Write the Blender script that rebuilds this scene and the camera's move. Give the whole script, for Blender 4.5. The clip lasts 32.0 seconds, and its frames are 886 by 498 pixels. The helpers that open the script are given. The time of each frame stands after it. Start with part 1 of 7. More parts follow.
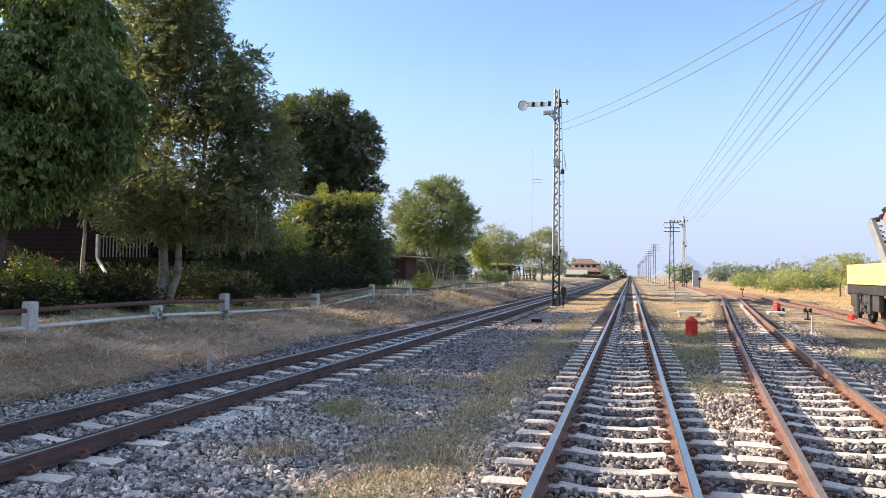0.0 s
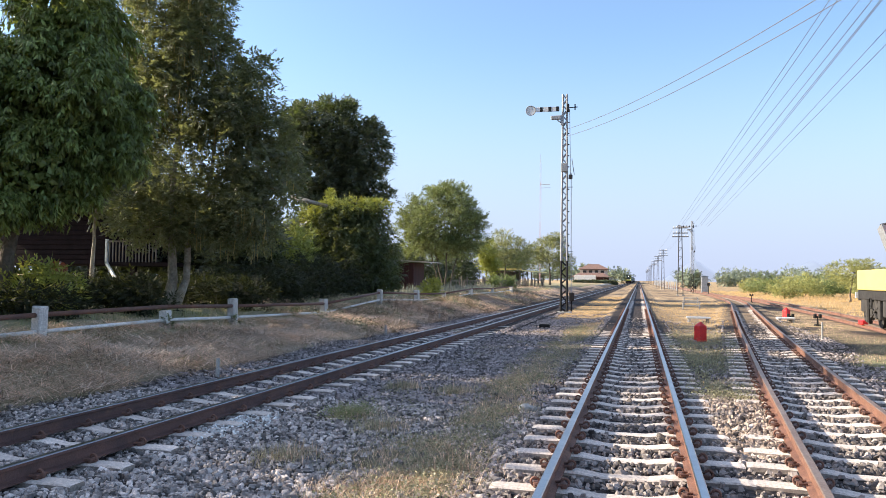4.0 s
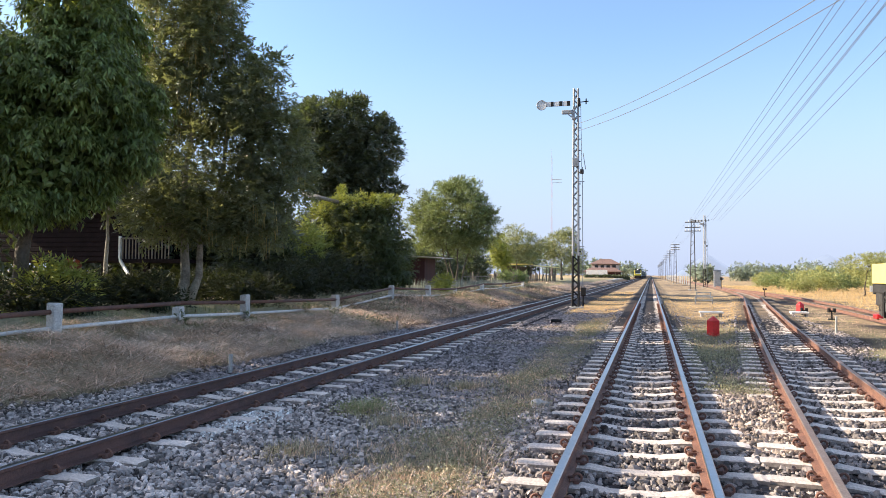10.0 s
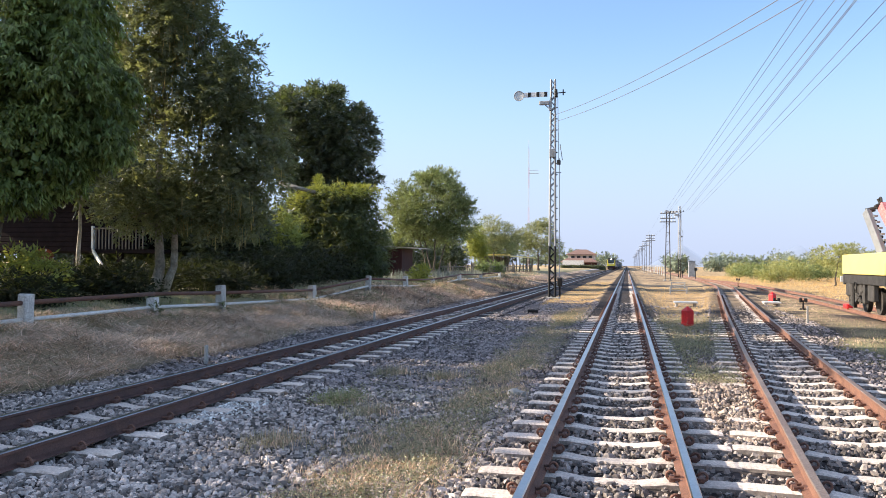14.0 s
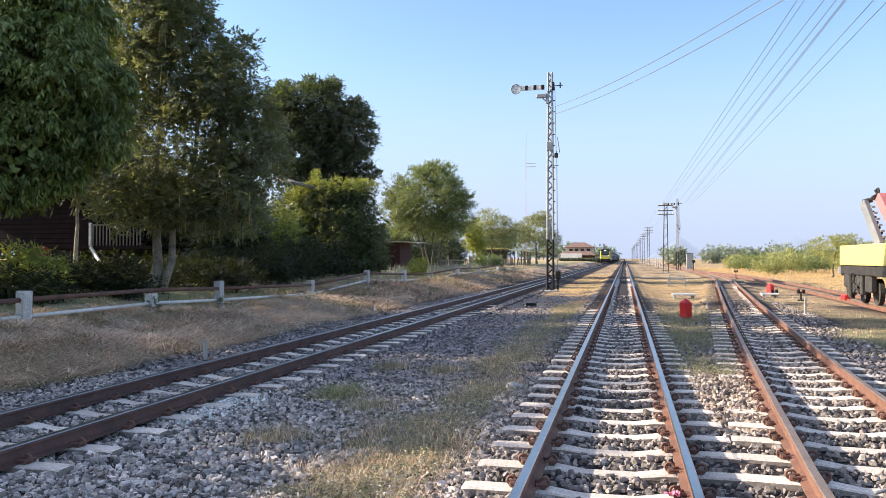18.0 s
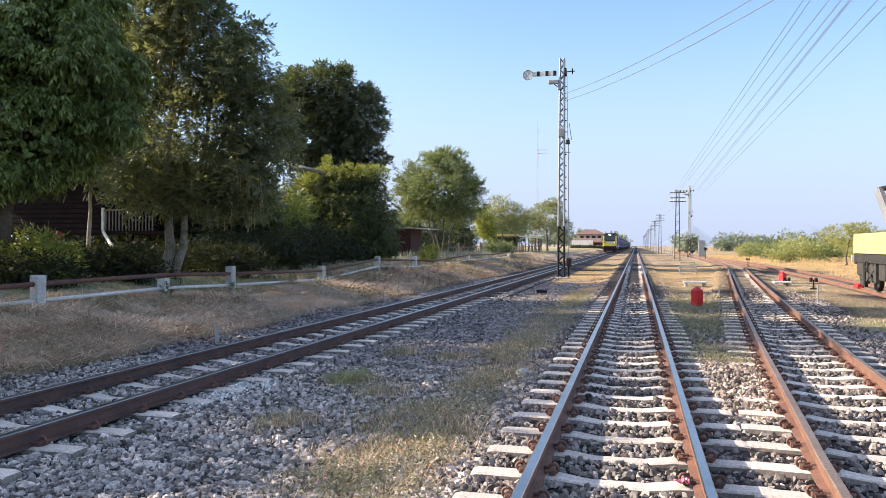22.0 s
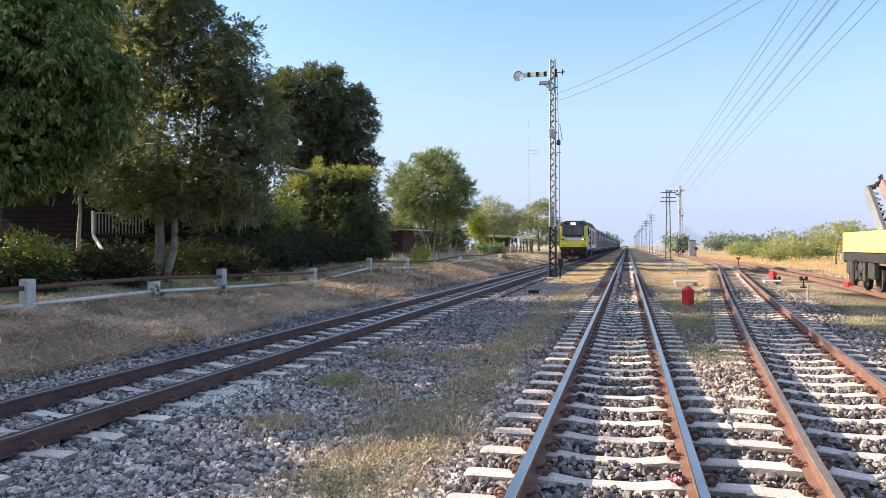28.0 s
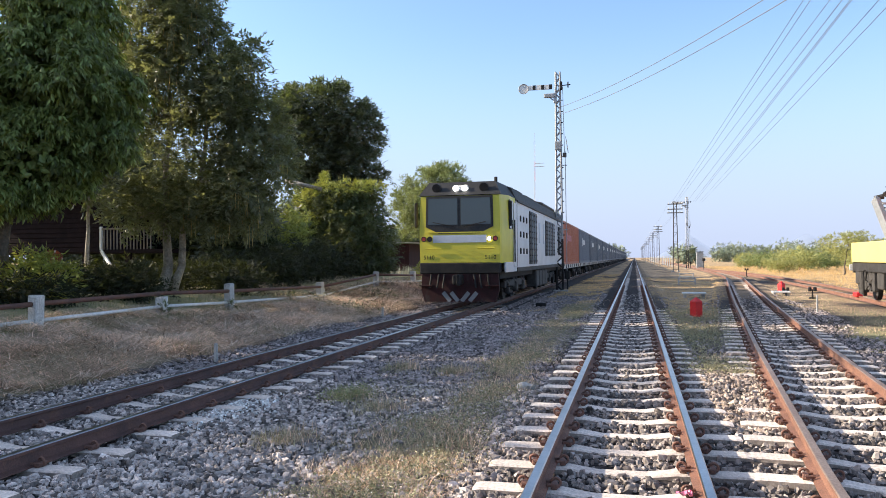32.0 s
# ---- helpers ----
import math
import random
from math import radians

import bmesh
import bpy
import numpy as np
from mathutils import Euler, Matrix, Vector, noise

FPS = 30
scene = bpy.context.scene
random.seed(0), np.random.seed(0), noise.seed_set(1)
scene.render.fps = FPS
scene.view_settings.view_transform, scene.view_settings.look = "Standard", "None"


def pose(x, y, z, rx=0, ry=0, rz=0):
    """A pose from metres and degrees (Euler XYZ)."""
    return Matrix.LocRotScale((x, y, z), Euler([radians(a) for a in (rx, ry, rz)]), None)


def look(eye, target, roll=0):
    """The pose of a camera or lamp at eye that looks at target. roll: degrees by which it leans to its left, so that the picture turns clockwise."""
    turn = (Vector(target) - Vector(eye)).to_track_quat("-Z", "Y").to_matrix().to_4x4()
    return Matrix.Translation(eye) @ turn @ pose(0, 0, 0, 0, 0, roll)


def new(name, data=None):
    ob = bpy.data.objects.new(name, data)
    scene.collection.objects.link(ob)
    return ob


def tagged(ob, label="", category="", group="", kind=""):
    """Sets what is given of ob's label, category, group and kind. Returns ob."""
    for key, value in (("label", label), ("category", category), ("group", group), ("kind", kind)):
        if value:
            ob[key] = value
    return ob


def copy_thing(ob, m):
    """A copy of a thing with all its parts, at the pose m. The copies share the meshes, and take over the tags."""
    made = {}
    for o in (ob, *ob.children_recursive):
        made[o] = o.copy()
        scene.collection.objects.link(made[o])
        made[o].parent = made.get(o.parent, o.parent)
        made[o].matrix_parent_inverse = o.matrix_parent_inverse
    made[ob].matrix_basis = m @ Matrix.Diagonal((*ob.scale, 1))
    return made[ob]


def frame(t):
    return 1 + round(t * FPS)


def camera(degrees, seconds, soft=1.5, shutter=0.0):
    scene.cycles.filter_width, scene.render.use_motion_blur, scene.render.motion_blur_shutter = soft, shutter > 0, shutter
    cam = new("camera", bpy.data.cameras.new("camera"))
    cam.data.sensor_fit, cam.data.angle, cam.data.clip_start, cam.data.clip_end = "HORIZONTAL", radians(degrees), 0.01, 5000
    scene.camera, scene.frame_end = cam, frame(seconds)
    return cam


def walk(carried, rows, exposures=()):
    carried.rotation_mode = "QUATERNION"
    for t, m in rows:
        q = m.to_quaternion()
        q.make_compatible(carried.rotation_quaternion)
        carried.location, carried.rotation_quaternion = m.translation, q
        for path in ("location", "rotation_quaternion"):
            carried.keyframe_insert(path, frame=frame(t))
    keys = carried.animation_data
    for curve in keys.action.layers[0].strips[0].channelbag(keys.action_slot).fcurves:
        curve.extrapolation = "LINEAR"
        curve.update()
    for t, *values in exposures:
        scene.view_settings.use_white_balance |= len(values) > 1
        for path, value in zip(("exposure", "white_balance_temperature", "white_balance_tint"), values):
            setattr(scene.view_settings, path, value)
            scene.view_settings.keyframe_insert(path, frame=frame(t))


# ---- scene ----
cam = camera(60, 32.0, soft=0.4)
EYE = (0.11, 0.0, 1.545)
PATH = [
    (0, 91.814, -0.589, 13.736),
    (0.5, 92.101, -0.540, 13.692),
    (1, 92.479, -0.503, 13.682),
    (1.5, 92.752, -0.401, 13.684),
    (2, 92.740, -0.397, 13.654),
    (2.5, 92.592, -0.458, 13.645),
    (3, 92.407, -0.534, 13.791),
    (3.5, 92.277, -0.601, 14.031),
    (5.5, 92.068, -0.712, 15.071),
    (6, 92.146, -0.730, 15.161),
    (6.5, 92.149, -0.805, 15.202),
    (7, 92.157, -0.771, 15.207),
    (7.5, 92.223, -0.703, 15.158),
    (8, 92.315, -0.610, 15.046),
    (8.5, 92.337, -0.527, 14.940),
    (9, 92.268, -0.561, 14.937),
    (9.5, 92.086, -0.520, 14.993),
    (10, 91.845, -0.417, 15.169),
    (10.5, 91.587, -0.377, 15.419),
    (11, 91.355, -0.476, 15.482),
    (11.5, 91.165, -0.634, 15.205),
    (12, 91.062, -0.711, 14.731),
    (12.5, 91.050, -0.717, 14.303),
    (13, 91.099, -0.673, 13.935),
    (13.5, 91.157, -0.593, 13.627),
    (14, 91.146, -0.422, 13.472),
    (14.5, 91.074, -0.207, 13.440),
    (16.5, 90.997, 0.045, 13.555),
    (17, 90.782, -0.087, 13.487),
    (17.5, 90.708, -0.093, 13.396),
    (18, 90.696, 0.003, 13.333),
    (18.5, 90.632, 0.006, 13.347),
    (19, 90.507, -0.012, 13.410),
    (19.5, 90.424, -0.039, 13.477),
    (20, 90.366, -0.052, 13.534),
    (20.5, 90.269, -0.121, 13.590),
    (21, 90.062, -0.222, 13.690),
    (21.5, 89.825, -0.239, 13.881),
    (22, 89.680, -0.264, 14.129),
    (22.5, 89.731, -0.222, 14.341),
    (23, 89.857, -0.163, 14.464),
    (23.5, 89.936, -0.002, 14.488),
    (24, 89.941, 0.142, 14.427),
    (24.5, 89.925, 0.163, 14.378),
    (25, 89.882, 0.136, 14.396),
    (25.5, 89.821, 0.044, 14.437),
    (27.5, 89.774, 0.136, 13.598),
    (28, 89.765, 0.095, 13.503),
    (28.5, 89.787, -0.029, 13.476),
    (29, 89.776, -0.043, 13.489),
    (29.5, 89.721, 0.143, 13.573),
    (30, 89.751, 0.257, 13.678),
    (30.5, 90.011, 0.277, 13.847),
    (31, 90.451, 0.250, 13.944),
    (31.5, 90.760, 0.306, 13.964),
    (32, 90.756, 0.514, 14.015),
]
walk(cam, [(t, pose(*EYE, rx, ry, rz)) for t, rx, ry, rz in PATH])

# ---- world and sun ----
SUN_EL, SUN_DIR = radians(24), Vector((-0.995, -0.09, 0)).normalized()
world = bpy.data.worlds.new("world")
scene.world = world
world.use_nodes = True
wn = world.node_tree.nodes
sky = wn.new("ShaderNodeTexSky")
sky.sky_type, sky.sun_disc = "NISHITA", False
sky.sun_elevation = SUN_EL
sky.sun_rotation = math.atan2(SUN_DIR.x, SUN_DIR.y) % (2 * math.pi)
sky.air_density, sky.dust_density, sky.ozone_density = 1.0, 1.0, 1.0
# pale haze low over the horizon
where = wn.new("ShaderNodeTexCoord")
split = wn.new("ShaderNodeSeparateXYZ")
low = wn.new("ShaderNodeMapRange")
low.interpolation_type = "SMOOTHSTEP"
low.inputs["From Min"].default_value, low.inputs["From Max"].default_value = 0.0, 0.32
low.inputs["To Min"].default_value, low.inputs["To Max"].default_value = 0.92, 0.0
tint = wn.new("ShaderNodeMix")
tint.data_type, tint.blend_type = "RGBA", "MULTIPLY"
tint.inputs[0].default_value = 1.0
# out of view the zenith is warmed and brightened, added to fill the shade
high = wn.new("ShaderNodeMapRange")
high.interpolation_type = "SMOOTHSTEP"
high.inputs["From Min"].default_value, high.inputs["From Max"].default_value = 0.25, 0.9
zenith_fill = wn.new("ShaderNodeMix")
zenith_fill.data_type = "RGBA"
zenith_fill.inputs[6].default_value, zenith_fill.inputs[7].default_value = (0.82, 0.93, 1.07, 1), (1.40, 1.18, 1.04, 1)
haze = wn.new("ShaderNodeMix")
haze.data_type = "RGBA"
haze.inputs[7].default_value = (2.28, 2.64, 3.68, 1)
for a, b in ((where.outputs["Generated"], split.inputs[0]), (split.outputs["Z"], low.inputs["Value"]), (split.outputs["Z"], high.inputs["Value"]), (high.outputs[0], zenith_fill.inputs[0]), (zenith_fill.outputs[2], tint.inputs[7]), (low.outputs[0], haze.inputs[0]), (tint.outputs[2], haze.inputs[6]), (sky.outputs[0], tint.inputs[6]), (haze.outputs[2], wn["Background"].inputs[0])):
    world.node_tree.links.new(a, b)
wn["Background"].inputs[1].default_value = 0.138
sun = new("sun", bpy.data.lights.new("sun", "SUN"))
sun.data.energy, sun.data.angle, sun.data.color = 4.7, radians(0.5), (1.0, 0.86, 0.68)
sun.matrix_world = look((SUN_DIR * math.cos(SUN_EL) + Vector((0, 0, math.sin(SUN_EL)))) * 100, (0, 0, 0))
scene.view_settings.exposure = 0.99

RNG = np.random.default_rng(7)


# ---- materials ----
def ramp_mix(nt, fac, a, b, kind="MIX"):
    m = nt.nodes.new("ShaderNodeMix")
    m.data_type, m.blend_type = "RGBA", kind
    for socket, value in ((m.inputs[0], fac), (m.inputs[6], a), (m.inputs[7], b)):
        if isinstance(value, (int, float)):
            socket.default_value = value
        elif isinstance(value, tuple):
            socket.default_value = (*value, 1)
        else:
            nt.links.new(value, socket)
    return m.outputs[2]


def noise_node(nt, scale, detail=4.0, rough=0.6, stretch=None, lo=0.35, hi=0.65):
    tc = nt.nodes.new("ShaderNodeTexCoord")
    src = tc.outputs["Object"]
    if stretch:
        mp = nt.nodes.new("ShaderNodeMapping")
        mp.inputs["Scale"].default_value = stretch
        nt.links.new(src, mp.inputs[0])
        src = mp.outputs[0]
    n = nt.nodes.new("ShaderNodeTexNoise")
    n.inputs["Scale"].default_value, n.inputs["Detail"].default_value, n.inputs["Roughness"].default_value = scale, detail, rough
    nt.links.new(src, n.inputs["Vector"])
    r = nt.nodes.new("ShaderNodeMapRange")
    r.inputs["From Min"].default_value, r.inputs["From Max"].default_value = lo, hi
    nt.links.new(n.outputs["Fac"], r.inputs["Value"])
    return r.outputs[0]


def mat(name, c1, c2, scale=3.0, rough=0.8, metal=0.0, bump=0.3, fine=60.0, dist=0.01, stain=None, stain_at=(0.55, 0.7), stretch=None, island=0.0, per_object=0.0, gloss=0.5, transl=None, fine_amp=0.35):
    m = bpy.data.materials.new(name)
    m.use_nodes = True
    nt = m.node_tree
    bsdf = nt.nodes["Principled BSDF"]
    big = noise_node(nt, scale, stretch=stretch)
    col = ramp_mix(nt, big, c1, c2)
    small = noise_node(nt, fine, 3.0, stretch=stretch, lo=0.25, hi=0.75)
    if stain:
        col = ramp_mix(nt, noise_node(nt, scale * 0.6 + 0.3, 6.0, 0.7, stretch, *stain_at), col, stain)
    grey = nt.nodes.new("ShaderNodeMapRange")
    grey.inputs["To Min"].default_value, grey.inputs["To Max"].default_value = 1 - fine_amp, 1 + fine_amp
    nt.links.new(small, grey.inputs["Value"])
    amount = grey.outputs[0]
    for source, size in (("island", island), ("object", per_object)):
        if size:
            if source == "island":
                rnd = nt.nodes.new("ShaderNodeNewGeometry").outputs["Random Per Island"]
            else:
                rnd = nt.nodes.new("ShaderNodeObjectInfo").outputs["Random"]
            vary = nt.nodes.new("ShaderNodeMapRange")
            vary.inputs["To Min"].default_value, vary.inputs["To Max"].default_value = 1 - size, 1 + size
            nt.links.new(rnd, vary.inputs["Value"])
            times = nt.nodes.new("ShaderNodeMath")
            times.operation = "MULTIPLY"
            nt.links.new(amount, times.inputs[0])
            nt.links.new(vary.outputs[0], times.inputs[1])
            amount = times.outputs[0]
    hsv = nt.nodes.new("ShaderNodeHueSaturation")
    nt.links.new(col, hsv.inputs["Color"])
    nt.links.new(amount, hsv.inputs["Value"])
    nt.links.new(hsv.outputs[0], bsdf.inputs["Base Color"])
    bsdf.inputs["Roughness"].default_value, bsdf.inputs["Metallic"].default_value = rough, metal
    bsdf.inputs["Specular IOR Level"].default_value = gloss
    if bump:
        b = nt.nodes.new("ShaderNodeBump")
        b.inputs["Strength"].default_value, b.inputs["Distance"].default_value = bump, dist
        nt.links.new(small, b.inputs["Height"])
        nt.links.new(b.outputs[0], bsdf.inputs["Normal"])
    if transl:
        tr = nt.nodes.new("ShaderNodeBsdfTranslucent")
        tcol = ramp_mix(nt, 0.75, hsv.outputs[0], transl[1])
        nt.links.new(tcol, tr.inputs["Color"])
        mx = nt.nodes.new("ShaderNodeMixShader")
        mx.inputs[0].default_value = transl[0]
        nt.links.new(bsdf.outputs[0], mx.inputs[1])
        nt.links.new(tr.outputs[0], mx.inputs[2])
        nt.links.new(mx.outputs[0], nt.nodes["Material Output"].inputs[0])
    return m


def glow(name, colour, strength):
    m = bpy.data.materials.new(name)
    m.use_nodes = True
    b = m.node_tree.nodes["Principled BSDF"]
    b.inputs["Base Color"].default_value = (*colour, 1)
    b.inputs["Emission Color"].default_value = (*colour, 1)
    b.inputs["Emission Strength"].default_value = strength
    return m


M_CONCRETE = mat("sleeper_concrete", (0.80, 0.70, 0.625), (0.66, 0.575, 0.515), 2.5, 0.9, bump=0.15, fine=45, stain=(0.34, 0.27, 0.22), stain_at=(0.6, 0.8), per_object=0.14)
# sides darker than the tops: shade put into the colour, along with dirt
M_CONCRETE_SIDE = mat("shaded_dirty_sleeper_side", (0.40, 0.335, 0.285), (0.28, 0.235, 0.20), 4, 0.95, bump=0.2, fine=45, per_object=0.14)
# mast red paled towards white: distance haze put into the paint
M_MASTRED = mat("haze_paled_mast_red", (0.80, 0.50, 0.48), (0.74, 0.44, 0.42), 1, 0.7, bump=0)
M_POSTWASH = mat("worn_whitewashed_concrete", (0.66, 0.64, 0.60), (0.48, 0.46, 0.43), 6, 0.92, bump=0.5, fine=40, stain=(0.14, 0.13, 0.115), stain_at=(0.54, 0.66), per_object=0.15)
M_CONCRETE_OLD = mat("old_concrete", (0.50, 0.48, 0.44), (0.30, 0.29, 0.27), 3, 0.92, bump=0.5, fine=40, stain=(0.16, 0.16, 0.14), stain_at=(0.55, 0.75), per_object=0.1)
M_RUST = mat("rusty_rail", (0.145, 0.072, 0.058), (0.085, 0.047, 0.042), 4, 0.7, bump=0.3, fine=80, stain=(0.20, 0.095, 0.06))
M_RUST_PALE = mat("pale_rusty_rail", (0.25, 0.125, 0.085), (0.17, 0.085, 0.06), 4, 0.7, bump=0.3, fine=80, stain=(0.34, 0.19, 0.12))
M_RAILTOP = mat("polished_rail_head", (0.48, 0.47, 0.48), (0.36, 0.35, 0.36), 3, 0.28, 1.0, bump=0.05, fine=50, fine_amp=0.12)
M_RAILTOP_DULL = mat("dull_rail_head", (0.36, 0.26, 0.20), (0.28, 0.18, 0.13), 3, 0.5, 0.6, bump=0.1, fine=50)
M_CLIP = mat("rusty_clip_steel", (0.23, 0.115, 0.08), (0.13, 0.07, 0.055), 20, 0.65, 0.2, bump=0.3, fine=120, per_object=0.2)
M_STONE = mat("ballast_stone", (0.53, 0.46, 0.42), (0.20, 0.17, 0.156), 9, 0.65, bump=0.5, fine=40, island=0.88)
M_STONE_DUSTY = mat("weathered_dark_ballast_stone", (0.36, 0.31, 0.30), (0.20, 0.17, 0.165), 3, 0.75, bump=0.4, fine=40, island=0.8)
M_STONE_WARM = mat("tan_gravel", (0.46, 0.37, 0.30), (0.27, 0.21, 0.175), 5, 0.8, bump=0.4, fine=40, island=0.7)
M_CONCRETE_DUSTY = mat("dust_covered_concrete", (0.46, 0.385, 0.325), (0.34, 0.285, 0.245), 2.5, 0.95, bump=0.15, fine=45, stain=(0.24, 0.19, 0.155), stain_at=(0.5, 0.75))
# crib stones, darker and browner than the rest of the ballast
M_STONE_CRIB = mat("dark_crib_stone", (0.33, 0.285, 0.26), (0.17, 0.145, 0.13), 5, 0.7, bump=0.4, fine=40, island=0.75)
M_IRON = mat("painted_lattice_grey", (0.38, 0.385, 0.39), (0.27, 0.275, 0.28), 3, 0.6, 0.1, bump=0.15, fine=40, stain=(0.28, 0.20, 0.15), stain_at=(0.62, 0.8))
M_BLACKIRON = mat("black_painted_iron", (0.018, 0.018, 0.019), (0.032, 0.029, 0.027), 4, 0.7, 0.1, bump=0.2, fine=40, gloss=0.25)
M_DARKPOLE = mat("weathered_dark_steel", (0.10, 0.095, 0.09), (0.15, 0.13, 0.11), 3, 0.7, 0.2, bump=0.2, fine=30)
M_WHITE = mat("white_paint", (0.78, 0.77, 0.74), (0.66, 0.65, 0.62), 4, 0.55, bump=0.1, fine=40, stain=(0.4, 0.37, 0.33), stain_at=(0.66, 0.85))
M_RED = mat("red_paint", (0.72, 0.028, 0.03), (0.60, 0.02, 0.025), 5, 0.45, bump=0.08, fine=40)
M_PIPE = mat("brown_rust_pipe", (0.17, 0.085, 0.06), (0.11, 0.06, 0.05), 3, 0.7, 0.2, bump=0.2, fine=50, stain=(0.30, 0.24, 0.2), stain_at=(0.62, 0.8))
M_BARK = mat("pale_bark", (0.42, 0.38, 0.32), (0.22, 0.19, 0.15), 3, 0.95, bump=0.8, fine=18, dist=0.03, stain=(0.10, 0.09, 0.07))
M_BARK_DARK = mat("dark_bark", (0.15, 0.12, 0.09), (0.09, 0.075, 0.06), 3, 0.95, bump=0.8, fine=18, dist=0.03)
LEAF_LIGHT = (0.20, 0.26, 0.03)
M_LEAF_MANGO = mat("broad_dark_leaf", (0.20, 0.25, 0.08), (0.085, 0.125, 0.045), 0.7, 0.4, bump=0, island=0.8, transl=(0.3, (0.42, 0.48, 0.06)), gloss=0.42, fine=20, fine_amp=0.15)
M_LEAF_TREE = mat("compound_leaf", (0.14, 0.15, 0.085), (0.07, 0.08, 0.05), 0.5, 0.4, bump=0, island=0.65, transl=(0.33, (0.46, 0.49, 0.15)), gloss=0.4, fine=20, fine_amp=0.15)
M_LEAF_DARK = mat("dark_crown_leaf", (0.115, 0.125, 0.08), (0.062, 0.074, 0.05), 0.4, 0.38, bump=0, island=0.55, transl=(0.25, LEAF_LIGHT), gloss=0.5, fine=20, fine_amp=0.15)
# darker copy of M_LEAF_DARK: the undergrowth's shade put into the leaf colour
M_LEAF_SHADE = mat("shade_dark_undergrowth_leaf", (0.032, 0.038, 0.021), (0.016, 0.02, 0.012), 0.6, 0.7, bump=0, island=0.7, transl=(0.15, (0.14, 0.16, 0.03)), gloss=0.2, fine=20, fine_amp=0.15)
M_LEAF_VINE = mat("creeper_leaf", (0.095, 0.12, 0.05), (0.05, 0.068, 0.032), 0.5, 0.5, bump=0, island=0.6, transl=(0.25, (0.32, 0.34, 0.05)), fine=20, fine_amp=0.15)
M_LEAF_OLIVE = mat("olive_leaf", (0.22, 0.265, 0.10), (0.13, 0.175, 0.065), 0.4, 0.55, bump=0, island=0.6, transl=(0.25, (0.30, 0.37, 0.08)), fine=20, fine_amp=0.15)
M_LEAF_BUSHY = mat("bushy_leaf", (0.25, 0.30, 0.13), (0.11, 0.14, 0.065), 0.5, 0.5, bump=0, island=0.7, transl=(0.28, (0.42, 0.46, 0.12)), fine=20, fine_amp=0.15)
M_LEAF_YELLOW = mat("yellow_green_leaf", (0.33, 0.36, 0.08), (0.22, 0.27, 0.055), 0.5, 0.6, bump=0, island=0.4, transl=(0.3, (0.42, 0.40, 0.06)), fine=20, fine_amp=0.15)
# far leaves paled and greyed: distance haze put into their colour
M_LEAF_FAR = mat("haze_tinted_far_leaf", (0.28, 0.32, 0.225), (0.22, 0.26, 0.185), 0.1, 0.95, gloss=0.05, bump=0, island=0.25, fine=5, fine_amp=0.15)
# olive leaf paled for trees further off: haze put into the colour
M_LEAF_PALE = mat("pale_feathery_leaf", (0.36, 0.37, 0.18), (0.24, 0.26, 0.12), 0.3, 0.6, bump=0, island=0.5, transl=(0.3, (0.46, 0.46, 0.16)), fine=20, fine_amp=0.15)
M_LIME = mat("lime_dusted_stone", (0.82, 0.80, 0.77), (0.58, 0.56, 0.53), 8, 0.9, bump=0.3, fine=40, island=0.4)
M_LEAF_SCRUB = mat("dry_scrub_leaf", (0.40, 0.40, 0.15), (0.28, 0.30, 0.115), 0.15, 0.7, bump=0, island=0.4, transl=(0.3, (0.5, 0.5, 0.14)), fine=20, fine_amp=0.15)
M_WEEDLEAF = mat("small_weed_leaf", (0.25, 0.245, 0.145), (0.39, 0.355, 0.225), 3, 0.8, bump=0, island=0.65, fine=20, transl=(0.15, (0.32, 0.32, 0.12)))
M_PALEWEED = mat("pale_grey_weed", (0.36, 0.36, 0.30), (0.24, 0.26, 0.18), 0.8, 0.9, bump=0, island=0.5, fine=20)
M_WEED = mat("grey_green_weed", (0.32, 0.29, 0.18), (0.48, 0.41, 0.28), 2.0, 0.85, bump=0, island=0.6, fine=20, transl=(0.2, (0.36, 0.34, 0.12)))
M_STRAWPALE = mat("bleached_straw", (0.97, 0.81, 0.64), (0.90, 0.70, 0.54), 1.5, 0.85, bump=0, island=0.3, fine=20)
M_STRAW = mat("dry_straw", (0.95, 0.70, 0.51), (0.62, 0.42, 0.30), 2.2, 0.9, bump=0, island=0.6, fine=20, transl=(0.2, (0.5, 0.4, 0.2)))
M_BRUSH = mat("dead_brown_brush", (0.24, 0.17, 0.12), (0.14, 0.10, 0.075), 1.0, 0.95, bump=0, island=0.5, fine=20)
M_DISH = mat("rusty_orange_dish", (0.26, 0.09, 0.04), (0.17, 0.06, 0.03), 6, 0.7, bump=0.1, stain=(0.12, 0.07, 0.05))
M_POD = mat("dry_yellow_pod", (0.50, 0.40, 0.16), (0.34, 0.26, 0.10), 2, 0.7, bump=0, island=0.4, transl=(0.25, (0.55, 0.42, 0.12)))
M_PINK = mat("pink_plastic", (0.85, 0.25, 0.38), (0.75, 0.18, 0.30), 9, 0.4, bump=0.1)
M_GRASS = mat("green_grass_blade", (0.24, 0.27, 0.12), (0.38, 0.36, 0.20), 1.2, 0.8, bump=0, island=0.4, fine=20, transl=(0.25, (0.34, 0.36, 0.1)))
M_GOLD = mat("golden_dry_grass", (0.86, 0.58, 0.25), (0.70, 0.47, 0.21), 0.4, 0.9, bump=0, island=0.35, fine=20, transl=(0.25, (0.68, 0.46, 0.16)))
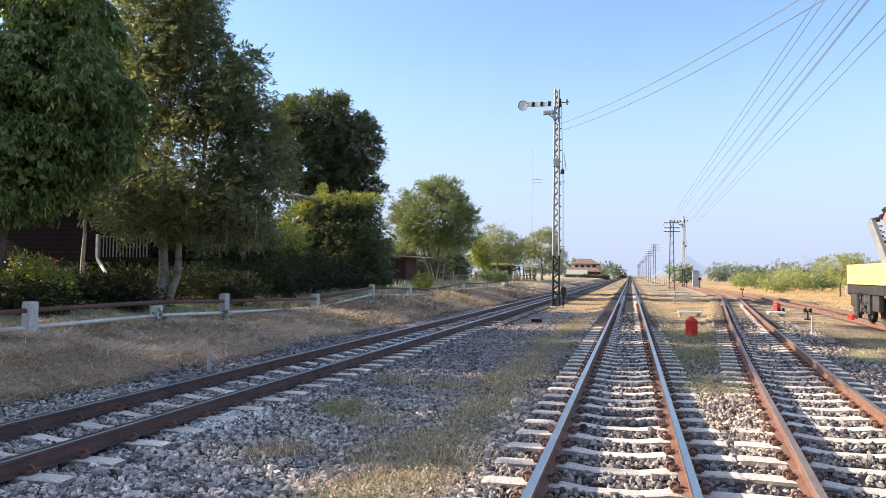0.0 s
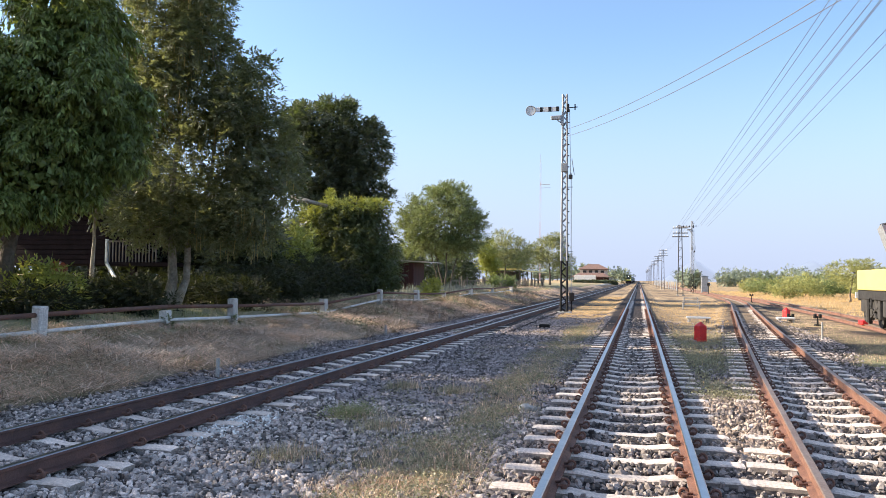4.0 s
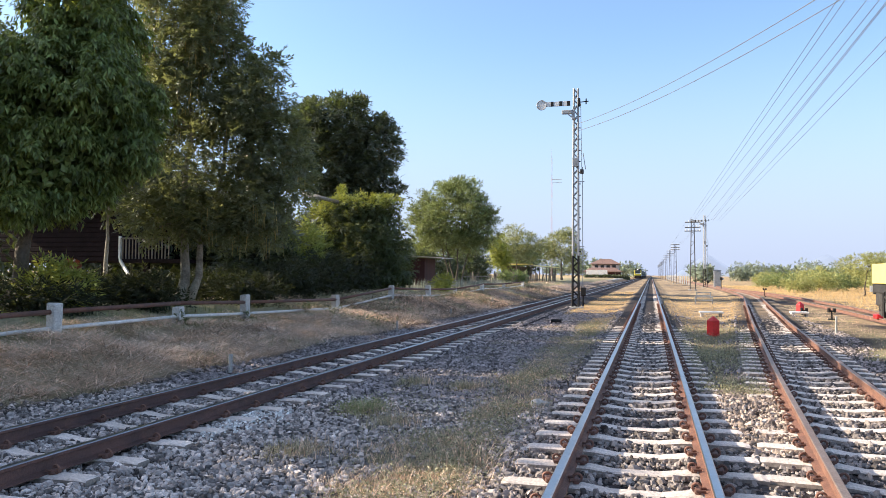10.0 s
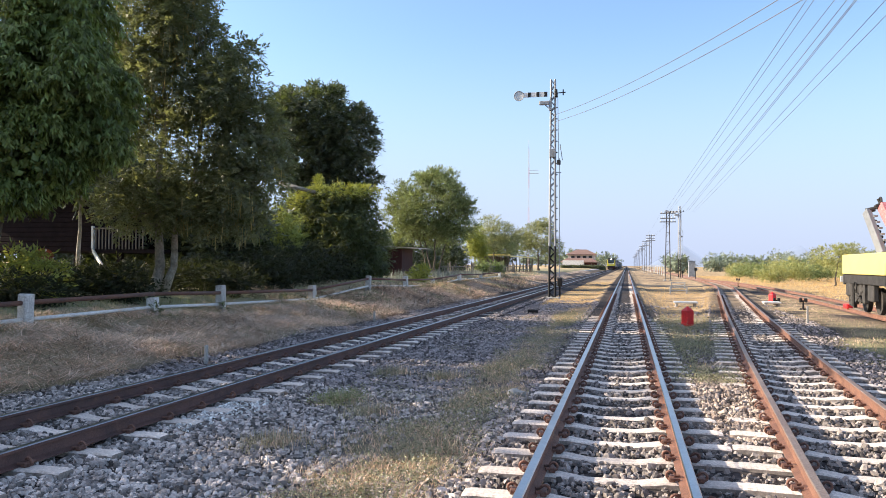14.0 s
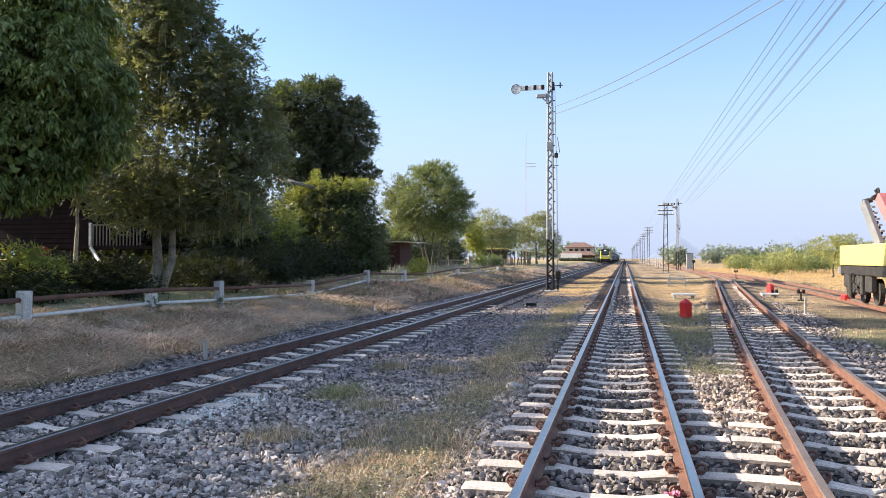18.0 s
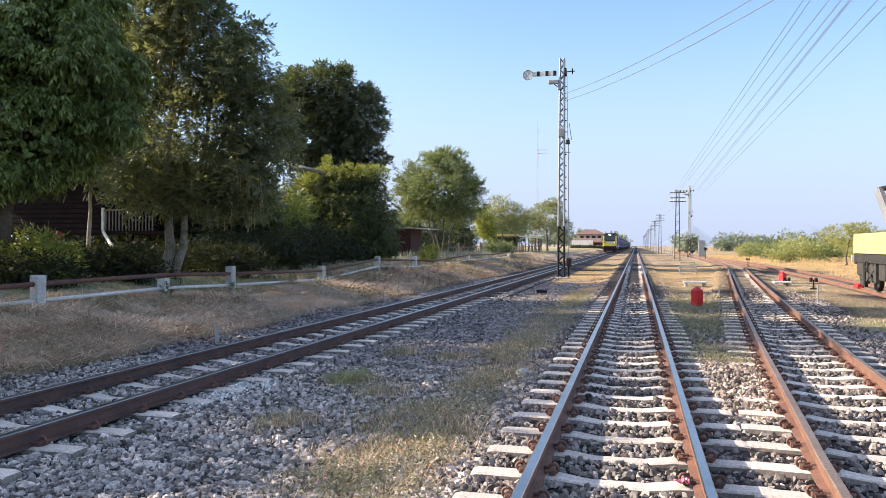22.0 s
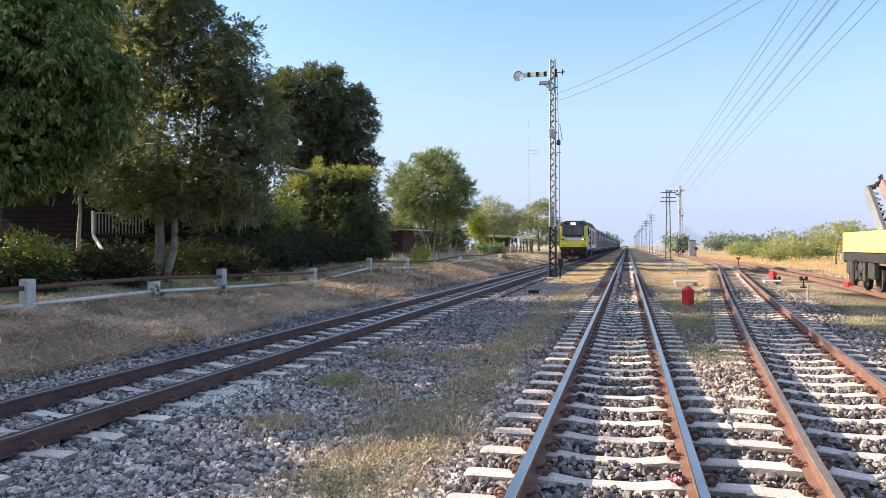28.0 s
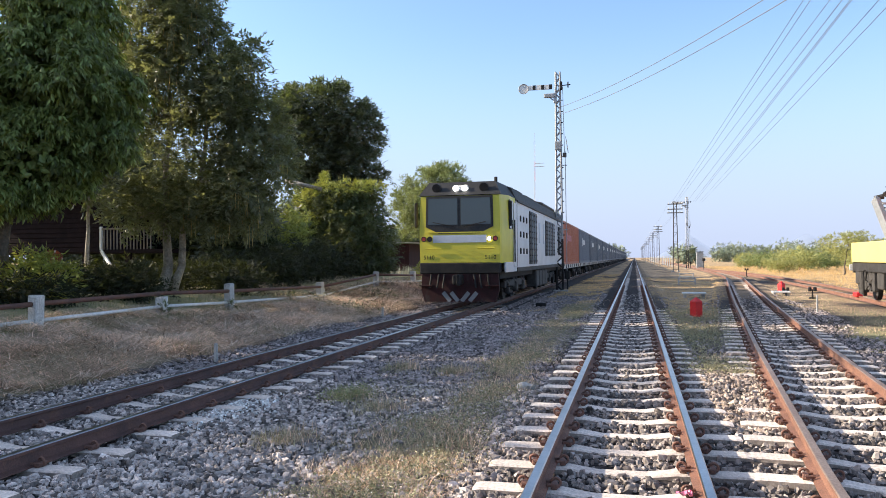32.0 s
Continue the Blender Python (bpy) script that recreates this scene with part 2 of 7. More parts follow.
M_YELLOW = mat("yellow_loco_paint", (0.67, 0.59, 0.055), (0.58, 0.51, 0.05), 1.5, 0.4, bump=0.03, fine=30, stain=(0.42, 0.37, 0.07), stain_at=(0.6, 0.9), fine_amp=0.06)
M_WAGONYELLOW = mat("faded_yellow_paint", (0.80, 0.66, 0.22), (0.74, 0.60, 0.20), 1.5, 0.5, bump=0.05, fine=30, fine_amp=0.08)
M_LOCOWHITE = mat("dusty_white_paint", (0.66, 0.66, 0.67), (0.56, 0.56, 0.57), 1.2, 0.4, bump=0.03, fine=20, stain=(0.36, 0.33, 0.30), stain_at=(0.62, 0.85), fine_amp=0.08)
M_SILVER = mat("silver_band_paint", (0.55, 0.58, 0.64), (0.48, 0.51, 0.56), 2, 0.35, 0.3, bump=0.03, fine=20, fine_amp=0.06)
M_MAROON = mat("maroon_underframe", (0.045, 0.011, 0.012), (0.024, 0.009, 0.009), 4, 0.75, bump=0.15, fine=30, stain=(0.05, 0.04, 0.036), gloss=0.3)
M_LOCODARK = mat("charcoal_paint", (0.028, 0.029, 0.03), (0.042, 0.042, 0.044), 3, 0.6, gloss=0.3, bump=0.08, fine=30)
M_GREYMACH = mat("oily_grey_machinery", (0.06, 0.057, 0.055), (0.032, 0.03, 0.029), 4, 0.65, 0.1, bump=0.3, fine=30, stain=(0.03, 0.027, 0.024), gloss=0.35)
M_ORANGE = mat("orange_container_steel", (0.46, 0.12, 0.045), (0.38, 0.09, 0.035), 1.0, 0.55, bump=0.05, fine=20, fine_amp=0.1, stain=(0.3, 0.1, 0.06), stain_at=(0.62, 0.85))
M_CONTGREY = mat("grey_blue_container_steel", (0.105, 0.12, 0.15), (0.085, 0.10, 0.125), 1.0, 0.55, bump=0.05, fine=20, fine_amp=0.1, per_object=0.25)
M_DECK = mat("pale_wagon_deck", (0.60, 0.56, 0.50), (0.48, 0.44, 0.40), 2, 0.8, bump=0.1, fine=20)
M_HUTRED = mat("dark_red_hut_board", (0.075, 0.022, 0.02), (0.05, 0.017, 0.016), 2, 0.8, bump=0.2, fine=15, stretch=(1, 1, 0.1))
M_ROOFSHEET = mat("grey_roof_sheet", (0.48, 0.46, 0.42), (0.36, 0.33, 0.30), 1, 0.6, bump=0.1, fine=10)
M_ROOFTILE = mat("brown_tile_roof", (0.27, 0.165, 0.13), (0.20, 0.125, 0.105), 1, 0.85, bump=0.2, fine=6)
M_CREAM = mat("cream_wall", (0.66, 0.56, 0.46), (0.58, 0.48, 0.39), 0.5, 0.8, bump=0.05, fine=6, fine_amp=0.1)
M_WOOD = mat("grey_weathered_wood", (0.24, 0.20, 0.16), (0.15, 0.125, 0.10), 2, 0.9, bump=0.3, fine=20, stretch=(1, 1, 0.15), per_object=0.2)
M_HOUSE = mat("dark_stained_boards", (0.022, 0.014, 0.016), (0.014, 0.010, 0.011), 2, 0.9, bump=0.2, fine=15, gloss=0.1)
M_WIRE = mat("wire_metal", (0.13, 0.125, 0.13), (0.10, 0.095, 0.10), 1, 0.6, 0.3, bump=0)
# distant hills glow: the haze before them is put into their emission
M_HILL = glow("far_hazy_hill", (0.235, 0.262, 0.34), 1.0)
M_HILL.node_tree.nodes["Principled BSDF"].inputs["Base Color"].default_value = (0.04, 0.05, 0.06, 1)
M_CRANEGREY = mat("crane_grey_paint", (0.24, 0.25, 0.265), (0.19, 0.20, 0.21), 3, 0.6, bump=0.05, fine=30, fine_amp=0.08)
M_GEAR = mat("dusty_black_running_gear", (0.075, 0.07, 0.065), (0.045, 0.042, 0.04), 4, 0.75, 0.1, bump=0.3, fine=30, stain=(0.14, 0.11, 0.09), stain_at=(0.6, 0.8))
M_CRANEPINK = mat("faded_red_crane_paint", (0.62, 0.22, 0.22), (0.52, 0.16, 0.16), 3, 0.6, bump=0.1, fine=30)
M_LAMP = glow("lit_headlamp", (1.0, 0.97, 0.9), 6.0)
M_TAIL = mat("red_lamp_glass", (0.6, 0.04, 0.03), (0.5, 0.03, 0.02), 5, 0.2, bump=0)
M_GLASS = bpy.data.materials.new("dark_cab_glass")
M_GLASS.use_nodes = True
M_GLASS.node_tree.nodes["Principled BSDF"].inputs["Base Color"].default_value = (0.055, 0.08, 0.095, 1)
M_GLASS.node_tree.nodes["Principled BSDF"].inputs["Roughness"].default_value = 0.08


# ---- geometry helpers ----
def link_mesh(name, me, material, parent=None, label=""):
    me.materials.append(material)
    ob = new(name, me)
    if parent:
        ob.parent = parent
    if label:
        tagged(ob, label)
    return ob


def part(name, bm, material, parent=None, label="", smooth=False):
    me = bpy.data.meshes.new(name)
    bm.normal_update()
    bm.to_mesh(me)
    bm.free()
    if smooth:
        me.polygons.foreach_set("use_smooth", [True] * len(me.polygons))
    return link_mesh(name, me, material, parent, label)


def fast(name, verts, faces, material, parent=None, label=""):
    """Mesh from numpy arrays of vertices and equal-sided faces."""
    verts, faces = np.asarray(verts, dtype=np.float32), np.asarray(faces, dtype=np.int32)
    me = bpy.data.meshes.new(name)
    me.vertices.add(len(verts))
    me.vertices.foreach_set("co", verts.ravel())
    me.loops.add(faces.size)
    me.loops.foreach_set("vertex_index", faces.ravel())
    me.polygons.add(len(faces))
    me.polygons.foreach_set("loop_start", np.arange(len(faces), dtype=np.int32) * faces.shape[1])
    me.update(calc_edges=True)
    me.shade_flat()
    return link_mesh(name, me, material, parent, label)


def thing(name, m, label="", category="", group="", kind=""):
    ob = new(name)
    ob.matrix_basis = m if isinstance(m, Matrix) else pose(*m)
    return tagged(ob, label, category, group, kind)


def BM():
    return bmesh.new()


def box(bm, c, s, bev=0.0, rot=None):
    """Box of size s centred on c, with bevelled edges."""
    r = bmesh.ops.create_cube(bm, size=1)
    vs = r["verts"]
    m = Matrix.Translation(c) @ (rot.to_4x4() if rot else Matrix()) @ Matrix.Diagonal((*s, 1))
    bmesh.ops.transform(bm, matrix=m, verts=vs)
    if bev:
        es = list({e for v in vs for e in v.link_edges})
        bmesh.ops.bevel(bm, geom=es, offset=bev, segments=1, affect="EDGES")
    return bm


def rod(bm, a, b, r0, r1=None, seg=8):
    a, b = Vector(a), Vector(b)
    d = b - a
    q = d.to_track_quat("Z", "Y").to_matrix().to_4x4()
    bmesh.ops.create_cone(bm, cap_ends=True, segments=seg, radius1=r0, radius2=r0 if r1 is None else r1, depth=d.length, matrix=Matrix.Translation((a + b) / 2) @ q)
    return bm


def bar(bm, a, b, w, h, bev=0.0):
    """Square bar from a to b."""
    a, b = Vector(a), Vector(b)
    d = b - a
    q = d.to_track_quat("Z", "Y").to_matrix()
    return box(bm, (a + b) / 2, (w, h, d.length), bev, q)


def prism(bm, outline, y0, y1, swap=False):
    """Outline of (x, z) drawn out from y0 to y1; swap: outline of (y, z) drawn out along x."""
    def put(u, z, v):
        return (v, u, z) if swap else (u, v, z)
    a = [bm.verts.new(put(u, z, y0)) for u, z in outline]
    b = [bm.verts.new(put(u, z, y1)) for u, z in outline]
    n = len(outline)
    bm.faces.new(a)
    bm.faces.new(b[::-1])
    for i in range(n):
        bm.faces.new((a[i], b[i], b[(i + 1) % n], a[(i + 1) % n]))
    bmesh.ops.recalc_face_normals(bm, faces=bm.faces)
    return bm


def ring(bm, c, r, tube, axis="y", seg=12, sides=5, arc=2 * math.pi, start=0.0):
    rows = []
    steps = seg if arc >= 2 * math.pi - 1e-6 else seg + 1
    for i in range(steps):
        a = start + arc * i / seg
        row = []
        for j in range(sides):
            b = 2 * math.pi * j / sides
            u, w = (r + tube * math.cos(b)) * math.cos(a), (r + tube * math.cos(b)) * math.sin(a)
            v = tube * math.sin(b)
            p = {"y": (u, v, w), "x": (v, u, w), "z": (u, w, v)}[axis]
            row.append(bm.verts.new((c[0] + p[0], c[1] + p[1], c[2] + p[2])))
        rows.append(row)
    for i in range(seg):
        p, q = rows[i], rows[(i + 1) % steps]
        for j in range(sides):
            bm.faces.new((p[j], q[j], q[(j + 1) % sides], p[(j + 1) % sides]))
    return bm


def tube(pts, radii, seg=8):
    """One bent, tapering tube through the points."""
    bm = BM()
    pts = [Vector(p) for p in pts]
    rows = []
    for i, p in enumerate(pts):
        d = (pts[min(i + 1, len(pts) - 1)] - pts[max(i - 1, 0)]).normalized()
        u = d.orthogonal().normalized() if not rows else (u - d * u.dot(d)).normalized()
        v = d.cross(u)
        rows.append([bm.verts.new(p + (u * math.cos(a) + v * math.sin(a)) * radii[i]) for a in [2 * math.pi * k / seg for k in range(seg)]])
    for p, q in zip(rows, rows[1:]):
        for k in range(seg):
            bm.faces.new((p[k], p[(k + 1) % seg], q[(k + 1) % seg], q[k]))
    bm.faces.new(rows[0][::-1])
    bm.faces.new(rows[-1])
    return bm


# ---- ground ----
LEFT_X, RAIL_H, GAUGE = -4.90, 0.14, 1.065


def right_x(y):
    """Centre line of the diverging loop track."""
    ys = [-10, 0, 5, 12.5, 25, 40, 56, 66, 82, 107, 150, 400]
    xs = [1.0, 1.52, 1.81, 2.45, 3.62, 5.12, 6.75, 7.35, 7.75, 8.15, 8.4, 8.4]
    return np.interp(y, ys, xs)


def siding_x(y):
    return np.interp(y, [-20, 10, 25, 42, 60, 75, 90], [7.4, 7.6, 7.95, 8.75, 9.3, 9.0, 7.95])


def value_noise(x, y, s, seed=0):
    x, y = np.asarray(x) / s, np.asarray(y) / s
    xi, yi = np.floor(x).astype(int), np.floor(y).astype(int)
    fx, fy = x - xi, y - yi
    fx, fy = fx * fx * (3 - 2 * fx), fy * fy * (3 - 2 * fy)

    def h(a, b):
        v = np.sin(a * 127.1 + b * 311.7 + seed * 74.7) * 43758.5453
        return v - np.floor(v)
    return (h(xi, yi) * (1 - fx) + h(xi + 1, yi) * fx) * (1 - fy) + (h(xi, yi + 1) * (1 - fx) + h(xi + 1, yi + 1) * fx) * fy


def ground_z(x, y):
    x, y = np.asarray(x, dtype=float), np.asarray(y, dtype=float)
    z = np.interp(x, [-400, -60, -12, -9.6, -8.2, -6.9, -6.1, -5.9, -3.9, -3.2, -1.7, -1.05, 1.05, 1.6, 40, 400],
                  [1.0, 0.8, 0.62, 0.36, 0.22, -0.02, -0.045, -0.05, -0.05, -0.075, -0.078, -0.052, -0.052, -0.06, -0.10, -0.1])
    bank = np.clip((-x - 6.6) / 2, 0, 1) * np.clip((12.5 + x) / 2, 0, 1)
    z = z + bank * (value_noise(x, y, 1.7, 3) - 0.5) * 0.22 + bank * np.clip((y - 18) / 14, 0, 1) * (0.38 * value_noise(x, y, 1.1, 21) - 0.12)
    z = z + (value_noise(x, y, 0.9, 5) - 0.5) * 0.03 + bank * (value_noise(x, y, 0.5, 13) - 0.5) * 0.16
    # further off the sleeper ends are buried
    buried = np.clip((y - 14) / 12, 0, 1)
    for centre in (0.0, LEFT_X, right_x(y)):
        u = np.abs(x - centre)
        z = np.where(u < 0.6, z + (-0.022 - z) * buried, np.where(u < 1.25, np.maximum(z, z + (0.012 - z) * buried), z))
    return z


def cover(x, y):
    """Grass cover (0 ballast, 1 grass) and its greenness."""
    n1, n2, n3 = value_noise(x, y, 1.3, 1), value_noise(x, y, 0.45, 2), value_noise(x, y, 4.0, 4)
    nn = 0.5 * n1 + 0.25 * n2 + 0.25 * n3
    c = np.zeros_like(x)
    rx = right_x(y)
    c = np.maximum(c, np.clip((-x - 6.75 + (n1 - 0.5)) / 0.4, 0, 1))
    strip = np.clip(1 - np.abs(x + 1.75) / 0.95, 0, 1) * np.clip((y - 3.0) / 2, 0, 1)
    c = np.maximum(c, np.clip((strip * 0.6 + nn - 0.88) * 4, 0, 0.85))
    far = np.clip((y - 22) / 10, 0, 1) * (np.abs(x) > 1.2) * (np.abs(x - LEFT_X) > 1.5)
    c = np.maximum(c, np.clip((far * 0.5 + nn - 0.76) * 5, 0, 1) * (x > -3.6))
    wedge = (x > 0.75) * (x < rx - 0.75) * np.clip((y - 9.5) / 1.5, 0, 1)
    c = np.maximum(c, np.clip((wedge * 0.5 + nn - 0.72) * 5, 0, 0.9))
    right = np.clip((x - rx - 1.6 + (n1 - 0.5) * 1.2) / 0.6, 0, 1)
    c = np.maximum(c, right * np.clip(0.35 + (n3 - 0.35) * 3 + (x > 11), 0, 1))
    for centre, w in ((rx, 1.05), (np.zeros_like(x), 1.05)):
        c = np.where((np.abs(x - centre) < w), c * np.clip((y - 24) / 20, 0, 0.6), c)
    green = np.clip(n3 * 1.4 - 0.3, 0, 1) * np.clip((34 - y) / 16, 0, 1)
    green = np.where(x < -9.4, np.clip(0.35 + n1 * 0.6, 0, 1), green)
    green = np.where(x > 11, 0.0, green)
    return np.clip(c, 0, 1), green


def ground_material():
    m = bpy.data.materials.new("ballast_earth_and_dry_grass")
    m.use_nodes = True
    nt = m.node_tree
    b = nt.nodes["Principled BSDF"]
    def attr(name):
        a = nt.nodes.new("ShaderNodeAttribute")
        a.attribute_name = name
        return a.outputs["Fac"]
    pebble = nt.nodes.new("ShaderNodeTexVoronoi")
    pebble.inputs["Scale"].default_value = 16
    tc = nt.nodes.new("ShaderNodeTexCoord")
    nt.links.new(tc.outputs["Object"], pebble.inputs["Vector"])
    # ground kept very dark: shade in the gaps between stones put into its colour
    stone = ramp_mix(nt, pebble.outputs["Color"], (0.035, 0.03, 0.03), (0.15, 0.128, 0.125))
    edge = nt.nodes.new("ShaderNodeMapRange")
    edge.inputs["From Max"].default_value, edge.inputs["To Min"].default_value, edge.inputs["To Max"].default_value = 0.6, 1.0, 0.45
    nt.links.new(pebble.outputs["Distance"], edge.inputs["Value"])
    stone = ramp_mix(nt, 1.0, stone, edge.outputs[0], "MULTIPLY")
    straw = ramp_mix(nt, noise_node(nt, 3, 8, 0.75), (0.48, 0.36, 0.27), (0.70, 0.54, 0.41))
    straw = ramp_mix(nt, noise_node(nt, 30, 3, 0.6), straw, (0.19, 0.14, 0.108))
    green = ramp_mix(nt, noise_node(nt, 12, 5, 0.7), (0.20, 0.23, 0.10), (0.34, 0.32, 0.18))
    grass = ramp_mix(nt, attr("green"), straw, green)
    gold = ramp_mix(nt, noise_node(nt, 0.25, 6, 0.6), (0.68, 0.47, 0.235), (0.55, 0.40, 0.235))
    grass = ramp_mix(nt, attr("gold"), grass, gold)
    patch = nt.nodes.new("ShaderNodeMath")
    patch.operation, patch.use_clamp = "MULTIPLY", True
    nt.links.new(attr("cover"), patch.inputs[0])
    broken = nt.nodes.new("ShaderNodeMapRange")
    broken.inputs["To Min"].default_value = 0.3
    nt.links.new(noise_node(nt, 0.9, 10, 0.7, None, 0.38, 0.56), broken.inputs["Value"])
    nt.links.new(broken.outputs[0], patch.inputs[1])
    col = ramp_mix(nt, patch.outputs[0], stone, grass)
    nt.links.new(col, b.inputs["Base Color"])
    b.inputs["Roughness"].default_value = 0.95
    b.inputs["Specular IOR Level"].default_value = 0.2
    bp = nt.nodes.new("ShaderNodeBump")
    bp.inputs["Strength"].default_value, bp.inputs["Distance"].default_value = 0.8, 0.03
    bp.invert = True
    nt.links.new(pebble.outputs["Distance"], bp.inputs["Height"])
    nt.links.new(bp.outputs[0], b.inputs["Normal"])
    return m


def build_ground():
    xs = np.concatenate([[-3000, -900, -300, -120, -60, -40, -28], np.arange(-22, -13, 1.0), np.arange(-13, 12, 0.2), np.arange(12, 30, 1.5), [34, 45, 60, 90, 150, 300, 900, 3000]])
    ys = np.concatenate([[-600, -150, -40, -15, -6], np.arange(-2, 30, 0.2), np.arange(30, 70, 0.6), np.arange(70, 160, 3), np.arange(160, 420, 12), [500, 700, 1000, 1600, 2600, 4200]])
    X, Y = np.meshgrid(xs, ys)
    V = np.stack([X.ravel(), Y.ravel(), ground_z(X.ravel(), Y.ravel())], 1)
    nx, ny = len(xs), len(ys)
    i = (np.arange(ny - 1)[:, None] * nx + np.arange(nx - 1)[None]).ravel()
    ob = fast("ground", V, np.stack([i, i + 1, i + nx + 1, i + nx], 1), ground_material())
    c, g = cover(V[:, 0], V[:, 1])
    gold = np.clip((V[:, 0] - 10) / 2, 0, 1) * np.clip((V[:, 1] - 15) / 10, 0, 1) + np.clip((V[:, 1] - 150) / 100, 0, 1) * 0.7
    gold = np.maximum(gold, np.clip((V[:, 1] - 24) / 6, 0, 1) * (V[:, 0] > -4) * 0.6)
    # the bank is closed straw, with no ballast showing through
    c = np.where(V[:, 0] < -6.9, c * 3.4, c)
    # dark earth shows in the cut edge further off
    bare = np.clip((V[:, 1] - 17) / 6, 0, 1) * np.clip((V[:, 0] + 8.6) / 0.6, 0, 1) * (V[:, 0] < -6.3) * (value_noise(V[:, 0], V[:, 1], 1.3, 51) > 0.42)
    c = c * (1 - 0.9 * bare)
    for name, value in (("cover", c), ("green", g), ("gold", np.clip(gold, 0, 1))):
        a = ob.data.attributes.new(name, "FLOAT", "POINT")
        a.data.foreach_set("value", value.astype(np.float32))
    ob.data.polygons.foreach_set("use_smooth", [True] * len(ob.data.polygons))
    tagged(ob, "ballast, bare earth and dry grass over flat railway land", "ground", kind="structure")


build_ground()

# ---- far distance ----
def hill(name, x, y, w, h, seed, label):
    rng = np.random.default_rng(seed)
    n = 40
    u = np.linspace(-1, 1, n)
    top = h * np.clip(1 - np.abs(u) ** 0.9, 0, 1) ** 1.15 * (1 + 0.1 * value_noise(u * 10 + seed, u * 0, 1.3)) + 0.07 * h * value_noise(u * 10, u * 0 + seed, 0.8)
    top = top - min(top[0], top[-1])
    rows = []
    for k, f in enumerate((0.0, 0.5, 0.8, 1.0, 0.5, 0.0)):
        d = (k - 3) * w * 0.5
        rows.append(np.stack([x + u * w, np.full(n, y) + d, top * f - 2 * (f == 0)], 1))
    V = np.concatenate(rows)
    i = (np.arange(5)[:, None] * n + np.arange(n - 1)[None]).ravel()
    ob = fast(name, V, np.stack([i, i + 1, i + n + 1, i + n], 1), M_HILL)
    ob.data.polygons.foreach_set("use_smooth", [True] * len(ob.data.polygons))
    tagged(ob, label, "hill", kind="structure")


hill("backdrop_hill_1", 133, 2000, 85, 54, 1, "pale blue conical hill in the haze")
hill("backdrop_hill_2", 500, 2500, 170, 66, 2, "pale blue hill ridge in the haze")


# ---- tracks ----
def rail_bmesh(pts, half=0.0):
    """Rail swept along a list of (x, y) centre points."""
    h = RAIL_H
    prof = [(-0.062, 0), (0.062, 0), (0.062, 0.011), (0.012, 0.026), (0.008, 0.098), (0.032, 0.108), (0.033, h - 0.008), (0.026, h), (-0.026, h), (-0.033, h - 0.008), (-0.032, 0.108), (-0.008, 0.098), (-0.012, 0.026), (-0.062, 0.011)]
    bm = BM()
    rows = []
    for i, (x, y) in enumerate(pts):
        a, b = pts[max(i - 1, 0)], pts[min(i + 1, len(pts) - 1)]
        d = Vector((b[0] - a[0], b[1] - a[1])).normalized()
        rows.append([bm.verts.new((x + d.y * u, y - d.x * u, z)) for u, z in prof])
    n = len(prof)
    for p, q in zip(rows, rows[1:]):
        for j in range(n):
            f = bm.faces.new((p[j], q[j], q[(j + 1) % n], p[(j + 1) % n]))
            if j in (6, 7, 8):
                f.material_index = 1
    bm.faces.new(rows[0])
    bm.faces.new(rows[-1][::-1])
    bmesh.ops.recalc_face_normals(bm, faces=bm.faces)
    return bm


def sleeper_mesh(seed):
    """Prestressed concrete sleeper, dipped in the middle, with raised rail seats."""
    rng = random.Random(seed)
    secs = [(-0.98, -0.008, 0.08), (-0.93, 0.0, 0.085), (-0.66, 0.0, 0.085), (-0.38, -0.003, 0.083), (-0.18, -0.03, 0.075), (0.18, -0.03, 0.075), (0.38, -0.003, 0.083), (0.66, 0.0, 0.085), (0.93, 0.0, 0.085), (0.98, -0.008, 0.08)]
    bm = BM()
    rows = []
    for x, z, w in secs:
        j = rng.uniform(-0.004, 0.004)
        rows.append([bm.verts.new(p) for p in ((x, -w - 0.008, -0.18), (x, -w + j, z - 0.012), (x, -w + 0.012, z), (x, w - 0.012, z), (x, w + j, z - 0.012), (x, w + 0.008, -0.18))])
    for p, q in zip(rows, rows[1:]):
        for k in range(5):
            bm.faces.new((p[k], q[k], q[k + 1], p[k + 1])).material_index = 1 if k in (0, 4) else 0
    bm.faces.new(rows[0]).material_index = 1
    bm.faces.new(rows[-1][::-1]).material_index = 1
    bmesh.ops.recalc_face_normals(bm, faces=bm.faces)
    me = bpy.data.meshes.new("sleeper")
    bm.to_mesh(me)
    bm.free()
    me.materials.append(M_CONCRETE)
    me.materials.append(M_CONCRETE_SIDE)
    return me


def clip_mesh():
    """Coiled spring clip on its cast shoulder, beside the rail foot (rail towards -x)."""
    bm = BM()
    box(bm, (0.035, 0, 0.018), (0.045, 0.09, 0.036), 0.006)
    ring(bm, (0.045, 0.0, 0.038), 0.030, 0.0105, "y", 10, 5, 1.5 * math.pi, -0.6 * math.pi)
    rod(bm, (0.03, 0.0, 0.02), (0.04, 0.075, 0.028), 0.011, seg=6)
    rod(bm, (-0.02, 0.05, 0.030), (0.045, 0.075, 0.028), 0.011, seg=6)
    rod(bm, (0.07, -0.01, 0.02), (-0.015, -0.045, 0.030), 0.011, seg=6)
    me = bpy.data.meshes.new("clip")
    bm.to_mesh(me)
    bm.free()
    me.materials.append(M_CLIP)
    return me


